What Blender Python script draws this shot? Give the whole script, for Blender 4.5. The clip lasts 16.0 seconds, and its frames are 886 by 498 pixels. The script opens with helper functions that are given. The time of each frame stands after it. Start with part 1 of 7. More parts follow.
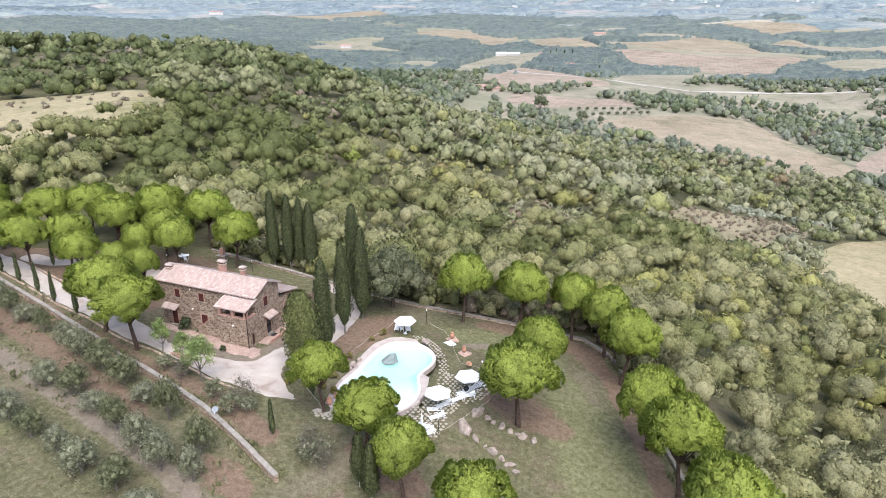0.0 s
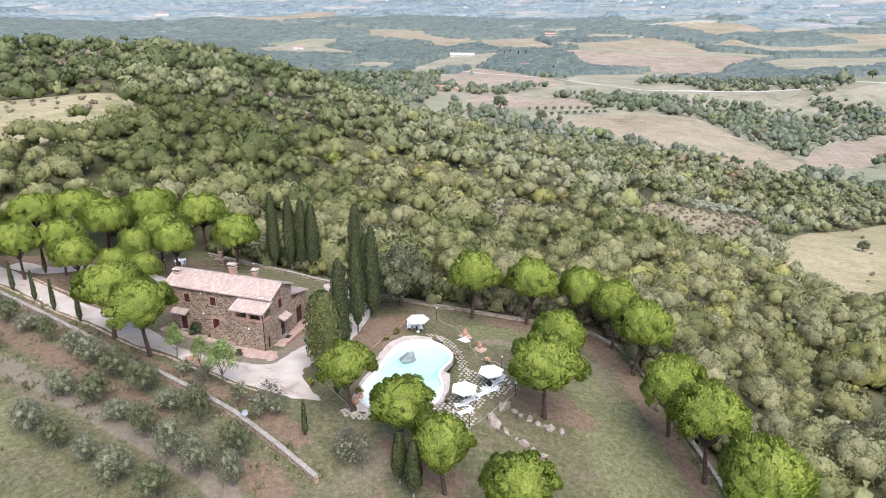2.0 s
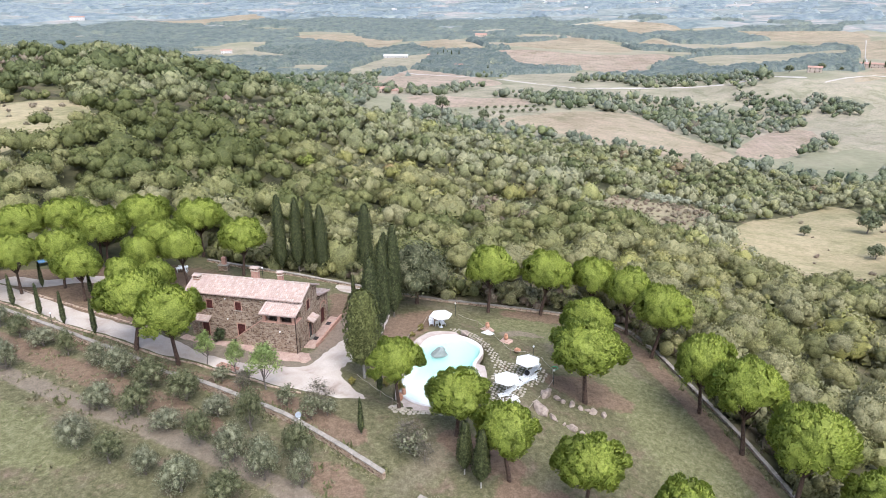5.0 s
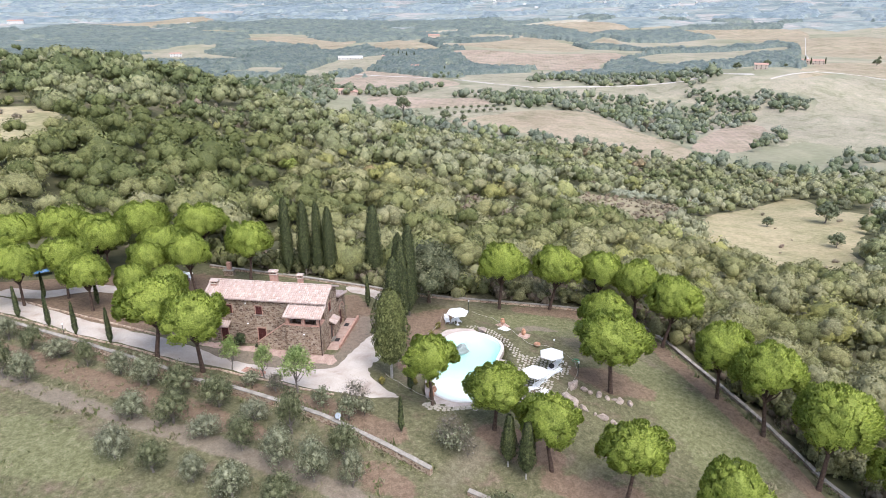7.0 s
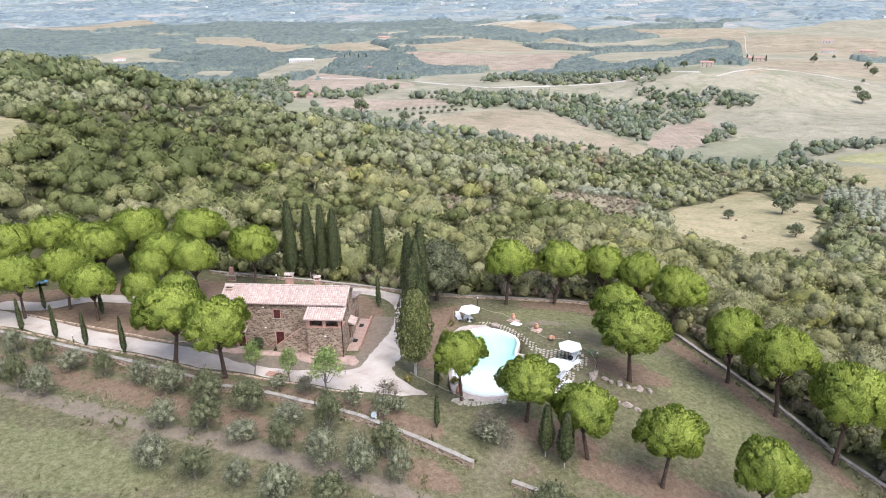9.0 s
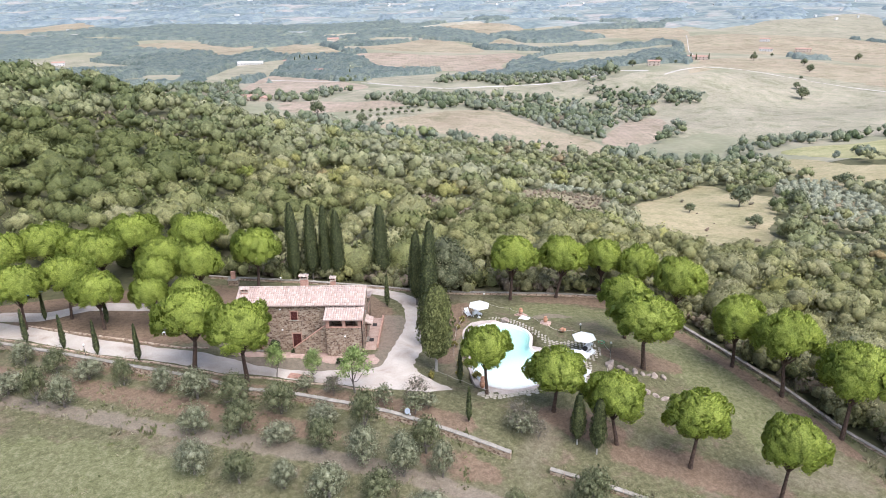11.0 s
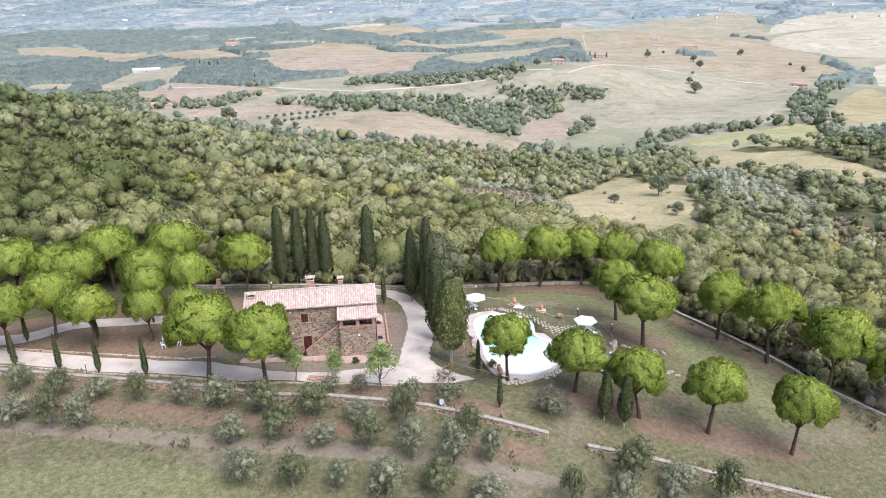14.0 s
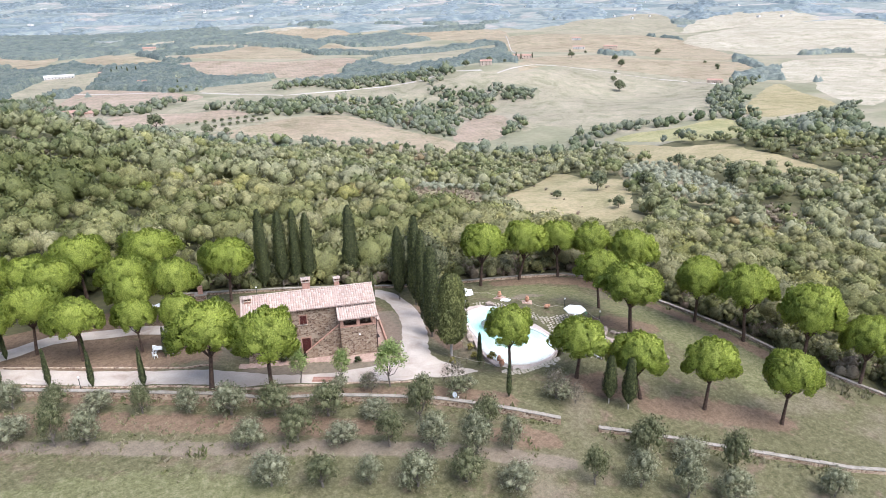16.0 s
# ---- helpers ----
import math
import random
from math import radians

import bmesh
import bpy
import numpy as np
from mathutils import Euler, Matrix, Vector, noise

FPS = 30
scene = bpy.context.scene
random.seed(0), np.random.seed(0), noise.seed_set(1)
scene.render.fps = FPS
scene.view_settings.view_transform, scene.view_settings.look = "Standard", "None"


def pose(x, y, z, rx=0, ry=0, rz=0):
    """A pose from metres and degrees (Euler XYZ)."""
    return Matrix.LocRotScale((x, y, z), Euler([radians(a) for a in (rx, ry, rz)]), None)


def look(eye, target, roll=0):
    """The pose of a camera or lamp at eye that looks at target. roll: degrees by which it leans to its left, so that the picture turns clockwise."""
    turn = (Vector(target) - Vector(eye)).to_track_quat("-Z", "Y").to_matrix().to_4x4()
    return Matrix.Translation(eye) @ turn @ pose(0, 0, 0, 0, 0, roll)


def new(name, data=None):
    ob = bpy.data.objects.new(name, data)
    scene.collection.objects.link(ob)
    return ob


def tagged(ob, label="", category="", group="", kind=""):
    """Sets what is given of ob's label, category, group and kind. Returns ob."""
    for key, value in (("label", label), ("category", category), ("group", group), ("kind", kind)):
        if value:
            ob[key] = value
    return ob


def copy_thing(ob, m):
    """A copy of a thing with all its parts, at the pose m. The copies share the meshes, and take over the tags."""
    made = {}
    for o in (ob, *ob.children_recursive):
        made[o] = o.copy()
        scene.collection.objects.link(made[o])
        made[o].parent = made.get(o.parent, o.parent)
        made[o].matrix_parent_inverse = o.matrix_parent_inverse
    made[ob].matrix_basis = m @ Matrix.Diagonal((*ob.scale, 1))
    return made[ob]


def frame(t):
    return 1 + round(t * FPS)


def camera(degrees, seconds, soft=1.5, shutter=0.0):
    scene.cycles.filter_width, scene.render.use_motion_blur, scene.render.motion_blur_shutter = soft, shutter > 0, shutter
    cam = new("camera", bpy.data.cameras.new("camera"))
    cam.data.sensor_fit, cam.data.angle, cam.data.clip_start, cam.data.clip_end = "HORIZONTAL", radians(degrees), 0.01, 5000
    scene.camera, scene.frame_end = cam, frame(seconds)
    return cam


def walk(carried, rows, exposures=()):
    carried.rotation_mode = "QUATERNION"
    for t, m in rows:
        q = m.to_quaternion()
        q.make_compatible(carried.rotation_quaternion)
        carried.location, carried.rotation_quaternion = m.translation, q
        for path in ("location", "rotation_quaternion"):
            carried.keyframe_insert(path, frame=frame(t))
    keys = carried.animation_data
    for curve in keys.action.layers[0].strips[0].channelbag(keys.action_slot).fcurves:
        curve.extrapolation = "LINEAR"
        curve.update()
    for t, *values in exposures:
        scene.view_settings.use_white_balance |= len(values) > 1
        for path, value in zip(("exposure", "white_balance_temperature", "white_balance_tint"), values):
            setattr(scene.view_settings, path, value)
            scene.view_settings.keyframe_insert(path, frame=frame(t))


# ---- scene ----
cam = camera(65.3, 16.0, soft=0.75)
METRES, EYE, TILT, LEAN, TURN = 66.0, 44.0, -20.8, 0.0, 0.0
ROWS = [
    (0.0, 0.0, 0.0, 0.0, 0.0, 0.0, -0.0),
    (0.5, -0.0287, -0.0022, -0.0014, -0.87, 0.01, 0.36),
    (1.0, -0.0599, -0.0045, -0.0023, -1.85, 0.02, 0.7),
    (1.5, -0.0883, -0.0062, -0.0039, -2.75, 0.03, 1.01),
    (2.0, -0.1195, -0.0073, -0.0052, -3.74, 0.04, 1.33),
    (2.5, -0.1482, -0.0081, -0.0068, -4.64, 0.04, 1.65),
    (3.0, -0.1794, -0.0086, -0.0085, -5.64, 0.03, 1.96),
    (3.5, -0.2084, -0.0083, -0.0097, -6.52, 0.0, 2.3),
    (4.0, -0.2403, -0.0072, -0.0109, -7.42, -0.01, 2.72),
    (6.5, -0.3965, 0.001, -0.0059, -11.79, -0.24, 4.83),
    (7.0, -0.4294, 0.004, -0.0046, -12.78, -0.29, 5.19),
    (7.5, -0.4593, 0.0074, -0.0031, -13.68, -0.35, 5.59),
    (8.0, -0.4913, 0.0114, -0.0015, -14.65, -0.44, 6.06),
    (8.5, -0.5212, 0.0157, 0.0003, -15.62, -0.51, 6.44),
    (9.0, -0.5535, 0.0208, 0.0021, -16.66, -0.59, 6.86),
    (11.5, -0.7068, 0.0521, 0.0138, -21.78, -1.17, 8.88),
    (12.0, -0.7382, 0.0609, 0.0165, -22.95, -1.33, 9.35),
    (12.5, -0.767, 0.0695, 0.0192, -24.08, -1.48, 9.77),
    (13.0, -0.7981, 0.0801, 0.0221, -25.44, -1.68, 10.24),
    (13.5, -0.8267, 0.0908, 0.0251, -26.8, -1.9, 10.77),
    (14.0, -0.8573, 0.103, 0.0282, -28.32, -2.16, 11.32),
    (14.5, -0.8855, 0.1148, 0.0315, -29.73, -2.41, 11.82),
    (15.0, -0.9157, 0.1281, 0.0353, -31.27, -2.67, 12.36),
    (15.5, -0.9431, 0.1409, 0.0391, -32.7, -2.94, 12.85),
    (16.0, -0.9725, 0.1554, 0.0437, -34.27, -3.25, 13.37),
]
walk(cam, [(t, pose(0, 0, EYE, TILT, LEAN, TURN) @ pose(METRES * x, METRES * y, METRES * z, 90 + pitch, roll, yaw)) for t, x, y, z, yaw, pitch, roll in ROWS],
     exposures=[(0.0, 1.1, 5860, 12), (16.0, 1.17, 5860, 12)])

# ---- world and light: a bright, thinly overcast day ----
SUN_ELEVATION, SUN_AZIMUTH = 58.0, 168.0
world = bpy.data.worlds.new("sky")
world.use_nodes = True
scene.world = world
sky = world.node_tree.nodes.new("ShaderNodeTexSky")
sky.sky_type, sky.sun_disc, sky.sun_elevation, sky.sun_rotation = "NISHITA", False, radians(SUN_ELEVATION), radians(SUN_AZIMUTH)
sky.air_density, sky.dust_density, sky.ozone_density = 1.0, 4.0, 1.0
world.node_tree.links.new(sky.outputs[0], world.node_tree.nodes["Background"].inputs["Color"])
world.node_tree.nodes["Background"].inputs["Strength"].default_value = 0.114
sun = new("sun", bpy.data.lights.new("sun", "SUN"))
sun.data.energy, sun.data.angle, sun.data.color = 1.85, radians(60), (1.0, 0.97, 0.93)
sa, se = radians(SUN_AZIMUTH), radians(SUN_ELEVATION)
sun.matrix_world = look(Vector((math.sin(sa) * math.cos(se), math.cos(sa) * math.cos(se), math.sin(se))) * 200, (0, 0, 0))



# ---- the lie of the land ----
# broad hills and hollows of the country round the house: x, y, spread, height
RELIEF = [(-340, 60, 450, 89.8), (308, 372, 140, -29.7), (-124, 340, 80, 30.4), (-16, 96, 45, 6.9), (-88, 204, 45, 10.5), (20, 24, 45, 8.1),
          (388, 276, 80, 18.8), (-304, 96, 45, -25.6), (196, 20, 80, -13.6), (4, -172, 80, -18.7), (68, 532, 80, -18.7), (128, 204, 45, -12.5),
          (-196, 528, 45, 22.8), (-500, 700, 250, -14.2), (388, 660, 80, -17.8), (-88, -12, 45, -8.3), (-232, 312, 45, 13.6), (610, 765, 95, 24.0),
          (-160, 276, 45, -10.5), (644, 596, 80, -16.4), (-380, 404, 80, -12.9), (164, 312, 45, -6.7), (-160, 600, 45, -11.5), (-88, 528, 45, 8.7)]


def ease(v, a, b):
    v = np.clip((v - a) / (b - a), 0, 1)
    return v * v * (3 - 2 * v)


def soft(v, k):
    return k * np.logaddexp(0, v / k)


POOL_Z = -1.45


def site_height(x, y):
    """The garden's terrace, which falls gently to the east and to the olive grove in the south."""
    z = 0.6 - 0.115 * soft(x + 27, 3) - 0.13 * soft(62 - y, 3) + 0.05 * soft(-45 - x, 4)
    z = z + 1.75 * np.exp(-((x - 1) ** 2 + (y - 70) ** 2) / 150)
    flat = 1 - ease(np.hypot((x + 7) / 1.0, (y - 75.5) / 1.0), 8.5, 14)
    z = z * (1 - flat) + (POOL_Z - 0.05) * flat
    flat = 1 - ease(np.maximum(np.abs(x + 31) - 9, np.abs(y - 84) - 7), 0, 5)
    return z * (1 - flat) + 0.05 * flat


def height(x, y):
    x, y = np.asarray(x, float), np.asarray(y, float)
    z = np.full(np.broadcast(x, y).shape, -78.0)
    for cx, cy, s, a in RELIEF:
        z = z + a * np.exp(-((x - cx) ** 2 + (y - cy) ** 2) / (2 * s * s))
    r = np.hypot(x, y)
    far = np.clip((r - 1900) / 2900, 0, 1.2)
    z = z + 112 * far ** 1.25 + 34 * ease(r, 3900, 4800)
    z = z + ease(r, 700, 1500) * (7 * np.sin(x / 190 + 1.3 * np.sin(y / 420)) * np.sin(y / 230 + 0.7) + 5 * np.sin((x + y) / 130))
    edge = np.maximum(np.maximum(-80 - x, x - 25), np.maximum(35 - y, y - 97))
    keep = 1 - ease(edge, 0, 26)
    return z * (1 - keep) + site_height(x, y) * keep


# ---- materials ----
def material(name, rough=0.8, metal=0.0, spec=0.3):
    m = bpy.data.materials.new(name)
    m.use_nodes = True
    n, l = m.node_tree.nodes, m.node_tree.links
    b = n["Principled BSDF"]
    b.inputs["Roughness"].default_value, b.inputs["Metallic"].default_value, b.inputs["Specular IOR Level"].default_value = rough, metal, spec
    return m, n, l, b


def place(n, l):
    return n.new("ShaderNodeNewGeometry").outputs["Position"]


def noise_out(n, l, scale, detail=4.0, rough=0.55, distort=0.0, vector=None):
    t = n.new("ShaderNodeTexNoise")
    t.inputs["Scale"].default_value, t.inputs["Detail"].default_value, t.inputs["Roughness"].default_value, t.inputs["Distortion"].default_value = scale, detail, rough, distort
    l.new(vector if vector is not None else place(n, l), t.inputs["Vector"])
    return t.outputs["Fac"]


def ramp(n, l, fac, stops):
    r = n.new("ShaderNodeValToRGB")
    e = r.color_ramp.elements
    while len(e) < len(stops):
        e.new(0.5)
    for k, (p, c) in zip(e, stops):
        k.position, k.color = p, (*c, 1)
    l.new(fac, r.inputs["Fac"])
    return r.outputs["Color"]


def mix(n, l, fac, a, b, blend="MIX"):
    x = n.new("ShaderNodeMix")
    x.data_type, x.blend_type = "RGBA", blend
    for value, socket in ((fac, x.inputs["Factor"]), (a, x.inputs["A"]), (b, x.inputs["B"])):
        if isinstance(value, (int, float)):
            socket.default_value = value
        elif isinstance(value, tuple):
            socket.default_value = (*value, 1)
        else:
            l.new(value, socket)
    return x.outputs["Result"]


def bump(n, l, b, fac, strength=0.4, depth=0.03):
    x = n.new("ShaderNodeBump")
    x.inputs["Strength"].default_value, x.inputs["Distance"].default_value = strength, depth
    l.new(fac, x.inputs["Height"])
    l.new(x.outputs[0], b.inputs["Normal"])


def speckled(name, dark, light, scale=3.0, fine=30.0, rough=0.85, relief=0.3, depth=0.02, spec=0.25, metal=0.0):
    """A surface of two tones, mottled broadly and grained finely."""
    m, n, l, b = material(name, rough, metal, spec)
    broad = noise_out(n, l, scale)
    grain = noise_out(n, l, fine, 3.0)
    c = ramp(n, l, broad, [(0.3, dark), (0.7, light)])
    c = mix(n, l, 0.55, c, ramp(n, l, grain, [(0.3, (0.55, 0.55, 0.55)), (0.7, (1.35, 1.35, 1.35))]), "MULTIPLY")
    l.new(c, b.inputs["Base Color"])
    if relief:
        bump(n, l, b, grain, relief, depth)
    return m


def foliage(name, dark, mid, light, tint=(0.2, 0.2, 0.2), sheen=0.25, hues=None, grain=2.0):
    """Leaves: every spray has a tone of its own, every tree a tint of its own."""
    m, n, l, b = material(name, 0.6, 0.0, 0.2)
    island = n.new("ShaderNodeNewGeometry").outputs["Random Per Island"]
    leafy = noise_out(n, l, grain, 3.0, 0.7)
    tone = n.new("ShaderNodeMath")
    tone.operation = "MULTIPLY_ADD"
    tone.inputs[1].default_value, tone.inputs[2].default_value = 0.24, -0.12
    l.new(island, tone.inputs[0])
    both = n.new("ShaderNodeMath")
    l.new(leafy, both.inputs[0])
    l.new(tone.outputs[0], both.inputs[1])
    c = ramp(n, l, both.outputs[0], [(0.3, tuple(0.7 * v for v in dark)), (0.41, dark), (0.52, mid), (0.68, light)])
    bump(n, l, b, leafy, 0.4, 0.3 / grain)
    broad = noise_out(n, l, 0.35, 2.0)
    c = mix(n, l, 0.5, c, ramp(n, l, broad, [(0.3, (0.78, 0.8, 0.82)), (0.7, (1.22, 1.2, 1.14))]), "MULTIPLY")
    a = n.new("ShaderNodeAttribute")
    a.attribute_name = "tint"
    if hues:
        c = mix(n, l, 1.0, c, ramp(n, l, a.outputs["Fac"], hues), "MULTIPLY")
    else:
        c = mix(n, l, a.outputs["Fac"], c, tint)
    l.new(c, b.inputs["Base Color"])
    tr = n.new("ShaderNodeBsdfTranslucent")
    l.new(c, tr.inputs["Color"])
    ms = n.new("ShaderNodeMixShader")
    ms.inputs["Fac"].default_value = sheen
    l.new(b.outputs[0], ms.inputs[1])
    l.new(tr.outputs[0], ms.inputs[2])
    l.new(ms.outputs[0], n["Material Output"].inputs["Surface"])
    return m


def field_material(name, dark, light, furrow=0.0, angle=0.0):
    m, n, l, b = material(name, 0.95, 0.0, 0.1)
    p = place(n, l)
    c = ramp(n, l, noise_out(n, l, 0.012, 5.0, 0.6), [(0.3, dark), (0.7, light)])
    c = mix(n, l, 0.75, c, ramp(n, l, noise_out(n, l, 0.05, 6.0, 0.72, 0.6), [(0.34, (0.55, 0.63, 0.5)), (0.46, (0.88, 0.91, 0.84)), (0.56, (1.05, 1.04, 1.03)), (0.68, (1.25, 1.2, 1.22))]), "MULTIPLY")
    c = mix(n, l, 0.6, c, ramp(n, l, noise_out(n, l, 0.5, 5.0, 0.75), [(0.34, (0.62, 0.64, 0.58)), (0.66, (1.25, 1.24, 1.22))]), "MULTIPLY")
    if furrow:
        turn = n.new("ShaderNodeMapping")
        turn.inputs["Rotation"].default_value = (0, 0, radians(angle))
        l.new(p, turn.inputs["Vector"])
        w = n.new("ShaderNodeTexWave")
        w.inputs["Scale"].default_value, w.inputs["Distortion"].default_value, w.inputs["Detail"].default_value = furrow, 2.0, 2.0
        l.new(turn.outputs[0], w.inputs["Vector"])
        c = mix(n, l, 0.1, c, ramp(n, l, w.outputs["Fac"], [(0.2, (0.65, 0.65, 0.65)), (0.8, (1.2, 1.2, 1.2))]), "MULTIPLY")
    l.new(c, b.inputs["Base Color"])
    return m


def ground_material():
    """Thin grass, red-brown earth and dry patches."""
    m, n, l, b = material("thin_grass_and_earth", 0.95, 0.0, 0.1)
    broad = noise_out(n, l, 0.07, 5.0, 0.6, 0.4)
    patch = noise_out(n, l, 0.33, 5.0, 0.65, 0.3)
    fine = noise_out(n, l, 1.7, 8.0, 0.8, 0.2)
    grass = ramp(n, l, fine, [(0.34, (0.058, 0.058, 0.026)), (0.5, (0.112, 0.106, 0.056)), (0.66, (0.182, 0.168, 0.098))])
    earth = ramp(n, l, fine, [(0.3, (0.1, 0.07, 0.05)), (0.7, (0.23, 0.165, 0.125))])
    dry = ramp(n, l, fine, [(0.3, (0.11, 0.09, 0.06)), (0.7, (0.235, 0.2, 0.142))])
    c = mix(n, l, ramp(n, l, patch, [(0.55, (0, 0, 0)), (0.72, (0.8, 0.8, 0.8))]), grass, earth)
    c = mix(n, l, ramp(n, l, broad, [(0.52, (0, 0, 0)), (0.66, (0.8, 0.8, 0.8))]), c, dry)
    lush = ramp(n, l, fine, [(0.34, (0.076, 0.084, 0.034)), (0.5, (0.15, 0.15, 0.072)), (0.66, (0.23, 0.22, 0.124))])
    red = ramp(n, l, fine, [(0.3, (0.115, 0.072, 0.05)), (0.7, (0.245, 0.165, 0.12))])
    dusty = ramp(n, l, fine, [(0.3, (0.15, 0.118, 0.09)), (0.7, (0.255, 0.208, 0.165))])
    worn = noise_out(n, l, 0.55, 6.0, 0.7, 0.4)
    for what, tone in (("grass", lush), ("earth", red), ("dust", dusty)):
        a = n.new("ShaderNodeAttribute")
        a.attribute_name = what
        x = n.new("ShaderNodeMath")
        x.operation = "MULTIPLY_ADD"
        x.inputs[1].default_value = 0.9
        l.new(worn, x.inputs[0])
        l.new(a.outputs["Fac"], x.inputs[2])
        c = mix(n, l, ramp(n, l, x.outputs[0], [(0.84, (0, 0, 0)), (1.05, (0.75, 0.75, 0.75))]), c, tone)
    c = mix(n, l, 0.7, c, ramp(n, l, noise_out(n, l, 7.0, 4.0, 0.75), [(0.32, (0.6, 0.62, 0.6)), (0.5, (1.0, 1.0, 1.0)), (0.68, (1.35, 1.33, 1.3))]), "MULTIPLY")
    l.new(c, b.inputs["Base Color"])
    bump(n, l, b, fine, 0.5, 0.06)
    return m


def woodland_floor():
    m, n, l, b = material("woodland_floor", 0.95, 0.0, 0.1)
    c = ramp(n, l, noise_out(n, l, 0.05, 6.0, 0.65), [(0.3, (0.07, 0.07, 0.035)), (0.55, (0.12, 0.115, 0.06)), (0.75, (0.2, 0.16, 0.11))])
    c = mix(n, l, 0.5, c, ramp(n, l, noise_out(n, l, 0.9, 4.0), [(0.3, (0.55, 0.55, 0.55)), (0.7, (1.3, 1.3, 1.3))]), "MULTIPLY")
    l.new(c, b.inputs["Base Color"])
    return m


def distance_material():
    """The far plain: woods and small pale fields, with bluish haze put into the colours."""
    m, n, l, b = material("hazed_far_plain", 1.0, 0.0, 0.0)
    p = place(n, l)
    flat = n.new("ShaderNodeMapping")
    flat.inputs["Scale"].default_value = (1, 1, 0)
    l.new(p, flat.inputs["Vector"])
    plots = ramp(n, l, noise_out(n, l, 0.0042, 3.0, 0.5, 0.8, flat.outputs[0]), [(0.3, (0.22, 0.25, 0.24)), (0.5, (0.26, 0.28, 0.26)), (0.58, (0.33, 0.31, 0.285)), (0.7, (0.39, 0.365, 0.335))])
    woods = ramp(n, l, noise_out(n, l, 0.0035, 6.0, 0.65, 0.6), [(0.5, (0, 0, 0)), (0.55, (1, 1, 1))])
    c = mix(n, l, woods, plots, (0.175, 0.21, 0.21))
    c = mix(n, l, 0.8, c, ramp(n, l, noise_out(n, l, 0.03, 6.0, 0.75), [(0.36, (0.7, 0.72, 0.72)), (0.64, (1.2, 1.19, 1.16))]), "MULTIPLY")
    l.new(c, b.inputs["Base Color"])
    return m


def country_material():
    """Open farmland between the woods: small plots of grazed grass, stubble and tilled earth."""
    m, n, l, b = material("farmland", 0.95, 0.0, 0.1)
    flat = n.new("ShaderNodeMapping")
    flat.inputs["Scale"].default_value = (1, 1, 0)
    l.new(place(n, l), flat.inputs["Vector"])
    plots = noise_out(n, l, 0.008, 3.0, 0.5, 0.8, flat.outputs[0])
    c = ramp(n, l, plots, [(0.3, (0.19, 0.19, 0.12)), (0.45, (0.24, 0.23, 0.155)), (0.55, (0.285, 0.26, 0.185)), (0.7, (0.32, 0.28, 0.215))])
    c = mix(n, l, 0.5, c, ramp(n, l, noise_out(n, l, 0.02, 5.0, 0.65), [(0.3, (0.72, 0.74, 0.72)), (0.7, (1.22, 1.2, 1.18))]), "MULTIPLY")
    c = mix(n, l, 0.4, c, ramp(n, l, noise_out(n, l, 0.2, 4.0), [(0.3, (0.75, 0.75, 0.75)), (0.7, (1.2, 1.2, 1.2))]), "MULTIPLY")
    l.new(c, b.inputs["Base Color"])
    return m


def gravel_material():
    m, n, l, b = material("pale_gravel", 0.95, 0.0, 0.15)
    fine = noise_out(n, l, 9.0, 4.0, 0.7)
    c = ramp(n, l, noise_out(n, l, 0.35, 5.0, 0.6, 0.5), [(0.28, (0.3, 0.24, 0.195)), (0.42, (0.42, 0.36, 0.305)), (0.7, (0.52, 0.465, 0.405))])
    c = mix(n, l, 0.5, c, ramp(n, l, fine, [(0.3, (0.7, 0.7, 0.7)), (0.7, (1.2, 1.2, 1.2))]), "MULTIPLY")
    l.new(c, b.inputs["Base Color"])
    bump(n, l, b, fine, 0.4, 0.04)
    return m


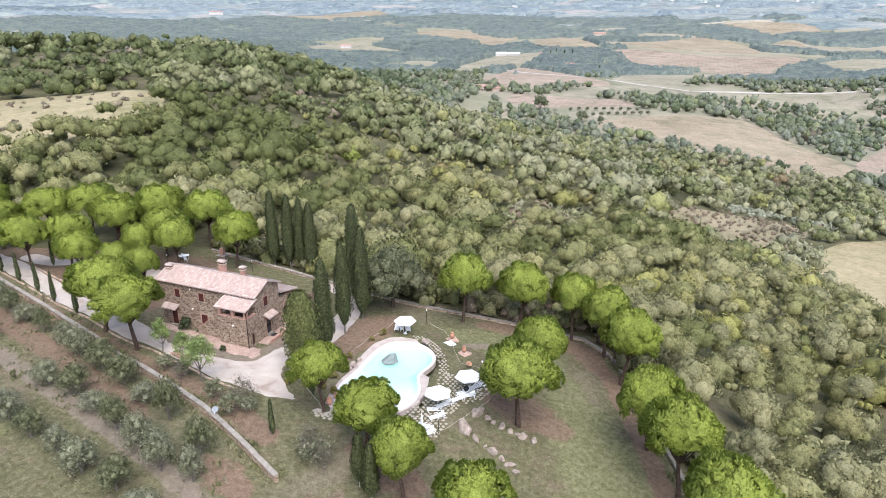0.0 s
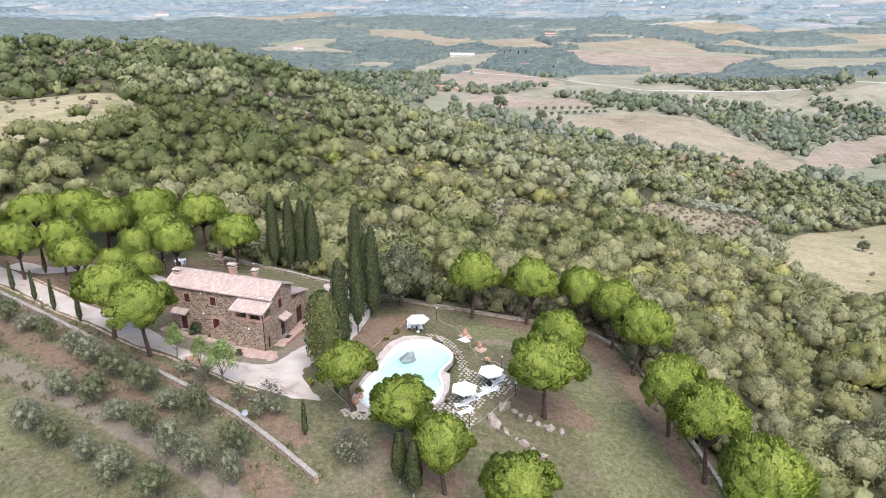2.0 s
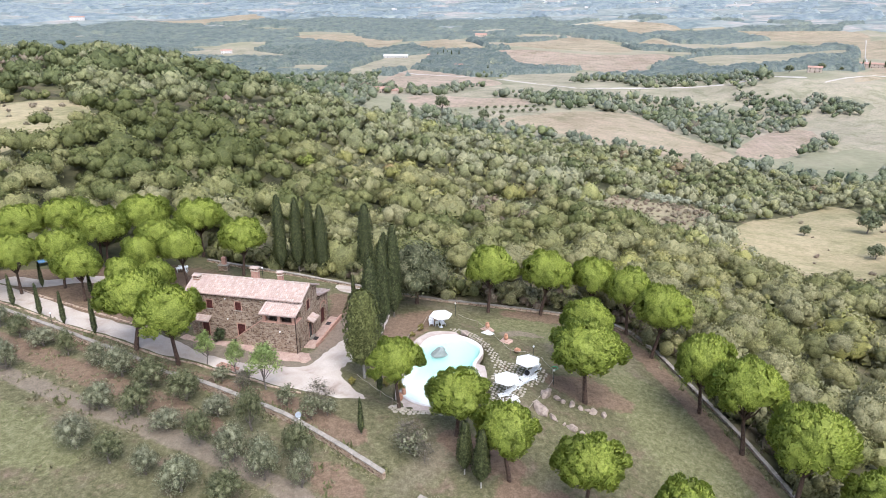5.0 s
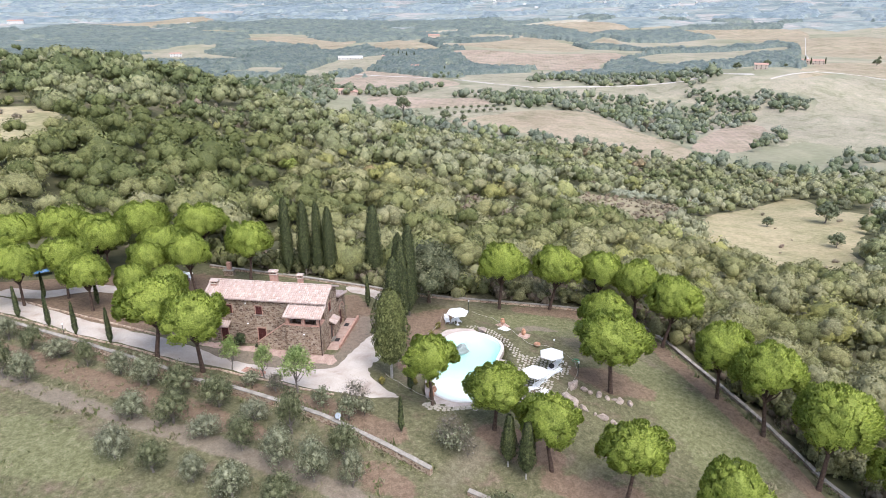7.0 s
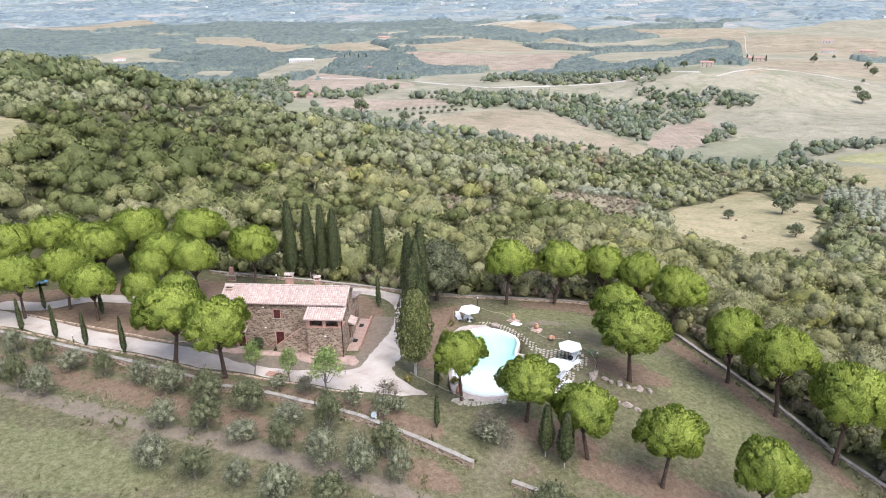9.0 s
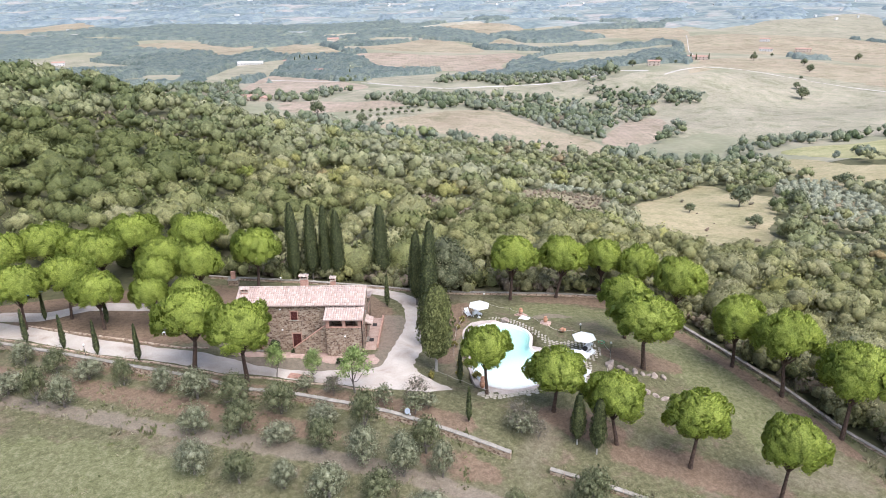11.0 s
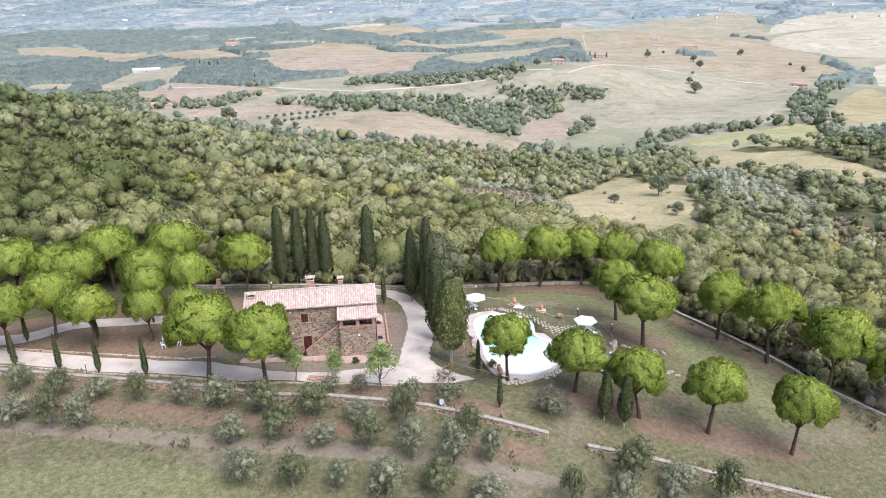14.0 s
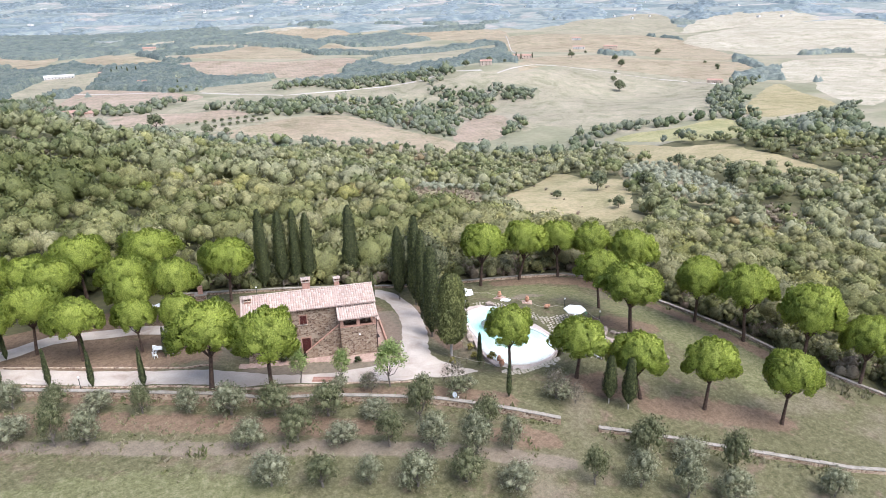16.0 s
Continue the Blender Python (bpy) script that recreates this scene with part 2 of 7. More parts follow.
def stone_wall_material(name="rubble_stone", scale=3.4, tone=1.0):
    """Rubble masonry: rounded stones of several browns in pale mortar."""
    m, n, l, b = material(name, 0.9, 0.0, 0.2)
    tex = n.new("ShaderNodeTexCoord").outputs["Object"]
    mp = n.new("ShaderNodeMapping")
    mp.inputs["Scale"].default_value = (1, 1, 1.55)
    l.new(tex, mp.inputs["Vector"])
    wob = n.new("ShaderNodeTexNoise")
    wob.inputs["Scale"].default_value = 2.0
    l.new(mp.outputs[0], wob.inputs["Vector"])
    vec = mix(n, l, 0.12, mp.outputs[0], wob.outputs["Color"], "ADD")
    cells = n.new("ShaderNodeTexVoronoi")
    cells.inputs["Scale"].default_value = scale
    l.new(vec, cells.inputs["Vector"])
    edge = n.new("ShaderNodeTexVoronoi")
    edge.feature = "DISTANCE_TO_EDGE"
    edge.inputs["Scale"].default_value = scale
    l.new(vec, edge.inputs["Vector"])
    sep = n.new("ShaderNodeSeparateColor")
    l.new(cells.outputs["Color"], sep.inputs[0])
    t = tone
    c = ramp(n, l, sep.outputs[0], [(0.0, (0.13 * t, 0.085 * t, 0.06 * t)), (0.35, (0.25 * t, 0.17 * t, 0.12 * t)), (0.7, (0.36 * t, 0.27 * t, 0.19 * t)), (1.0, (0.46 * t, 0.38 * t, 0.29 * t))])
    c = mix(n, l, ramp(n, l, edge.outputs["Distance"], [(0.02, (1, 1, 1)), (0.09, (0, 0, 0))]), c, (0.42 * t, 0.34 * t, 0.26 * t))
    c = mix(n, l, 0.5, c, ramp(n, l, noise_out(n, l, 0.7, 4.0, vector=tex), [(0.3, (0.75, 0.72, 0.7)), (0.7, (1.2, 1.2, 1.2))]), "MULTIPLY")
    l.new(c, b.inputs["Base Color"])
    bump(n, l, b, ramp(n, l, edge.outputs["Distance"], [(0.0, (0, 0, 0)), (0.15, (1, 1, 1))]), 0.7, 0.05)
    return m


def tile_material():
    """Weathered clay barrel tiles, each of its own pink, buff or grey."""
    m, n, l, b = material("weathered_clay_tile", 0.85, 0.0, 0.2)
    island = n.new("ShaderNodeNewGeometry").outputs["Random Per Island"]
    c = ramp(n, l, island, [(0.0, (0.385, 0.285, 0.24)), (0.3, (0.425, 0.325, 0.278)), (0.75, (0.455, 0.36, 0.31)), (1.0, (0.51, 0.42, 0.365))])
    c = mix(n, l, 0.2, c, ramp(n, l, noise_out(n, l, 0.5, 5.0), [(0.3, (0.8, 0.8, 0.8)), (0.7, (1.2, 1.18, 1.15))]), "MULTIPLY")
    l.new(c, b.inputs["Base Color"])
    return m


def water_material():
    m, n, l, b = material("pool_water", 0.04, 0.0, 0.5)
    b.inputs["Transmission Weight"].default_value, b.inputs["IOR"].default_value = 1.0, 1.33
    b.inputs["Base Color"].default_value = (0.88, 0.98, 0.975, 1)
    bump(n, l, b, noise_out(n, l, 2.2, 3.0), 0.15, 0.02)
    return m


def basin_material():
    """Painted shell: white where it is shallow, turquoise in the deep end."""
    m, n, l, b = material("pool_paint", 0.6, 0.0, 0.3)
    s = n.new("ShaderNodeSeparateXYZ")
    l.new(place(n, l), s.inputs[0])
    r = n.new("ShaderNodeMapRange")
    r.inputs["From Min"].default_value, r.inputs["From Max"].default_value = POOL_Z - 0.3, POOL_Z - 1.15
    l.new(s.outputs["Z"], r.inputs["Value"])
    c = ramp(n, l, r.outputs[0], [(0.0, (0.73, 0.76, 0.71)), (0.2, (0.54, 0.69, 0.645)), (1.0, (0.41, 0.62, 0.575))])
    c = mix(n, l, 0.3, c, ramp(n, l, noise_out(n, l, 1.2), [(0.3, (0.9, 0.92, 0.92)), (0.7, (1.05, 1.05, 1.05))]), "MULTIPLY")
    l.new(c, b.inputs["Base Color"])
    return m


def plain(name, color, rough=0.6, metal=0.0, spec=0.4):
    return speckled(name, tuple(0.85 * v for v in color), tuple(min(1, 1.1 * v) for v in color), 2.0, 40.0, rough, 0.0, spec=spec, metal=metal)


# ---- mesh helpers ----
def link_mesh(name, verts, faces, mats, smooth=False, index=None):
    me = bpy.data.meshes.new(name)
    me.from_pydata([tuple(v) for v in verts], [], [tuple(f) for f in faces])
    for mt in mats:
        me.materials.append(mt)
    if index is not None:
        me.polygons.foreach_set("material_index", np.asarray(index, np.int32))
    if smooth:
        me.polygons.foreach_set("use_smooth", np.ones(len(me.polygons), bool))
    me.update()
    return new(name, me)


def tri_mesh(name, verts, tris, mat, tint=None, normals=None):
    """A mesh of triangles from arrays, quickly; tint is one value a corner point, normals round off the shading of clumps."""
    me = bpy.data.meshes.new(name)
    verts, tris = np.asarray(verts, np.float32), np.array(tris, np.int32)
    if normals is not None:
        normals = np.asarray(normals, np.float32)
        a, b, c = verts[tris[:, 0]], verts[tris[:, 1]], verts[tris[:, 2]]
        turned = np.einsum("ij,ij->i", np.cross(b - a, c - a), normals[tris].sum(1)) < 0
        tris[turned, 1], tris[turned, 2] = tris[turned, 2].copy(), tris[turned, 1].copy()
    me.vertices.add(len(verts))
    me.vertices.foreach_set("co", verts.ravel())
    me.loops.add(tris.size)
    me.loops.foreach_set("vertex_index", tris.ravel())
    me.polygons.add(len(tris))
    me.polygons.foreach_set("loop_start", np.arange(0, tris.size, 3, dtype=np.int32))
    if tint is not None:
        me.attributes.new("tint", "FLOAT", "POINT").data.foreach_set("value", np.asarray(tint, np.float32))
    me.materials.append(mat)
    me.update(calc_edges=True)
    if normals is not None:
        me.polygons.foreach_set("use_smooth", np.ones(len(tris), bool))
        n_ = normals
        me.normals_split_custom_set_from_vertices(n_ / (np.linalg.norm(n_, axis=1)[:, None] + 1e-9))
    return me


def part(name, bm, mat, parent=None, label="", smooth=False):
    """Links a bmesh as one mesh object under a thing or a part."""
    me = bpy.data.meshes.new(name)
    bm.normal_update()
    if smooth:
        for f in bm.faces:
            f.smooth = True
    bm.to_mesh(me)
    bm.free()
    me.materials.append(mat)
    ob = new(name, me)
    ob.parent = parent
    return tagged(ob, label) if label else ob


def put(name, me, parent=None, label=""):
    ob = new(name, me)
    ob.parent = parent
    return tagged(ob, label) if label else ob


def empty(name, m, label="", category="", group=""):
    ob = new(name)
    ob.empty_display_size = 0.2
    ob.matrix_basis = m
    return tagged(ob, label, category, group)


def add_box(bm, a, b, bevel=0.0, m=None):
    a, b = Vector(a), Vector(b)
    made = bmesh.ops.create_cube(bm, size=1.0)["verts"]
    mid, size = (a + b) / 2, b - a
    for v in made:
        v.co = Vector([v.co[i] * size[i] + mid[i] for i in range(3)])
    if bevel:
        es = list({e for v in made for e in v.link_edges})
        made = list({v for f in bmesh.ops.bevel(bm, geom=es, offset=bevel, segments=1, affect="EDGES")["faces"] for v in f.verts} | {v for v in made if v.is_valid})
    if m is not None:
        bmesh.ops.transform(bm, matrix=m, verts=made)
    return made


def box(a, b, bevel=0.0, m=None):
    bm = bmesh.new()
    add_box(bm, a, b, bevel, m)
    return bm


def add_tube(bm, points, radii, sides=8, cap=True):
    """A tapered tube along points."""
    rings = []
    pts = [Vector(p) for p in points]
    for i, p in enumerate(pts):
        d = (pts[min(i + 1, len(pts) - 1)] - pts[max(i - 1, 0)]).normalized()
        s = d.orthogonal().normalized() if abs(d.z) < 0.99 else Vector((1, 0, 0))
        if abs(d.z) > 0.5:
            s = (Vector((1, 0, 0)) - d * d.x).normalized()
        w = d.cross(s)
        rings.append([bm.verts.new(p + (s * math.cos(2 * math.pi * k / sides) + w * math.sin(2 * math.pi * k / sides)) * radii[i]) for k in range(sides)])
    for a, b in zip(rings, rings[1:]):
        for k in range(sides):
            bm.faces.new((a[k], a[(k + 1) % sides], b[(k + 1) % sides], b[k]))
    if cap:
        bm.faces.new(rings[0][::-1])
        bm.faces.new(rings[-1])


def tube(points, radii, sides=8):
    bm = bmesh.new()
    add_tube(bm, points, radii, sides)
    return bm


def lathe(profile, sides=16):
    """A turned shape from (radius, height) pairs."""
    bm = bmesh.new()
    rings = [[bm.verts.new((max(r, 1e-3) * math.cos(2 * math.pi * k / sides), max(r, 1e-3) * math.sin(2 * math.pi * k / sides), z)) for k in range(sides)] for r, z in profile]
    for a, b in zip(rings, rings[1:]):
        for k in range(sides):
            bm.faces.new((a[k], a[(k + 1) % sides], b[(k + 1) % sides], b[k]))
    bm.faces.new(rings[0][::-1])
    bm.faces.new(rings[-1])
    return bm


def inside(x, y, poly):
    """Which of the points lie within the outline."""
    x, y = np.asarray(x, float), np.asarray(y, float)
    res = np.zeros(x.shape, bool)
    for (x0, y0), (x1, y1) in zip(poly, list(poly[1:]) + [poly[0]]):
        if y0 != y1:
            res ^= ((y0 > y) != (y1 > y)) & (x < (x1 - x0) * (y - y0) / (y1 - y0) + x0)
    return res


def rounded(poly, steps=5):
    """A smooth closed line through the corners of an outline."""
    p = [Vector((*q, 0)) for q in poly]
    out = []
    for i in range(len(p)):
        a, b, c, d = p[i - 1], p[i], p[(i + 1) % len(p)], p[(i + 2) % len(p)]
        for k in range(steps):
            t = k / steps
            q = 0.5 * ((2 * b) + (c - a) * t + (2 * a - 5 * b + 4 * c - d) * t * t + (3 * b - a - 3 * c + d) * t ** 3)
            out.append((q.x, q.y))
    return out


def drape(name, outline, mat, lift, step, level=None, label="", category=""):
    """A sheet of the outline's shape that lies on the ground."""
    bm = bmesh.new()
    bm.faces.new([bm.verts.new((x, y, 0)) for x, y in outline])
    bmesh.ops.triangulate(bm, faces=bm.faces[:])
    xs, ys = [q[0] for q in outline], [q[1] for q in outline]
    for axis, lo, hi in ((0, min(xs), max(xs)), (1, min(ys), max(ys))):
        k = math.floor(lo / step) + 1
        while k * step < hi:
            co, no = [0, 0, 0], [0, 0, 0]
            co[axis], no[axis] = k * step, 1
            bmesh.ops.bisect_plane(bm, geom=bm.verts[:] + bm.edges[:] + bm.faces[:], plane_co=co, plane_no=no)
            k += 1
    bm.verts.ensure_lookup_table()
    co = np.array([v.co[:] for v in bm.verts])
    z = on_land(co[:, 0], co[:, 1]) + lift if level is None else np.full(len(co), level)
    for v, h in zip(bm.verts, z):
        v.co.z = h - (lift + 0.06 if lift > 0.1 and level is None and v.is_boundary else 0)
    for f in bm.faces:
        if f.normal.z < 0:
            f.normal_flip()
    return tagged(part(name, bm, mat, smooth=True), label, category, kind="structure")


def strip(line, half):
    """The outline of a band along a line; half is its half width at each point."""
    p = [Vector((*q, 0)) for q in line]
    left, right = [], []
    for i, q in enumerate(p):
        d = (p[min(i + 1, len(p) - 1)] - p[max(i - 1, 0)]).normalized()
        w = Vector((-d.y, d.x, 0)) * (half[i] if isinstance(half, (list, tuple)) else half)
        left.append(((q + w).x, (q + w).y))
        right.append(((q - w).x, (q - w).y))
    return left + right[::-1]


def gz(x, y):
    return float(on_land(x, y))


# ---- the ground, one sheet to the horizon ----
POOL = rounded([(-7.6, 82.9), (-5.2, 83.6), (-2.9, 82.6), (-1.5, 80.4), (-1.5, 78.1), (-3.2, 75.0), (-3.0, 71.8), (-4.0, 68.7), (-7.0, 66.9), (-10.4, 67.3), (-12.5, 69.6), (-12.3, 72.8), (-10.6, 76.4), (-9.4, 79.8)])
POOL_MID = Vector((-7.0, 75.0, 0))


def spread(outline, by):
    """The outline moved outwards."""
    out = []
    k = len(outline)
    for i, (x, y) in enumerate(outline):
        a, c = Vector((*outline[i - 1], 0)), Vector((*outline[(i + 1) % k], 0))
        d = (c - a).normalized()
        out.append((x - d.y * by, y + d.x * by))
    return out


if spread(POOL, 1)[0][1] < POOL[0][1]:
    POOL.reverse()

GROUND_MAT, WOOD_MAT, FAR_HAZE_MAT, COUNTRY_MAT = ground_material(), woodland_floor(), distance_material(), country_material()
GRAVEL, STONE, TILE = gravel_material(), stone_wall_material(tone=0.84), tile_material()
GARDEN_WALL = stone_wall_material("garden_wall_stone", 3.0, 1.15)


def axis_steps(lo, hi, first, growth):
    """Even steps from lo to hi, growing ones beyond."""
    mid = list(np.arange(lo, hi + 0.01, first))
    up, s = [], first
    while (up[-1] if up else hi) < 4900:
        s *= growth
        up.append((up[-1] if up else hi) + s)
    down, s = [], first
    while (down[-1] if down else lo) > -4900:
        s *= growth
        down.append((down[-1] if down else lo) - s)
    return np.array(down[::-1] + mid + up)


# worn and green patches of the garden: kind, line, half width along it
PATCHES = [
    ("earth", [(-72, 112), (-60, 111), (-50, 108), (-42, 104.5), (-36, 101)], [4.0, 6.0, 6.0, 5.0, 3.0]),
    ("earth", [(-62, 92.6), (-50, 83.9), (-40, 76.8), (-32, 70.9), (-25, 66.4), (-19, 61.5)], [0.9, 1.2, 1.3, 1.3, 1.6, 1.2]),
    ("dust", [(-40.5, 84.6), (-36.5, 82.4), (-33, 80.4), (-28, 77.6), (-22.8, 76.2)], [0.9, 1.1, 1.3, 1.3, 1.6]),
    ("dust", [(-22.5, 77.5), (-20.6, 80), (-18.8, 84), (-17.6, 89)], [1.4, 1.6, 1.7, 1.2]),
    ("earth", [(-67, 103.5), (-60, 102), (-54, 99), (-48, 95.5), (-43, 92.5)], [1.5, 4, 4.6, 4, 2]),
    ("earth", [(-21.6, 81.5), (-20.2, 86.5), (-18.8, 91.5), (-19.2, 96.5)], [1.2, 1.5, 1.5, 1.2]),
    ("earth", [(-14.5, 77), (-13, 83), (-9.5, 88), (-6, 91)], [1.0, 2.3, 2.6, 1.5]),
    ("earth", [(6, 92), (14, 90.5), (20, 87), (22.3, 80), (22.8, 72), (23.2, 60), (24.3, 47)], [0.9, 1.6, 1.6, 1.2, 0.9, 0.9, 1.0]),
    ("earth", [(6.5, 70), (10, 68.5), (13.5, 66.5)], [1.5, 2.8, 1.2]),
    ("earth", [(-9, 60.5), (-6, 58), (-3, 56)], [1.0, 2.2, 1.0]),
    ("earth", [(-4, 53), (3, 49), (9, 44)], [1.2, 2.2, 1.6]),
    ("dust", [(-80, 92), (-66, 83.5), (-52, 73.5), (-40, 65), (-29, 57), (-20, 50)], [0.5, 0.7, 0.8, 0.8, 0.8, 0.5]),
    ("earth", [(-70, 92.5), (-60, 85), (-50, 77.5), (-41, 70.5), (-33, 64)], [0.8, 1.2, 1.3, 1.3, 0.8]),
    ("grass", [(-70, 74), (-62, 70), (-55, 66), (-48, 62)], [2.0, 3.6, 3.8, 2.0]),
    ("earth", [(-24.5, 57.5), (-21.5, 55.5), (-19, 53.5)], [0.6, 1.6, 0.7]),
    ("grass", [(2, 88), (8, 86.5), (14, 84)], [1.6, 4.0, 2.0]),
    ("grass", [(14, 80), (16, 72), (17, 64), (18, 56), (15, 50)], [2.0, 2.6, 4.2, 4.6, 2.5]),
    ("dust", [(3, 84.5), (6, 85.2), (8.5, 84.2)], [0.3, 0.7, 0.3]),
]


def patch_weight(kind, x, y):
    """1 along the middle of the patches of a kind, 0.5 at their edges, 0 well outside."""
    w = np.zeros(x.shape)
    for what, line, half in PATCHES:
        if what != kind:
            continue
        for (ax, ay), (bx, by), ha, hb in zip(line, line[1:], half, half[1:]):
            run = (bx - ax) ** 2 + (by - ay) ** 2
            t = np.clip(((x - ax) * (bx - ax) + (y - ay) * (by - ay)) / run, 0, 1)
            d = np.hypot(x - ax - t * (bx - ax), y - ay - t * (by - ay))
            w = np.maximum(w, np.clip(1 - 0.5 * d / (ha + (hb - ha) * t + 0.3), 0, 1))
    return w


gx, gy = axis_steps(-82, 32, 1.0, 1.075), axis_steps(36, 100, 1.0, 1.075)
XX, YY = np.meshgrid(gx, gy)
ZZ = height(XX, YY)
LAND = ZZ.copy()


def on_land(x, y):
    """The height of the ground sheet, which is coarser than the land itself far from the house."""
    x, y = np.asarray(x, float), np.asarray(y, float)
    i, k = np.clip(np.searchsorted(gx, x) - 1, 0, len(gx) - 2), np.clip(np.searchsorted(gy, y) - 1, 0, len(gy) - 2)
    u, v = np.clip((x - gx[i]) / (gx[i + 1] - gx[i]), 0, 1), np.clip((y - gy[k]) / (gy[k + 1] - gy[k]), 0, 1)
    a, b, c, d = LAND[k, i], LAND[k, i + 1], LAND[k + 1, i + 1], LAND[k + 1, i]
    return np.where(u >= v, a + u * (b - a) + v * (c - b), a + v * (d - a) + u * (c - d))


hole = inside(XX, YY, spread(POOL, 0.7))
ZZ = np.where(hole, POOL_Z - 2.4, ZZ)
nx = len(gx)
idx = np.arange(XX.size).reshape(XX.shape)
quads = np.stack([idx[:-1, :-1], idx[:-1, 1:], idx[1:, 1:], idx[1:, :-1]], -1).reshape(-1, 4)
cx, cy = XX.ravel()[quads].mean(1), YY.ravel()[quads].mean(1)
slot = np.ones(len(quads), np.int32)
slot[(cx > -130) & (cx < 25.5) & (cy > 20) & (cy < 98 + 16 * np.clip((-12 - cx) / 25, 0, 1))] = 0
slot[(cx > -160) & (cx < 40) & (cy > -120) & (cy < 40)] = 0
slot[np.hypot(cx, cy - 20) > 480] = 3
# beyond this distance the ground colour has haze painted in
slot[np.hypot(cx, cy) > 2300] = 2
ground = link_mesh("ground", np.stack([XX, YY, ZZ], -1).reshape(-1, 3), quads.tolist(), [GROUND_MAT, WOOD_MAT, FAR_HAZE_MAT, COUNTRY_MAT], True, slot)
for what in ("earth", "grass", "dust"):
    ground.data.attributes.new(what, "FLOAT", "POINT").data.foreach_set("value", patch_weight(what, XX.ravel(), YY.ravel()).astype(np.float32))
tagged(ground, "thin autumn grass, red-brown earth and wooded slopes", "ground", kind="structure")

# ---- fields of the valley ----
CROP = {
    "earth": field_material("ploughed_pink_earth", (0.275, 0.212, 0.165), (0.36, 0.288, 0.23), 0.05, 20),
    "stubble": field_material("pale_stubble", (0.26, 0.21, 0.15), (0.36, 0.3, 0.22), 0.06, -30),
    "pasture": field_material("grey_green_pasture", (0.25, 0.224, 0.168), (0.335, 0.3, 0.226), 0.0),
    "meadow": field_material("yellow_flowering_meadow", (0.26, 0.245, 0.125), (0.345, 0.315, 0.175), 0.0),
    "dry": field_material("dry_grass", (0.26, 0.22, 0.125), (0.36, 0.305, 0.19), 0.0),
    # this crop's light tone paints in the patch of sun on the plain
    "pale": field_material("sunlit_pale_stubble", (0.34, 0.3, 0.235), (0.45, 0.4, 0.325), 0.05, 40),
}
TRACK = speckled("white_dust_road", (0.37, 0.335, 0.29), (0.48, 0.445, 0.4), 0.05, 1.0, 0.95, 0.0)
OPEN = []


def field(crop, outline):
    OPEN.append(outline)
    r = math.hypot(*outline[0])
    words = {"earth": "bare ploughed field of pinkish earth", "stubble": "pale stubble field after the harvest", "pasture": "grey-green grazed pasture among the woods",
             "meadow": "yellow-green meadow below the wood", "dry": "clearing of dry tan grass", "pale": "pale stubble field with weak sunlight put into its colour"}[crop]
    drape("field", rounded(outline, 3), CROP[crop], 0.12 + r / 4000, max(6, r / 50), label=words, category="field")


field("earth", [(324, 1402), (400, 1386), (466, 1312), (556, 1264), (622, 1282), (604, 1176), (522, 1114), (462, 1000), (394, 1108), (320, 1160), (332, 1300)])
field("stubble", [(414, 1566), (630, 1796), (676, 1624), (642, 1452), (556, 1314), (372, 1472)])
field("stubble", [(704, 1578), (820, 1710), (810, 1602), (738, 1538)])
field("earth", [(52, 930), (126, 1040), (174, 1064), (214, 920), (188, 846), (114, 840), (86, 788), (44, 850)])
field("pasture", [(12, 1028), (78, 1314), (166, 1382), (154, 1292), (82, 1124), (34, 978), (10, 968)])
field("pasture", [(260, 1034), (372, 1054), (312, 894), (230, 924)])
field("pasture", [(122, 734), (220, 868), (332, 818), (476, 804), (464, 752), (428, 728), (392, 742), (344, 768), (236, 752), (170, 726)])
field("earth", [(74, 732), (144, 714), (184, 714), (182, 666), (120, 652), (64, 664)])
field("pasture", [(114, 636), (180, 658), (194, 636), (166, 610), (124, 610)])
field("stubble", [(122, 600), (190, 628), (248, 650), (288, 654), (284, 560), (296, 506), (288, 466), (250, 434), (222, 466), (202, 482), (184, 524), (146, 572)])
field("earth", [(316, 514), (396, 590), (434, 590), (414, 544), (368, 496), (324, 476), (298, 482)])
field("pasture", [(450, 692), (432, 734), (490, 772), (544, 764), (582, 716), (772, 744), (832, 646), (796, 564), (678, 490), (540, 402), (496, 414), (458, 438), (428, 452), (414, 498), (382, 492), (442, 572), (448, 606), (478, 652), (514, 620), (554, 656), (526, 696), (502, 692)])
field("stubble", [(584, 722), (806, 946), (972, 922), (978, 810), (1044, 686), (972, 600), (820, 582), (790, 762), (584, 718)])
field("stubble", [(980, 1178), (1300, 1536), (1508, 1398), (1474, 1118), (1312, 872), (1062, 708), (1018, 840), (1110, 1044)])
field("meadow", [(398, 396), (426, 404), (468, 388), (528, 388), (530, 366), (412, 280), (384, 294), (384, 332), (394, 372)])
field("dry", [(362, 366), (380, 356), (358, 304), (370, 272), (356, 248), (348, 218), (322, 166), (304, 170), (308, 202), (296, 236), (290, 264), (308, 304)])
field("dry", [(136, 238), (172, 275), (206, 294), (258, 324), (244, 282), (248, 258), (202, 218), (180, 200), (172, 184), (148, 168), (114, 160), (126, 208)])
field("dry", [(586, 392), (736, 464), (842, 496), (762, 424), (690, 350), (596, 348), (566, 360)])
field("pale", [(1426, 1066), (1840, 1220), (2176, 1114), (2286, 970), (1268, 546), (1392, 686), (1248, 698), (1260, 786), (1358, 894)])
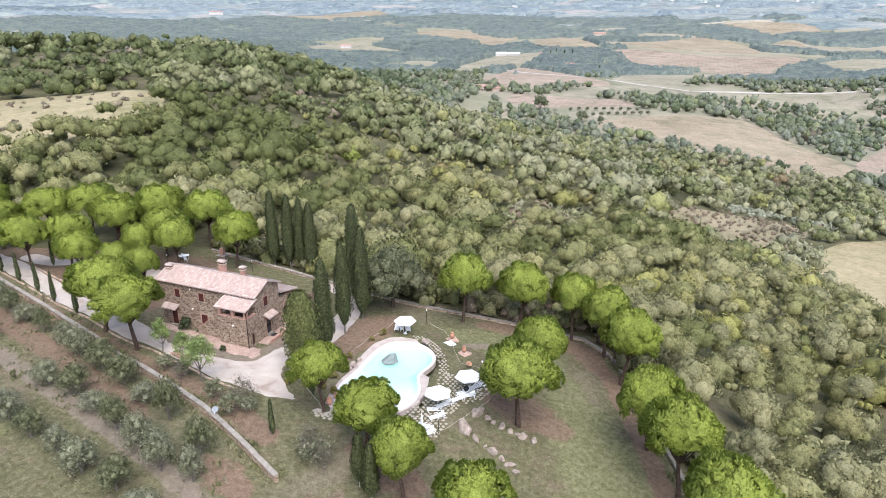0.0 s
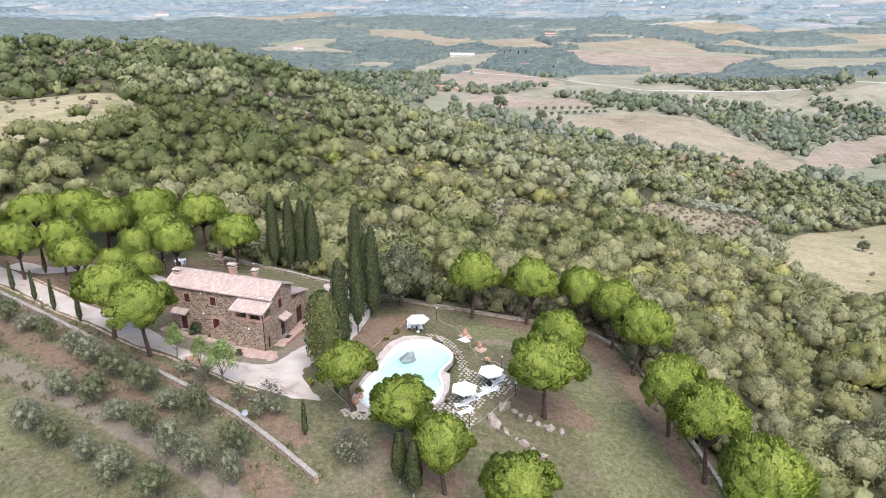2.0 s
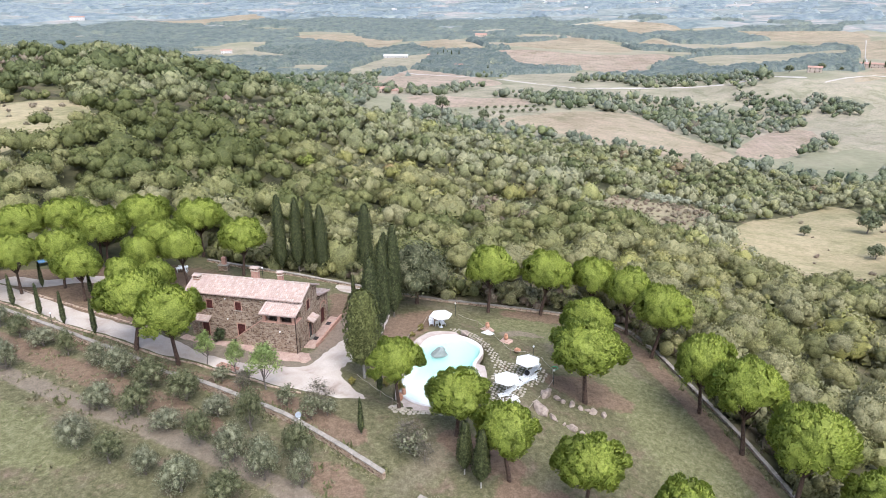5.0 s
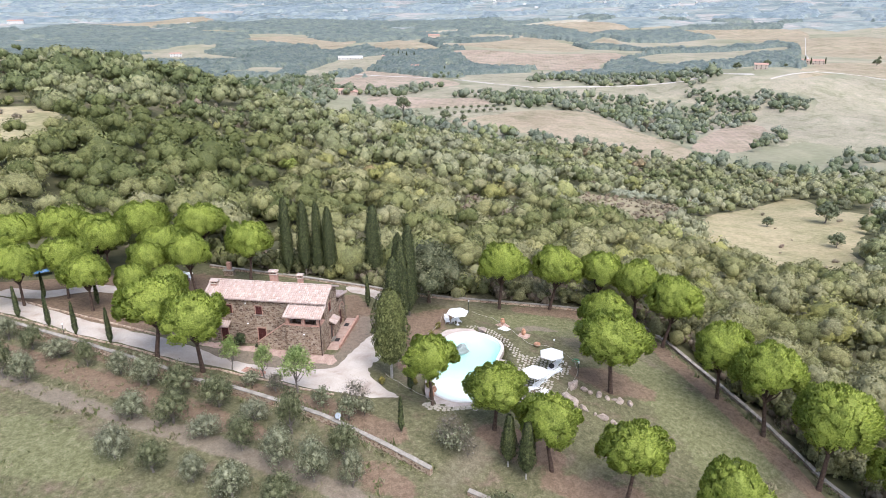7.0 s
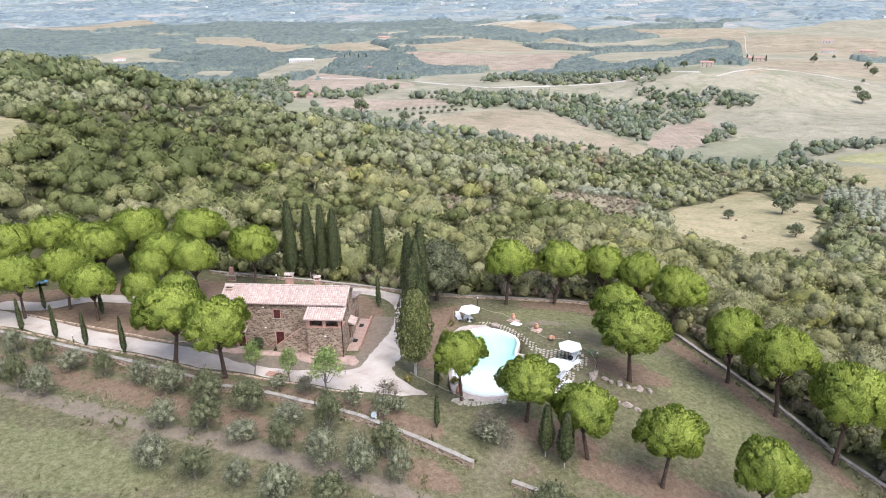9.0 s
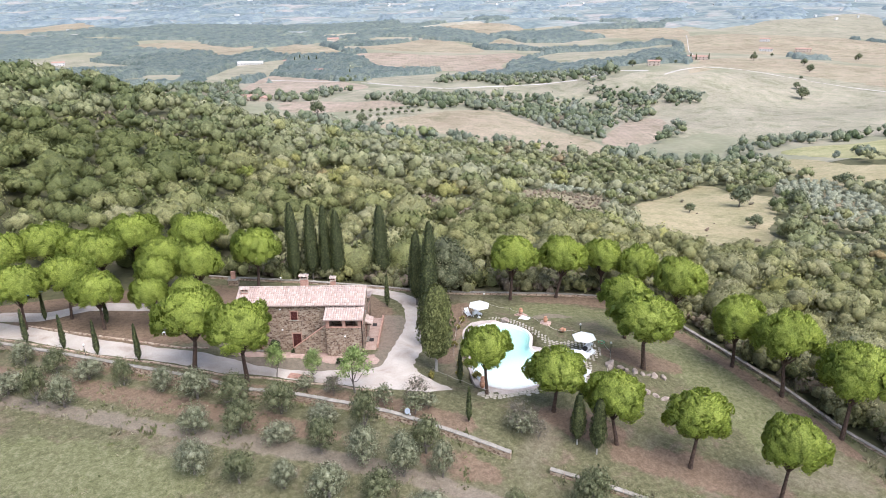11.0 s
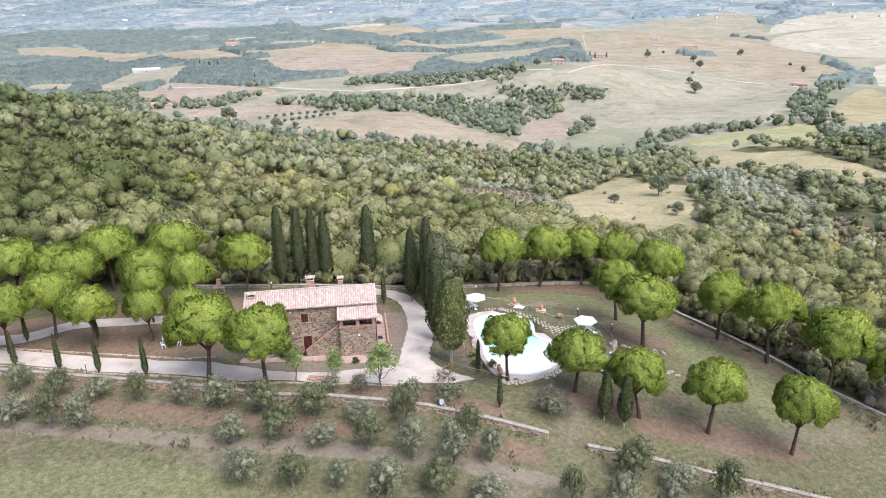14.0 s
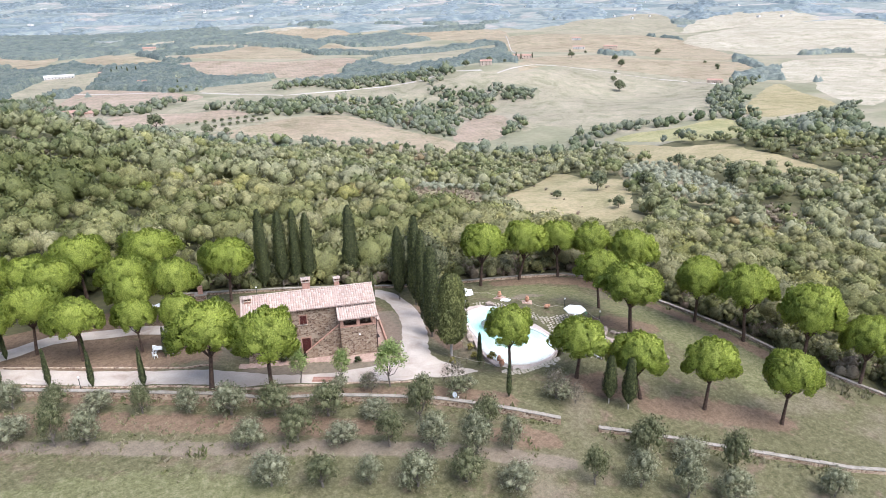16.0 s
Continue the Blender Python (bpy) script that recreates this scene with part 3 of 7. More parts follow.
field("pale", [(980, 572), (1122, 632), (1232, 530), (1104, 476), (946, 472), (858, 488)])
field("pale", [(878, 468), (1080, 466), (748, 328), (710, 350)])
field("dry", [(-164, 238), (-148, 254), (-120, 248), (-100, 240), (-85, 216), (-84, 200), (-87, 187), (-93, 176), (-100, 165), (-108, 152)])
field("stubble", [(-636, 2590), (-462, 2714), (-256, 2920), (-216, 2582), (-426, 2366)])
field("stubble", [(-108, 1936), (54, 2066), (160, 1756), (108, 1630), (-38, 1836)])
field("pasture", [(-344, 1626), (-216, 1776), (-62, 1524), (-82, 1400), (-206, 1368)])
field("pale", [(298, 2102), (490, 2124), (854, 2314), (1014, 2302), (994, 2234), (738, 2218), (458, 1998)])
field("stubble", [(184, 1542), (310, 1896), (316, 1466), (306, 1384), (204, 1444)])
field("earth", [(-54, 894), (-34, 948), (24, 854), (0, 774)])
field("stubble", [(58, 1592), (184, 1860), (244, 1942), (106, 1526)])
field("stubble", [(1068, 2044), (810, 1772), (866, 2242), (1042, 2228)])
field("pasture", [(602, 1150), (868, 1328), (1084, 1366), (1028, 1280), (694, 1012), (570, 1006)])
field("pasture", [(26, 1124), (106, 1378), (196, 1398), (148, 1234), (44, 1024)])
field("earth", [(52, 910), (102, 1024), (168, 1072), (124, 1148)])
field("stubble", [(1180, 1954), (1432, 1806), (1368, 1624), (1134, 1402), (1110, 1614)])
field("pasture", [(1454, 1570), (2146, 1854), (2266, 1734), (1640, 1248), (1440, 1338)])
field("pale", [(1648, 1236), (2350, 1596), (2582, 1422), (2212, 1132), (1866, 1238)])


def track(line, half):
    drape("farm_road", strip(line, half), TRACK, 0.4 + math.hypot(*line[0]) / 2000, 12, label="white dusty farm road between fields", category="road")


track([(221, 949), (250, 873), (288, 822), (337, 829), (400, 823), (471, 796), (533, 801), (552, 758)], 2.5)
track([(555, 731), (640, 750), (723, 768), (764, 694), (787, 594), (793, 546)], 1.3)
track([(1300, 1560), (1070, 1284), (848, 1014)], 1.4)
track([(198, 984), (130, 1030), (87, 1084), (82, 1115), (110, 1159)], 3.0)

# ---- gravel drive and paths ----
DRIVE = [(-78, 110.5), (-70.8, 106.8), (-63.8, 101.6), (-53.7, 93.8), (-45.5, 88.3), (-41, 85.6), (-37.5, 82.0), (-33.4, 79.0), (-28.5, 76.9), (-24.0, 75.9), (-21.8, 78.7),
         (-18.8, 83.0), (-16.9, 86.4), (-15.0, 92.1), (-15.6, 96.5), (-19.5, 99.5), (-19, 101.5), (-13.6, 98.6), (-11.9, 94.2), (-13.2, 87.1), (-15.3, 82.0), (-18.6, 77.2), (-19.8, 74.0), (-18.6, 71.0), (-17.2, 68.6),
         (-20.0, 68.4), (-22.9, 69.6), (-27.9, 72.0), (-32.3, 75.4), (-38.0, 79.9), (-43.8, 82.6), (-49.3, 87.1), (-55.2, 90.6), (-62.1, 95.9), (-70.7, 102.1), (-78, 107)]


def ragged(outline, by, seed):
    """An outline with a worn, uneven edge."""
    rng = random.Random(seed)
    out = []
    for a, b in zip(outline, outline[1:] + outline[:1]):
        for t in (0, 0.5):
            out.append((a[0] + (b[0] - a[0]) * t + rng.uniform(-by, by), a[1] + (b[1] - a[1]) * t + rng.uniform(-by, by)))
    return out


tagged(drape("drive", ragged(rounded(DRIVE, 3), 0.16, 1), GRAVEL, 0.05, 1.0, label="pale worn gravel drive round the farmhouse", category="drive"), kind="structure")
drape("path", rounded(strip([(-70, 108.5), (-64, 106.0), (-58, 107.5), (-51.5, 105.0), (-47.5, 103.5), (-43, 100), (-38, 98)], [1.5, 1.6, 1.5, 1.4, 1.4, 1.3, 1.0]), 3), GRAVEL, 0.06, 1.5, label="grey gravel path under the pines", category="path")
# ---- garden walls ----
COPING = speckled("pale_coping_stone", (0.2, 0.18, 0.145), (0.36, 0.325, 0.28), 1.2, 14.0, 0.9, 0.4, 0.02)


def garden_wall(name, line, tall, thick, words, cap=True):
    """A low masonry wall that follows the ground, with a coping of single stones."""
    pts = []
    for a, b in zip(line, line[1:]):
        k = max(1, round(math.dist(a, b) / 1.4))
        pts += [(a[0] + (b[0] - a[0]) * i / k, a[1] + (b[1] - a[1]) * i / k) for i in range(k)]
    pts.append(line[-1])
    thing = empty(name, pose(pts[0][0], pts[0][1], gz(*pts[0])), words, "wall")
    thing["kind"] = "structure"
    o = Vector((pts[0][0], pts[0][1], gz(*pts[0])))
    bm = bmesh.new()
    rings = []
    for i, p in enumerate(pts):
        a, b = pts[max(i - 1, 0)], pts[min(i + 1, len(pts) - 1)]
        d = Vector((b[0] - a[0], b[1] - a[1], 0)).normalized()
        w = Vector((-d.y, d.x, 0)) * thick / 2
        q = Vector((p[0], p[1], gz(*p))) - o
        rings.append([bm.verts.new(q - w + Vector((0, 0, -0.9))), bm.verts.new(q + w + Vector((0, 0, -0.9))), bm.verts.new(q + w + Vector((0, 0, tall))), bm.verts.new(q - w + Vector((0, 0, tall)))])
    for a, b in zip(rings, rings[1:]):
        for k in range(4):
            bm.faces.new((a[k], b[k], b[(k + 1) % 4], a[(k + 1) % 4]))
    bm.faces.new(rings[0])
    bm.faces.new(rings[-1][::-1])
    bmesh.ops.recalc_face_normals(bm, faces=bm.faces[:])
    part("wall_body", bm, GARDEN_WALL, thing)
    if cap:
        rng = random.Random(len(pts))
        slab = box((-0.5, -0.5, 0), (0.5, 0.5, 1), 0.06)
        me = bpy.data.meshes.new("coping_stone")
        slab.to_mesh(me)
        slab.free()
        me.materials.append(COPING)
        for a, b in zip(pts, pts[1:]):
            za, zb = gz(*a), gz(*b)
            ob = put("coping_stone", me, thing)
            run = math.dist(a, b)
            ob.matrix_basis = Matrix.Translation(Vector(((a[0] + b[0]) / 2, (a[1] + b[1]) / 2, (za + zb) / 2 + tall)) - o) @ Matrix.Rotation(math.atan2(b[1] - a[1], b[0] - a[0]) + rng.uniform(-0.02, 0.02), 4, "Z") @ Matrix.Rotation(-math.atan2(zb - za, run), 4, "Y") @ Matrix.Diagonal((run - 0.03, thick + rng.uniform(0.06, 0.14), rng.uniform(0.09, 0.13), 1))
    return thing


garden_wall("garden_wall", [(-82, 107.5), (-65.4, 95.2), (-55.2, 87.7), (-45.4, 80.1), (-38.2, 74.4), (-32.0, 69.4), (-26.2, 64.8), (-20.8, 59.7), (-16.3, 55.3)], 0.75, 0.45, "long low rubble-stone wall with pale coping above the olives")
garden_wall("garden_wall", [(-13.3, 52.5), (-8.7, 49.0), (-4.1, 45.1), (2.9, 39.3), (7.6, 35.2), (14, 31)], 0.45, 0.45, "low pale stone wall at the foot of the lawn")
garden_wall("garden_wall", [(-41, 114.6), (-35.5, 111), (-30, 107.6), (-22, 103.2), (-16, 100.6), (-11, 98.4), (-4, 96.2), (4, 94.6), (13, 92.7), (20.6, 90.4), (23.4, 86.6), (24.8, 80), (25.0, 72.8), (25.4, 65.8), (26.0, 58.6), (26.5, 50), (28.8, 42), (32, 33)], 0.35, 0.4, "low pale stone wall round the garden, wood behind it")
garden_wall("kerb", [(-78, 106.4), (-70.4, 101.2), (-62.0, 95.2), (-55.2, 90.0), (-49.3, 86.4), (-43.8, 82.0), (-37.6, 79.0), (-32.0, 74.6), (-28.0, 71.4), (-24.5, 69.6)], 0.12, 0.3, "low brick-red kerb along the drive", False)
garden_wall("kerb", [(-66.5, 103.9), (-60.5, 99.4), (-53.3, 94.5), (-46.2, 89.4), (-43.2, 88.6)], 0.15, 0.3, "low stone kerb between drive and pine garden", False)


# ---- trees ----
BARK_PINE = speckled("pine_bark", (0.045, 0.03, 0.022), (0.12, 0.08, 0.06), 4.0, 25.0, 0.95, 0.6, 0.03)
BARK_GREY = speckled("grey_bark", (0.1, 0.085, 0.07), (0.22, 0.19, 0.16), 4.0, 25.0, 0.95, 0.6, 0.03)
BARK_PALE = speckled("pale_bark", (0.3, 0.27, 0.24), (0.45, 0.42, 0.38), 4.0, 25.0, 0.95, 0.4, 0.02)
LEAF_PINE = foliage("pine_needles", (0.238, 0.296, 0.052), (0.335, 0.4, 0.074), (0.455, 0.505, 0.118), (0.14, 0.2, 0.04), 0.4, grain=5.0)
LEAF_CYPRESS = foliage("cypress_scales", (0.034, 0.042, 0.015), (0.064, 0.074, 0.026), (0.115, 0.125, 0.048), (0.2, 0.19, 0.09), 0.12, grain=3.5)
LEAF_EGG = foliage("olive_green_cypress_scales", (0.08, 0.088, 0.028), (0.135, 0.145, 0.048), (0.2, 0.21, 0.078), (0.2, 0.19, 0.09), 0.15, grain=3.5)
LEAF_GROVE = foliage("silver_grove_leaves", (0.23, 0.24, 0.165), (0.31, 0.32, 0.225), (0.39, 0.395, 0.29), (0.38, 0.39, 0.27), grain=1.2)
LEAF_OLIVE = foliage("olive_leaves", (0.13, 0.138, 0.075), (0.215, 0.224, 0.13), (0.33, 0.335, 0.22), (0.3, 0.28, 0.22))
LEAF_YOUNG = foliage("young_green_leaves", (0.22, 0.3, 0.09), (0.34, 0.43, 0.15), (0.44, 0.53, 0.21), (0.2, 0.2, 0.1), 0.5)
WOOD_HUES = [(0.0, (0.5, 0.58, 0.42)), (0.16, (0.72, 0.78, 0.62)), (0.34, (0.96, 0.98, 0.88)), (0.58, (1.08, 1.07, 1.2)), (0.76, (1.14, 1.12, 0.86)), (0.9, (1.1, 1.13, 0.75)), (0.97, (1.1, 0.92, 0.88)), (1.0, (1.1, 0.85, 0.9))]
LEAF_OAK = foliage("oak_leaves", (0.195, 0.19, 0.086), (0.272, 0.262, 0.122), (0.362, 0.342, 0.172), hues=WOOD_HUES, grain=3.6)
# valley and hillside greens are greyed and blued by a little painted haze
LEAF_VALLEY_HAZE = foliage("hazed_valley_oak_leaves", (0.135, 0.155, 0.1), (0.195, 0.215, 0.142), (0.265, 0.28, 0.19), hues=WOOD_HUES, grain=1.1)
LEAF_HILL = foliage("hazed_hillside_oak_leaves", (0.195, 0.198, 0.104), (0.268, 0.268, 0.146), (0.355, 0.347, 0.2), hues=WOOD_HUES, grain=2.2)
LEAF_HEDGE = foliage("hedge_leaves", (0.12, 0.118, 0.055), (0.185, 0.18, 0.088), (0.265, 0.255, 0.135), hues=WOOD_HUES, grain=3.6)
LEAF_SCRUB = foliage("brown_scrub_leaves", (0.16, 0.135, 0.09), (0.245, 0.21, 0.145), (0.34, 0.295, 0.21), (0.28, 0.2, 0.15))
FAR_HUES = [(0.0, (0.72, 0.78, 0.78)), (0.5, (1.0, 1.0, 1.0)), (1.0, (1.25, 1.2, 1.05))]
# both far leaf colours are paled and blued to paint in distance haze
LEAF_PLAIN_HAZE = foliage("hazed_plain_wood_leaves", (0.225, 0.27, 0.285), (0.262, 0.308, 0.322), (0.3, 0.342, 0.352), hues=FAR_HUES, grain=0.05)
LEAF_FAR_HAZE = foliage("hazed_far_wood_leaves", (0.15, 0.18, 0.16), (0.19, 0.22, 0.195), (0.235, 0.262, 0.232), hues=FAR_HUES, grain=0.4)

ico = bmesh.new()
bmesh.ops.create_icosphere(ico, subdivisions=2, radius=1.0)
BALL_V = np.array([v.co[:] for v in ico.verts])
BALL_F = np.array([[v.index for v in f.verts] for f in ico.faces])
ico.free()
ico = bmesh.new()
bmesh.ops.create_icosphere(ico, subdivisions=1, radius=1.0)
DROP_V = np.array([v.co[:] for v in ico.verts])
DROP_F = np.array([[v.index for v in f.verts] for f in ico.faces])
ico.free()


def tufts(rng, at, facing, size, spread_=0.75, slim=0.75):
    """A small three-cornered spray of leaves at each place, turned roughly outwards."""
    k = len(at)
    nrm = facing + rng.normal(0, spread_, (k, 3))
    nrm /= np.linalg.norm(nrm, axis=1)[:, None] + 1e-9
    t = np.cross(nrm, rng.normal(0, 1, (k, 3)))
    t /= np.linalg.norm(t, axis=1)[:, None] + 1e-9
    b = np.cross(nrm, t)
    s = (np.asarray(size) * rng.uniform(0.6, 1.3, k))[:, None]
    v = np.stack([at + t * s, at - 0.5 * t * s + slim * b * s, at - 0.5 * t * s - slim * b * s], 1)
    return v.reshape(-1, 3), np.arange(3 * k).reshape(-1, 3), np.repeat(facing + 0.45 * nrm, 3, 0)


def sprays(rng, at, axis, length, width):
    """A slim pointed spray of needles at each place, growing along its axis."""
    k = len(at)
    axis = axis + rng.normal(0, 0.28, (k, 3))
    axis /= np.linalg.norm(axis, axis=1)[:, None] + 1e-9
    side = np.cross(axis, rng.normal(0, 1, (k, 3)))
    side /= np.linalg.norm(side, axis=1)[:, None] + 1e-9
    s = rng.uniform(0.6, 1.35, k)[:, None]
    v = np.stack([at + axis * s * length, at + side * s * width, at - side * s * width], 1)
    return v.reshape(-1, 3), np.arange(3 * k).reshape(-1, 3)


def join(parts):
    v, f, m, base = [], [], [], 0
    for a, b, c in parts:
        v.append(a)
        f.append(b + base)
        m.append(c)
        base += len(a)
    return np.concatenate(v), np.concatenate(f), np.concatenate(m)


def limbs(bm, rng, base, tops, r0):
    """Bent limbs from one fork to several places in the crown."""
    for q in tops:
        mid = base.lerp(q, 0.5) + Vector((rng.uniform(-0.3, 0.3), rng.uniform(-0.3, 0.3), rng.uniform(-0.5, 0.0)))
        add_tube(bm, [base, mid, q], [r0, r0 * 0.6, r0 * 0.22], 5)


def build_pine(seed, tall, reach, lean=0.25, clear=0.42, full=1.0):
    """A stone pine: dark leaning trunk, forked limbs, a wide domed head of bright upright needles."""
    rng, rnd = np.random.default_rng(seed), random.Random(seed)
    fork = Vector((lean * rnd.uniform(-1, 1), lean * rnd.uniform(-1, 1), tall * clear * 0.85))
    thing = empty("stone_pine", Matrix())
    bm = bmesh.new()
    add_tube(bm, [(0, 0, -0.4), (fork.x * 0.2, fork.y * 0.2, 0.25 * fork.z), (fork.x * 0.65, fork.y * 0.65, 0.65 * fork.z), fork], [0.32, 0.26, 0.22, 0.2], 9)
    low, top = tall * (clear + 0.06), tall
    mid = np.array([fork.x, fork.y, low + 0.36 * (top - low)])
    swell = [(rnd.uniform(0, 6.28), rnd.uniform(0.05, 0.12), k) for k in (2, 3, 5)]

    def shell(a, p):
        """The head's outer surface in a direction: a is the bearing, p the angle from the top."""
        wave = 1 + sum(s * math.sin(k * a + o) for o, s, k in swell) * math.sin(p)
        up = (top - mid[2]) if p < math.pi / 2 else (mid[2] - low) * 0.9
        return np.array([reach * wave * math.sin(p) ** 0.8 * math.cos(a), reach * wave * math.sin(p) ** 0.8 * math.sin(a), up * math.cos(p)])
    lobes, out, nrm = [], [], []
    k = int(82 * full)
    for i in range(k):
        p = math.acos(1 - 1.3 * (i + 0.5) / k)
        q = shell(i * 2.39996 + rnd.uniform(-0.3, 0.3), p)
        r = reach * rnd.choice((0.14, 0.17, 0.21, 0.26))
        d = q / np.linalg.norm(q)
        lobes.append((mid + q - d * r * rnd.uniform(0.6, 1.45), r))
    for i in range(11):
        q = shell(i * 2.39996 + 1.3, rnd.uniform(1.72, 2.2)) * rnd.uniform(0.72, 0.92)
        lobes.append((mid + q, reach * rnd.uniform(0.14, 0.22)))
    core = BALL_V * (1 + rng.normal(0, 0.05, len(BALL_V)))[:, None] * 0.78 * np.array([reach, reach, top - mid[2]])
    core[:, 2] = np.where(core[:, 2] < 0, core[:, 2] * 0.3, core[:, 2])
    out.append((core + mid, BALL_F, core))
    for c, r in lobes:
        out.append((c + DROP_V * (1 + rng.normal(0, 0.1, len(DROP_V)))[:, None] * r * 0.72, DROP_F, c - mid + DROP_V * r))
        away = (c - mid) / np.linalg.norm(c - mid)
        d = rng.normal(0, 1, (158, 3)) + 0.75 * away + np.array([0, 0, 0.35])
        d /= np.linalg.norm(d, axis=1)[:, None]
        at = c + d * r * rng.uniform(0.72, 1.0, len(d))[:, None]
        v, f = sprays(rng, at, 0.7 * d + 0.35 * away + np.array([0, 0, 0.55]), 0.25, 0.085)
        out.append((v, f, np.repeat(0.55 * d * reach * 0.5 + 0.75 * (at - mid), 3, 0)))
    limbs(bm, rnd, fork, [Vector(c) * 0.55 + Vector(mid) * 0.45 for c, r in lobes[3::7]], 0.12)
    part("trunk", bm, BARK_PINE, thing)
    v, f, m = join(out)
    put("crown", tri_mesh("crown", v, f, LEAF_PINE, np.zeros(len(v)), m), thing)
    return thing


def build_cypress(seed, tall, reach, clear=0.06, blunt=0.8, trunk=0.13, bark=None, egg=False, leaf=None):
    """An Italian cypress: a dense dark spindle on a short trunk."""
    rng = np.random.default_rng(seed)
    thing = empty("cypress", Matrix())
    part("trunk", tube([(0, 0, -0.3), (0, 0, tall * 0.4)], [trunk, trunk * 0.7], 8), bark or BARK_GREY, thing)
    z0 = tall * clear

    def girth(t):
        if egg:
            return reach * np.sqrt(np.clip(1 - np.where(t > 0.4, ((t - 0.4) / 0.605) ** 2, ((t - 0.4) / 0.44) ** 2), 0.004, 1)) * (1 + 0.04 * np.sin(9 * t))
        return reach * np.minimum(1, (t / 0.22 + 0.12)) * np.clip((1 - t), 0, 1) ** (0.5 * blunt) * (1 + 0.06 * np.sin(9 * t + seed))
    rows, sides = 16, 12
    tt = np.linspace(0.0, 0.99, rows)
    core = []
    for t in tt:
        a = np.linspace(0, 2 * np.pi, sides, endpoint=False)
        r = girth(t) * 0.86 * (1 + rng.normal(0, 0.07, sides))
        core.append(np.stack([r * np.cos(a), r * np.sin(a), np.full(sides, z0 + (tall - z0) * t)], -1))
    cv = np.concatenate(core)
    cf = []
    for i in range(rows - 1):
        for k in range(sides):
            p, q = i * sides + k, i * sides + (k + 1) % sides
            cf += [(p, q, q + sides), (p, q + sides, p + sides)]
    area = 2600 if tall * reach > 12 else (1500 if tall * reach > 5 else 700)
    t = rng.beta(1.15, 1.3, area)
    a = rng.uniform(0, 2 * np.pi, area)
    ridge = 1 + 0.1 * np.sin(5 * a + 3 * np.sin(6 * t + seed))
    r = girth(t) * ridge * rng.uniform(0.9, 1.08, area)
    at = np.stack([r * np.cos(a), r * np.sin(a), z0 + (tall - z0) * t], -1)
    face = np.stack([np.cos(a), np.sin(a), np.full(area, 0.35)], -1)
    lv, lf, ln = tufts(rng, at, face, 0.08 + 0.04 * reach, 0.5)
    ln = ln + 0.5 * np.repeat(np.stack([np.cos(5 * a + 2) * -np.sin(a), np.cos(5 * a + 2) * np.cos(a), 0 * a], -1), 3, 0)
    lv[:, 2] += np.tile([0.16, 0, 0], area)
    v, f, m = join([(cv, np.array(cf), cv * np.array([1, 1, 0]) + np.array([0, 0, 0.2])), (lv, lf, ln)])
    put("crown", tri_mesh("crown", v, f, leaf or LEAF_CYPRESS, np.zeros(len(v)), m), thing)
    return thing


def build_round_tree(name, seed, tall, reach, leaf, bark, count=9, each=110, size=0.17, clear=0.3, trunk=0.12, loose=0.5, flat=0.85):
    """A broad-leaved tree or shrub with an uneven, open crown."""
    rng, rnd = np.random.default_rng(seed), random.Random(seed)
    thing = empty(name, Matrix())
    fork = Vector((rnd.uniform(-0.15, 0.15), rnd.uniform(-0.15, 0.15), tall * clear))
    bm = bmesh.new()
    add_tube(bm, [(0, 0, -0.3), (fork.x * 0.5, fork.y * 0.4, fork.z * 0.5), fork], [trunk * 1.3, trunk, trunk * 0.9], 7)
    centres, radii = [], []
    for i in range(count):
        a, q = i * 2.39996 + seed, math.sqrt((i + 0.3) / count)
        r = reach * 0.66 * q
        centres.append((r * math.cos(a) * rnd.uniform(0.8, 1.1), r * math.sin(a) * rnd.uniform(0.8, 1.1), tall * (clear + 0.12) + (tall * (0.8 - clear)) * (1 - q * q * 0.75) * rnd.uniform(0.65, 1.0)))
        radii.append(reach * rnd.uniform(0.3, 0.44))
    centres = np.array(centres)
    limbs(bm, rnd, fork, [Vector(c) for c in centres[::2]], trunk * 0.6)
    part("trunk", bm, bark, thing)
    out = []
    for c, r in zip(centres, radii):
        lump = 1 + rng.normal(0, 0.18, len(DROP_V))
        out.append((c + DROP_V * lump[:, None] * r * (0.72 - 0.4 * loose) * np.array([1, 1, flat]), DROP_F, DROP_V))
        d = rng.normal(0, 1, (each, 3))
        d /= np.linalg.norm(d, axis=1)[:, None]
        reach_ = r * rng.uniform(0.75 - 0.3 * loose, 1.15, each)[:, None]
        out.append(tufts(rng, c + d * reach_ * np.array([1, 1, flat]), d + np.array([0, 0, 0.25]), size))
    v, f, m = join(out)
    put("crown", tri_mesh("crown", v, f, leaf, np.full(len(v), rnd.uniform(0, 0.15)), m), thing)
    return thing


TURN_RNG = random.Random(5)
used = set()


def plant(kinds, spots, label, category, group):
    """Sets copies of the kinds out at (x, y, scale) or (x, y, scale, height scale)."""
    for i, spot in enumerate(spots):
        x, y, s = spot[:3]
        h = spot[3] if len(spot) > 3 else s
        k = kinds[i % len(kinds)]
        m = pose(x, y, gz(x, y), 0, 0, TURN_RNG.uniform(0, 360)) @ Matrix.Diagonal((s, s, h, 1))
        if k.name in used:
            ob = copy_thing(k, m)
        else:
            used.add(k.name)
            k.matrix_basis = m
            ob = k
        tagged(ob, label, category, group)


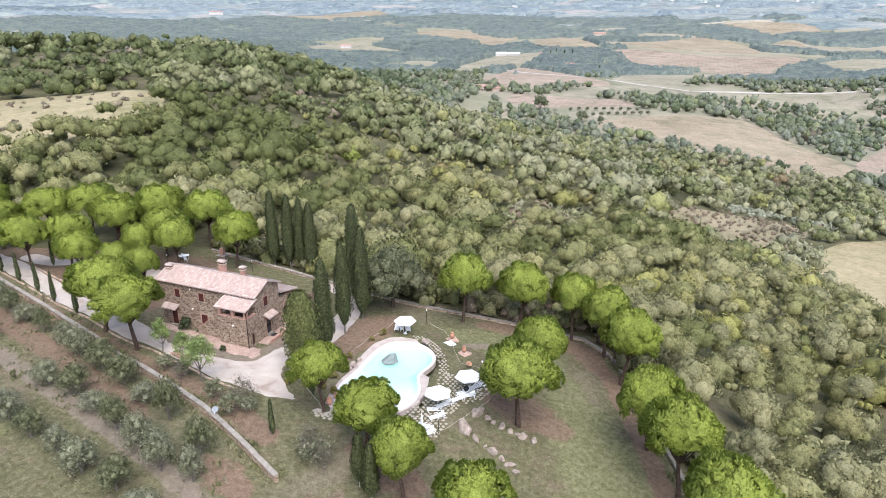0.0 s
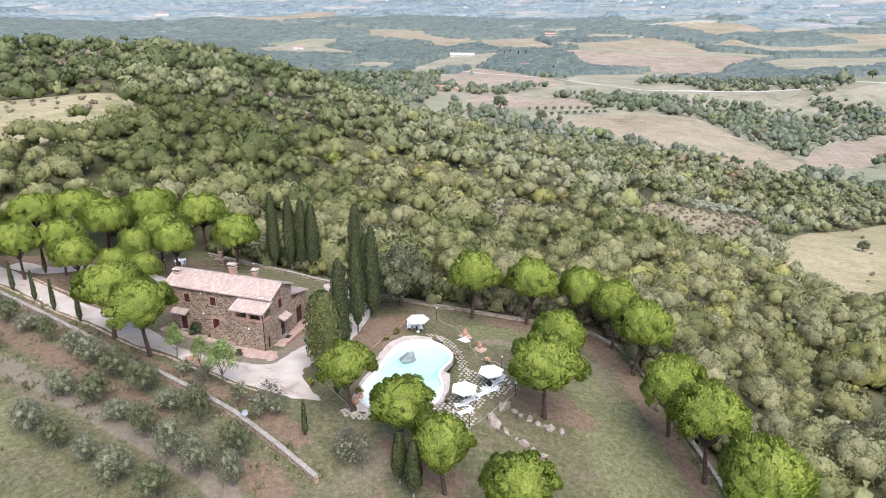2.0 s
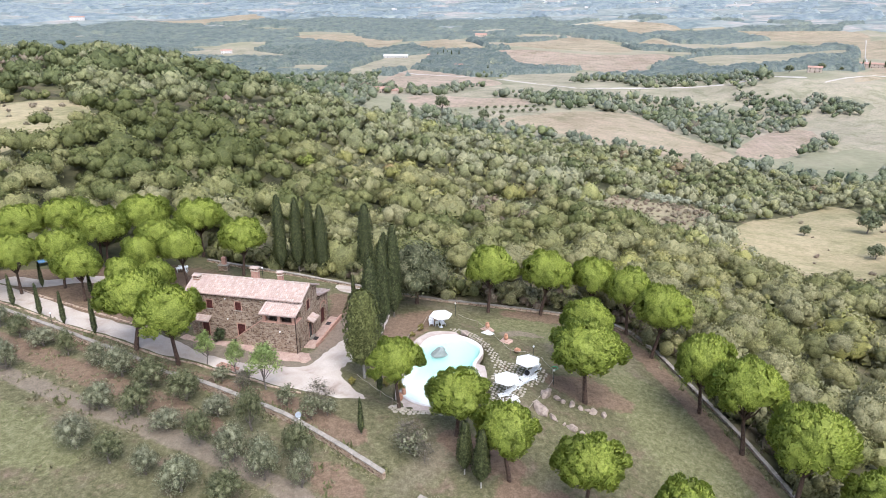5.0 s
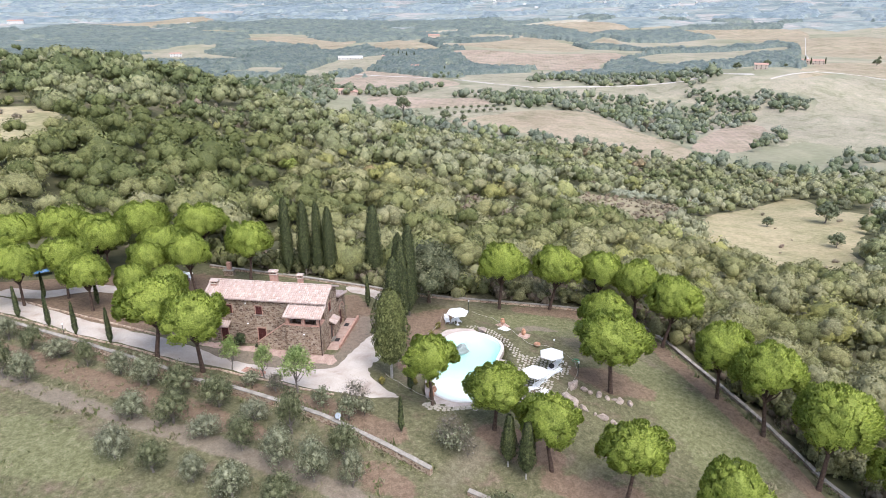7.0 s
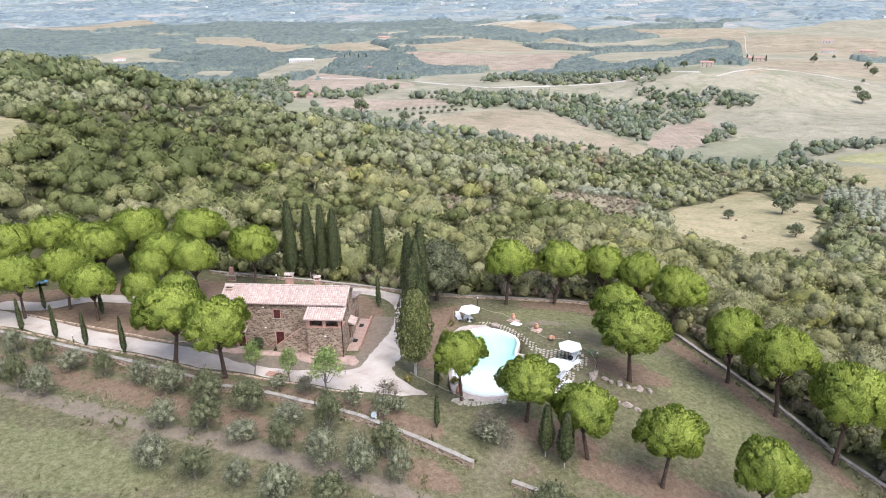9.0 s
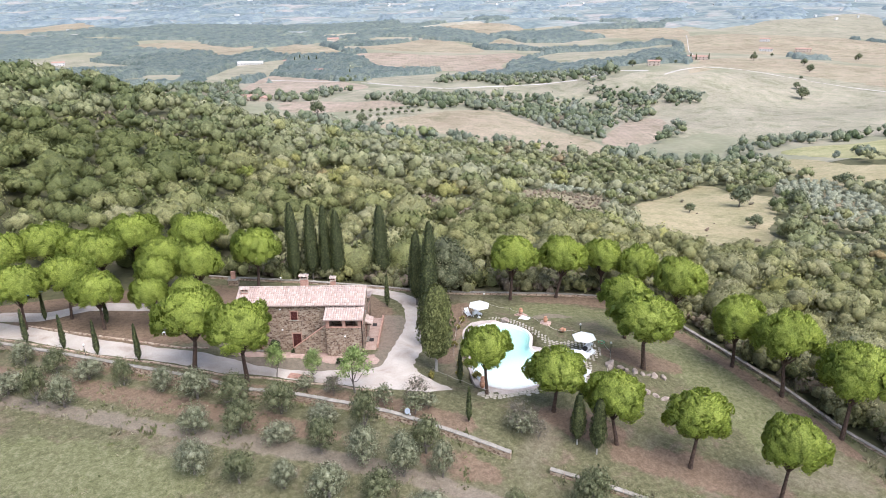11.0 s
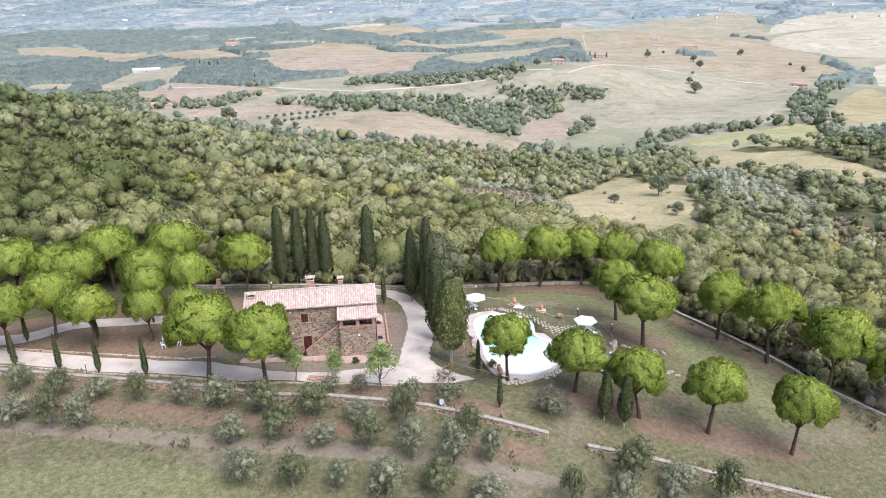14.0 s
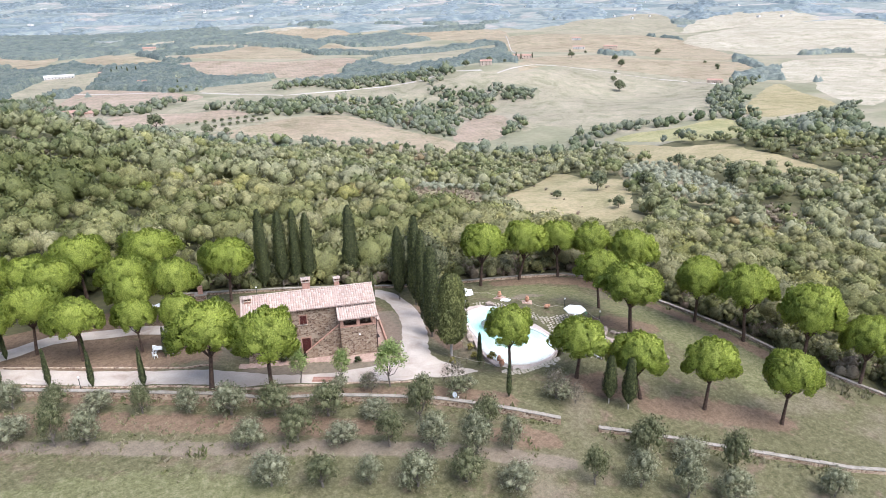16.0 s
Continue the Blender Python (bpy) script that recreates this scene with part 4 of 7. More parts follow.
pines = [build_pine(1, 10.4, 3.7), build_pine(2, 10.4, 3.65, 0.6, 0.41), build_pine(3, 10.4, 3.75, 0.9, 0.44, 0.95)]
grove_pines = [build_pine(4, 10.2, 4.2, 0.5, 0.43), build_pine(5, 10.2, 4.3, 0.8, 0.45), build_pine(6, 10.2, 4.1, 0.6, 0.4)]
plant(pines, [(3.0, 92.6, 0.95, 1.03), (11.2, 92.2, 0.97, 1.03), (18.9, 90.4, 0.9, 0.98), (22.8, 86.2, 0.95, 0.98), (23.4, 79.0, 1.0, 1.05), (12.4, 75.2, 0.95, 0.94), (8.5, 66.0, 1.22, 0.95),
              (23.2, 65.4, 0.95, 1.0), (24.4, 57.9, 1.1, 1.17), (25.0, 49.4, 1.1, 1.17), (28.6, 43.2, 0.95, 0.95), (-13.5, 66.8, 0.88, 0.87), (-8.0, 60.8, 0.95, 0.72), (-3.8, 54.4, 0.88, 0.8),
              (2.2, 49.6, 0.97, 0.88), (8.9, 43.5, 0.85, 0.9), (-45.2, 82.7, 1.15, 0.98), (-39.5, 79.0, 1.18, 1.03)], "umbrella-shaped stone pine with bright green crown on the lawn", "pine tree", "pines of the garden")
plant(grove_pines, [(-70.3, 117.2, 0.95), (-64.4, 120, 0.95), (-58.8, 117.6, 0.9), (-65.5, 102, 0.85, 0.95), (-60.2, 104, 0.8, 0.95), (-55.8, 98.6, 0.85, 0.9), (-51.5, 119.5, 1.05, 1.05), (-42, 117.4, 1.05, 1.05),
              (-34.2, 106.2, 1.0, 1.05), (-42.3, 103.4, 0.82, 0.95), (-48.2, 103, 0.65, 0.85), (-44.5, 95.0, 0.62, 0.82), (-49.2, 97.0, 0.62, 0.75), (-56.5, 113, 0.85, 0.95), (-76, 112, 1.0), (-73, 104, 0.95), (-82, 119, 1.1), (-47.5, 111, 0.95)],
      "umbrella-shaped stone pine in the grove beside the house", "pine tree", "pines of the grove")
tall = [build_cypress(1, 13.5, 1.36), build_cypress(2, 13.5, 1.45, 0.1)]
plant(tall, [(-28.2, 107.6, 1.0, 0.98), (-25.4, 107.0, 0.95, 0.95), (-23.3, 106.2, 0.9, 0.97), (-21.6, 105.4, 1.0, 0.95), (-14.6, 104.5, 1.2, 0.98), (-12.6, 93.2, 1.0, 0.93), (-11.6, 90.2, 1.05, 1.08), (-13.6, 85.6, 1.0, 1.06), (-15.5, 80.6, 1.15, 1.02)],
      "tall slender dark Italian cypress behind the farmhouse", "cypress", "tall cypresses")
plant([build_cypress(3, 11.9, 2.2, 0.2, 0.62, 0.2, BARK_PALE, True, LEAF_EGG)], [(-17.0, 74.2, 1.0)], "thick egg-shaped cypress on a pale bare trunk", "cypress", "thick cypress")
plant([build_cypress(4, 6.6, 1.0, 0.12, 0.7, 0.09, BARK_PALE)], [(-8.2, 55.5, 0.9, 0.95), (-6.9, 53.7, 1.05, 1.08)], "pair of young cypresses with whitewashed trunks", "cypress", "pair of cypresses")
plant([build_cypress(5, 5.2, 0.42, 0.03, 0.8, 0.06)], [(-64.8, 97.2, 0.95), (-60.2, 94.0, 1.0), (-56.2, 90.9, 1.0), (-51.4, 87.6, 1.05), (-18.1, 61.8, 0.9), (-15.4, 70.4, 0.95), (-17.2, 93.5, 1.05), (-55.5, 100.6, 0.85), (-47.2, 93.8, 0.85), (-63.5, 104.5, 0.85), (-69.5, 100.6, 1.0), (-74.5, 104.4, 1.0)],
      "young pencil-thin cypress beside the gravel drive", "cypress", "young cypresses")
LEAF_OLIVE_DARK = foliage("dark_olive_leaves", (0.09, 0.1, 0.042), (0.15, 0.162, 0.075), (0.235, 0.242, 0.135), (0.3, 0.28, 0.22))
olives = [build_round_tree("olive_tree", k, 2.9, 1.75, leaf, BARK_GREY, 14, 215, 0.074, 0.15, 0.1, 0.8, 1.05) for k, leaf in ((11, LEAF_OLIVE), (12, LEAF_OLIVE_DARK), (13, LEAF_OLIVE), (14, LEAF_OLIVE_DARK), (15, LEAF_OLIVE))]
OLIVES = [(-64.2, 91.0), (-60.5, 87.6), (-56.8, 85.0), (-53.0, 82.0), (-48.8, 79.4), (-45.3, 76.2), (-41.5, 73.4), (-65.0, 84.4), (-61.6, 80.7), (-59.0, 79.3), (-46.0, 69.4), (-41.6, 67.6), (-38.1, 64.6), (-34.4, 61.4), (-30.9, 58.6), (-27.7, 55.8),
          (-24.5, 58.2), (-46.5, 62.8), (-42.6, 60.1), (-38.8, 58.0), (-35.2, 55.3), (-31.0, 53.3), (-27.5, 50.0), (-20.2, 46.8), (-16.3, 44.4), (-13.1, 41.1), (-11.9, 47.2), (-8.1, 44.6), (-5.3, 41.1), (-9.3, 38.6), (1.7, 33.8), (-37.0, 69.7), (-33.2, 66.2),
          (-29.4, 63.2), (-24.2, 54.6), (-68.3, 94.0), (-72.0, 97.4), (-76.0, 100.3)]
OLIVE_RNG = random.Random(3)
plant(olives, [(x, y, OLIVE_RNG.uniform(0.85, 1.4), OLIVE_RNG.uniform(0.9, 1.45)) for x, y in OLIVES], "small grey-green olive tree in tilled earth", "olive tree", "olive grove")
young = [build_round_tree("young_tree", k, 4.4, 1.25, LEAF_YOUNG, BARK_GREY, 13, 170, 0.075, 0.2, 0.06, 1.1, 1.25) for k in (21, 22)]
plant(young, [(-32.2, 75.3, 1.15), (-36.1, 78.6, 1.15), (-28.4, 70.8, 1.55, 1.35)], "young light-green tree beside the drive", "tree", "young trees")
grey = [build_round_tree("shrub", k, 2.6, 1.7, LEAF_OLIVE, BARK_GREY, 9, 70, 0.12, 0.15, 0.05, 0.9) for k in (31, 32)]
plant(grey, [(-33.6, 73.4, 0.9), (-23.4, 64.6, 1.1), (-21.6, 65.2, 1.0), (-26.0, 67.4, 0.9), (-13.2, 58.6, 1.5, 1.2), (-30.8, 72.0, 0.7)], "thin grey-leaved shrub above the garden wall", "shrub", "grey shrubs")
LEAF_TWIG = foliage("twiggy_grey_leaves", (0.12, 0.105, 0.078), (0.19, 0.168, 0.125), (0.27, 0.24, 0.185), (0.2, 0.17, 0.13), grain=6.0)
twiggy = [build_round_tree("twiggy_shrub", k, 4.2, 2.3, LEAF_TWIG, BARK_GREY, 16, 95, 0.07, 0.1, 0.05, 1.3, 1.05) for k in (33, 34)]
plant(twiggy, [(-13.4, 59.0, 1.0), (-22.4, 66.4, 0.95), (-30.9, 70.9, 0.7), (-12.0, 57.2, 0.75)], "half-bare twiggy shrub with thin grey-brown leaves", "shrub", "twiggy shrubs")
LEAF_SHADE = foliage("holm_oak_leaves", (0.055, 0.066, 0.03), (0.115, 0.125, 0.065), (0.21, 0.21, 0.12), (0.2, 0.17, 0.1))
plant([build_round_tree("oak_tree", 41, 10.0, 5.6, LEAF_SHADE, BARK_PINE, 30, 260, 0.16, 0.2, 0.25, 0.3, 0.9)], [(-7.6, 95.2, 1.08, 1.0)], "broad dark-leaved oak overhanging the pool garden", "oak tree", "oak")

# ---- woodland of the hills, too many trees to count ----


def wood_template(rng, balls, each, size, core=0.72, fluff=0.12):
    """One crown of unit height and reach for the woods: a few rounded boughs, each covered in sprays of leaves."""
    out = []
    for i in range(balls):
        a, q = i * 2.39996 + rng.uniform(-0.6, 0.6), math.sqrt((i + 0.2) / balls)
        c = np.array([0.56 * q * math.cos(a), 0.56 * q * math.sin(a), 0.4 + 0.34 * (1 - q * q) * rng.uniform(0.6, 1.1)])
        r = rng.uniform(0.28, 0.46) * (1.25 if balls < 4 else 1.0)
        bough = 1 + rng.normal(0, 0.1, len(DROP_V))
        out.append((c + DROP_V * bough[:, None] * r * core * np.array([1, 1, 0.95]), DROP_F, DROP_V))
        if each:
            d = rng.normal(0, 1, (each, 3))
            d[:, 2] = np.abs(d[:, 2]) - 0.35
            d /= np.linalg.norm(d, axis=1)[:, None]
            v, f, _ = tufts(rng, c + d * r * rng.uniform(0.9 - fluff, 1.0 + fluff, each)[:, None] * np.array([1, 1, 0.95]), d, size, 0.3 + fluff, 0.6)
            out.append((v, f, np.repeat(d, 3, 0)))
    return join(out)


def woods(name, templates, spots, reach, tall, label, seed, leaf, flat=1.15):
    """Copies of crowns at all spots, in one mesh."""
    rng = np.random.default_rng(seed)
    pick = rng.integers(0, len(templates), len(spots))
    vs, fs, ts, ns, base = [], [], [], [], 0
    for k, (tv, tf, tn) in enumerate(templates):
        s = spots[pick == k]
        if not len(s):
            continue
        a = rng.uniform(0, 2 * np.pi, len(s))
        r, h = reach * rng.gamma(9, 1 / 9, len(s)), tall * rng.uniform(0.5, 1.25, len(s))
        h = np.maximum(h, r * flat * 0.8)
        ca, sa_ = np.cos(a), np.sin(a)
        x = (tv[None, :, 0] * ca[:, None] - tv[None, :, 1] * sa_[:, None]) * r[:, None] + s[:, 0, None]
        y = (tv[None, :, 0] * sa_[:, None] + tv[None, :, 1] * ca[:, None]) * r[:, None] + s[:, 1, None]
        z = tv[None, :, 2] * (r * flat)[:, None] + (h - r * flat)[:, None] + on_land(s[:, 0], s[:, 1])[:, None]
        vs.append(np.stack([x, y, z], -1).reshape(-1, 3))
        tn = 0.5 * tn / np.linalg.norm(tn, axis=1)[:, None] + 1.0 * (tv - np.array([0, 0, 0.42]))
        ns.append(np.stack([tn[None, :, 0] * ca[:, None] - tn[None, :, 1] * sa_[:, None], tn[None, :, 0] * sa_[:, None] + tn[None, :, 1] * ca[:, None], np.broadcast_to(tn[None, :, 2], x.shape)], -1).reshape(-1, 3))
        fs.append((tf[None] + (np.arange(len(s)) * len(tv))[:, None, None]).reshape(-1, 3) + base)
        # crowns towards the west get darker tints: the hillside's shade, put into colour
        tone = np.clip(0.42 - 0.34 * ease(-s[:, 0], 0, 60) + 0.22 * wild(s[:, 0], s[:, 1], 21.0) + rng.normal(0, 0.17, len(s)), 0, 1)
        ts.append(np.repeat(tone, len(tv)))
        base += len(s) * len(tv)
    ob = new(name, tri_mesh(name, np.concatenate(vs), np.concatenate(fs), leaf, np.concatenate(ts), np.concatenate(ns)))
    return tagged(ob, label, "woodland", kind="stuff")


GARDEN = [(-86, 128), (-70, 126), (-45, 121), (-36, 113), (-29, 109), (-22, 108.5), (-14, 106), (-9, 99), (5, 96.2), (15, 94), (22.5, 92), (26, 87.5), (27.2, 75), (28, 60), (31, 43), (45, 10), (45, -140), (-180, -140), (-180, 60), (-100, 100)]


def wild(x, y, scale):
    """A smooth random field between about -1 and 1, for where woods thicken."""
    x, y = x / scale, y / scale
    return 0.45 * (np.sin(x + 1.7 * np.sin(0.8 * y + 0.4)) + np.sin(1.3 * y + 1.9 * np.sin(0.7 * x + 1.1))) + 0.3 * np.sin(2.3 * x - 1.9 * y + 2.0)


def scatter(step, near, far, seed, bare=None):
    """Jittered places for trees within a band of distance, clear of garden and fields; bare(x, y) says how open the country is there."""
    rng = np.random.default_rng(seed)
    x, y = np.meshgrid(np.arange(-far, far, step), np.arange(-60, far, step))
    x = x.ravel() + rng.uniform(-0.45, 0.45, x.size) * step
    y = y.ravel() + rng.uniform(-0.45, 0.45, y.size) * step
    r, a = np.hypot(x + 25, y - 20), np.degrees(np.arctan2(x + 30, y - 10))
    ok = (r >= near) & (r < far) & (a > -44) & (a < 80) & ~inside(x, y, GARDEN)
    x, y = x[ok], y[ok]
    for f in OPEN:
        ok = ~inside(x, y, f)
        x, y = x[ok], y[ok]
    if bare is not None:
        ok = wild(x, y, 95.0) + rng.normal(0, 0.05, len(x)) > bare(x, y)
        for belt in BELTS:
            ok |= inside(x, y, belt)
        x, y = x[ok], y[ok]
    return np.stack([x, y], -1)


# belts of wood that run between the fields
BELTS = []
BELTS.append([(158, 726), (232, 742), (300, 756), (368, 768), (386, 720), (446, 686), (484, 668), (434, 590), (402, 598), (320, 520), (302, 486), (284, 524), (294, 642), (250, 656), (198, 664), (170, 690)])
BELTS.append([(312, 894), (400, 886), (496, 892), (620, 916), (960, 1220), (1066, 1368), (1020, 1442), (860, 1360), (594, 1158), (514, 1088), (454, 982), (362, 970)])
BELTS.append([(536, 1956), (866, 2198), (946, 1894), (1260, 2008), (1502, 1892), (1432, 1806), (930, 1566), (826, 1616), (836, 1736), (718, 1604), (642, 1824)])
BELTS.append([(726, 526), (750, 512), (640, 414), (558, 358), (396, 272), (510, 360), (548, 402)])
BELTS.append([(20, 1182), (82, 1336), (152, 1454), (234, 1518), (310, 1664), (342, 1482), (214, 1382), (164, 1374), (78, 1314), (12, 1028)])
BELTS.append([(430, 438), (450, 434), (490, 418), (532, 408), (530, 386), (484, 394), (440, 410)])
BELTS.append([(155, 735), (181, 764), (218, 797), (252, 813), (251, 761), (308, 762), (357, 782), (371, 737), (418, 705), (451, 662), (446, 611), (410, 569), (401, 589), (339, 554), (306, 487), (288, 512), (248, 642), (194, 655), (151, 693)])
BELTS.append([(63, 758), (84, 773), (109, 786), (154, 843), (209, 915), (201, 880), (145, 789), (100, 724), (79, 724)])
BELTS.append([(284, 855), (340, 949), (366, 876), (372, 823), (414, 808), (462, 767), (497, 756), (540, 791), (530, 842), (605, 972), (555, 1040), (500, 1059), (428, 953), (387, 992)])
BELTS.append([(259, 1022), (309, 1146), (326, 1116), (377, 1101), (357, 1041), (300, 1045), (254, 979)])
BELTS.append([(-11, 341), (48, 668), (56, 639), (82, 635), (101, 601), (137, 580), (183, 513), (212, 491), (200, 454), (249, 461), (218, 416), (-20, 289)])
BELTS.append([(-11, 1140), (29, 1158), (40, 1096), (2, 935), (35, 837), (30, 758), (0, 846), (-25, 915)])
BELTS.append([(51, 1398), (130, 1512), (206, 1598), (239, 1497), (188, 1451), (103, 1333), (65, 1225)])
BELTS.append([(360, 409), (395, 443), (423, 435), (458, 439), (495, 436), (530, 424), (515, 406), (471, 405), (435, 413), (403, 411), (355, 392)])
COPSES = [[(456, 751), (484, 693), (476, 642), (462, 633), (449, 693), (441, 731)], [(504, 691), (522, 667), (532, 631), (505, 606), (483, 618), (488, 665)], [(358, 496), (395, 527), (422, 545), (420, 526), (391, 497), (348, 477)]]
BELTS.append([(695, 496), (756, 513), (644, 421), (585, 391), (506, 333), (439, 308), (522, 376), (581, 424)])
BELTS.append([(1172, 775), (1070, 670), (988, 593), (1073, 605), (991, 560), (844, 518), (751, 493), (747, 507)])
BELTS.append([(389, 254), (544, 315), (710, 336), (354, 179), (334, 196), (352, 225)])
BELTS.append([(371, 303), (412, 304), (371, 274), (353, 286)])
BELTS.append([(698, 1101), (1137, 1486), (1119, 1354), (995, 1202), (740, 982), (589, 879), (578, 930)])
BELTS.append([(-8, 866), (58, 994), (40, 834), (76, 744), (10, 744)])


def openness(x, y):
    """Woods thin out to the east and north-east, where the plough land lies."""
    a, r = np.degrees(np.arctan2(x, y)), np.hypot(x, y)
    tilled = 2.2 * ease(r, 500, 580) * ease(a, 1, 5) * (1 - ease(r, 980, 1020)) + 0.4 * ease(r, 1000, 1050) * (1 - ease(r, 1700, 1800)) * ease(a, 2, 5) * (1 - ease(a, 22, 28))
    return -1.2 + 1.55 * ease(r, 430, 620) * (0.42 + 0.7 * ease(a, 10, 38)) + 0.25 * ease(r, 1200, 1800) * ease(a, 10, 30) + tilled


def scatter_in(outline, step, seed):
    """Places in loose rows within an outline."""
    rng = random.Random(seed)
    xs, ys = [p[0] for p in outline], [p[1] for p in outline]
    out = []
    for x in np.arange(min(xs), max(xs), step):
        for y in np.arange(min(ys), max(ys), step):
            px, py = x + rng.uniform(-0.2, 0.2) * step, y + rng.uniform(-0.2, 0.2) * step
            if inside(px, py, outline):
                out.append((px, py))
    return out


wr = np.random.default_rng(8)
close = [wood_template(wr, 10, 225, 0.042, 0.74, 0.3) for _ in range(5)]
fine = [wood_template(wr, 7, 78, 0.062, 0.76, 0.22) for _ in range(8)]
bush = [wood_template(wr, 3, 40, 0.1, 0.7) for _ in range(3)]
middle = [wood_template(wr, 4, 24, 0.105, 0.78) for _ in range(7)]
coarse = [wood_template(wr, 2, 14, 0.15, 0.82) for _ in range(6)]
low = [wood_template(wr, 2, 10, 0.19, 0.7) for _ in range(4)]
lump = [wood_template(wr, 1, 0, 0.5, 1.7) for _ in range(4)]
ROUGH = field_material("rough_autumn_grass", (0.2, 0.165, 0.105), (0.31, 0.265, 0.175))
SLOPE = [(80, 245), (95, 268), (125, 285), (155, 300), (160, 285), (140, 255), (114, 222), (100, 214), (86, 226)]
STRIP = [(112, 290), (150, 314), (186, 308), (180, 291), (156, 302), (126, 287)]
drape("field", rounded(SLOPE, 3), ROUGH, 0.15, 5.0, label="rough brown grass on the open slope", category="field")
drape("field", rounded([(284, 295), (306, 279), (269, 226), (240, 175), (212, 174), (209, 204), (230, 242)], 3), ROUGH, 0.15, 6.0, label="grass between the trees of the olive orchard", category="field")
OPEN.append([(284, 295), (306, 279), (269, 226), (240, 175), (212, 174), (209, 204), (230, 242)])
OPEN += [SLOPE, STRIP]

def over_the_crest(s):
    """Which places lie behind the hills, hidden from three points on the camera's path."""
    unseen = np.ones(len(s), bool)
    top = height(s[:, 0], s[:, 1]) + 17
    for ex, ey, ez in ((0, 0, 44), (-32, 1, 44), (-64, 10, 47)):
        clear = np.ones(len(s), bool)
        for k in np.linspace(0.3, 0.97, 40):
            x, y = ex + (s[:, 0] - ex) * k, ey + (s[:, 1] - ey) * k
            clear &= height(x, y) + 3 < ez + (top - ez) * k
        unseen &= ~clear
    return unseen


NEAR_WOOD = scatter(6.0, 0, 215, 1)
MID_WOOD = scatter(7.6, 215, 490, 2, openness)
lee_near, lee_mid = over_the_crest(NEAR_WOOD), over_the_crest(MID_WOOD)
# wood hidden from the camera gets the coarsest crowns
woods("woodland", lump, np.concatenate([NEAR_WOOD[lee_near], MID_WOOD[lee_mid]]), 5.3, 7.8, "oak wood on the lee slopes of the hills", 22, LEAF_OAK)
NEAR_WOOD, MID_WOOD = NEAR_WOOD[~lee_near], MID_WOOD[~lee_mid]


def scrubby(p):
    """Where the wood opens into low autumn scrub."""
    return wild(p[:, 0] + 40, p[:, 1] - 15, 26.0) + 0.35 * wild(p[:, 0], p[:, 1], 9.0) > 0.78


thin_near, thin_mid = scrubby(NEAR_WOOD), scrubby(MID_WOOD)
THICKET = np.concatenate([NEAR_WOOD[thin_near], MID_WOOD[thin_mid]])
NEAR_WOOD, MID_WOOD = NEAR_WOOD[~thin_near], MID_WOOD[~thin_mid]
THICKET = np.concatenate([THICKET + np.random.default_rng(70 + k).uniform(-3.2, 3.2, THICKET.shape) for k in range(4)])
brown = np.random.default_rng(80).random(len(THICKET)) < 0.55
by_path = np.hypot(NEAR_WOOD[:, 0] - 10, NEAR_WOOD[:, 1] - 20) < 92
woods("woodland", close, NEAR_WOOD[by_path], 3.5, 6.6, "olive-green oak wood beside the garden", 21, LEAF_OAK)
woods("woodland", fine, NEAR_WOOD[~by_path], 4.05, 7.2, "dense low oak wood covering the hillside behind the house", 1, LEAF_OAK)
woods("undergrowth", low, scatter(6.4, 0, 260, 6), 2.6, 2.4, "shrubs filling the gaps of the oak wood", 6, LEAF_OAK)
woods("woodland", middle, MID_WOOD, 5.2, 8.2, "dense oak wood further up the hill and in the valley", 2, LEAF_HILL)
copse_spots = np.array([p for i, c in enumerate(COPSES) for p in scatter_in(c, 8.0, 200 + i)])
woods("woodland", coarse, copse_spots, 5.6, 8.0, "small oak copses standing in the pasture", 15, LEAF_VALLEY_HAZE)
woods("woodland", coarse, scatter(10.0, 490, 1000, 3, openness), 6.0, 8.0, "belts of oak wood between the valley fields", 3, LEAF_VALLEY_HAZE)


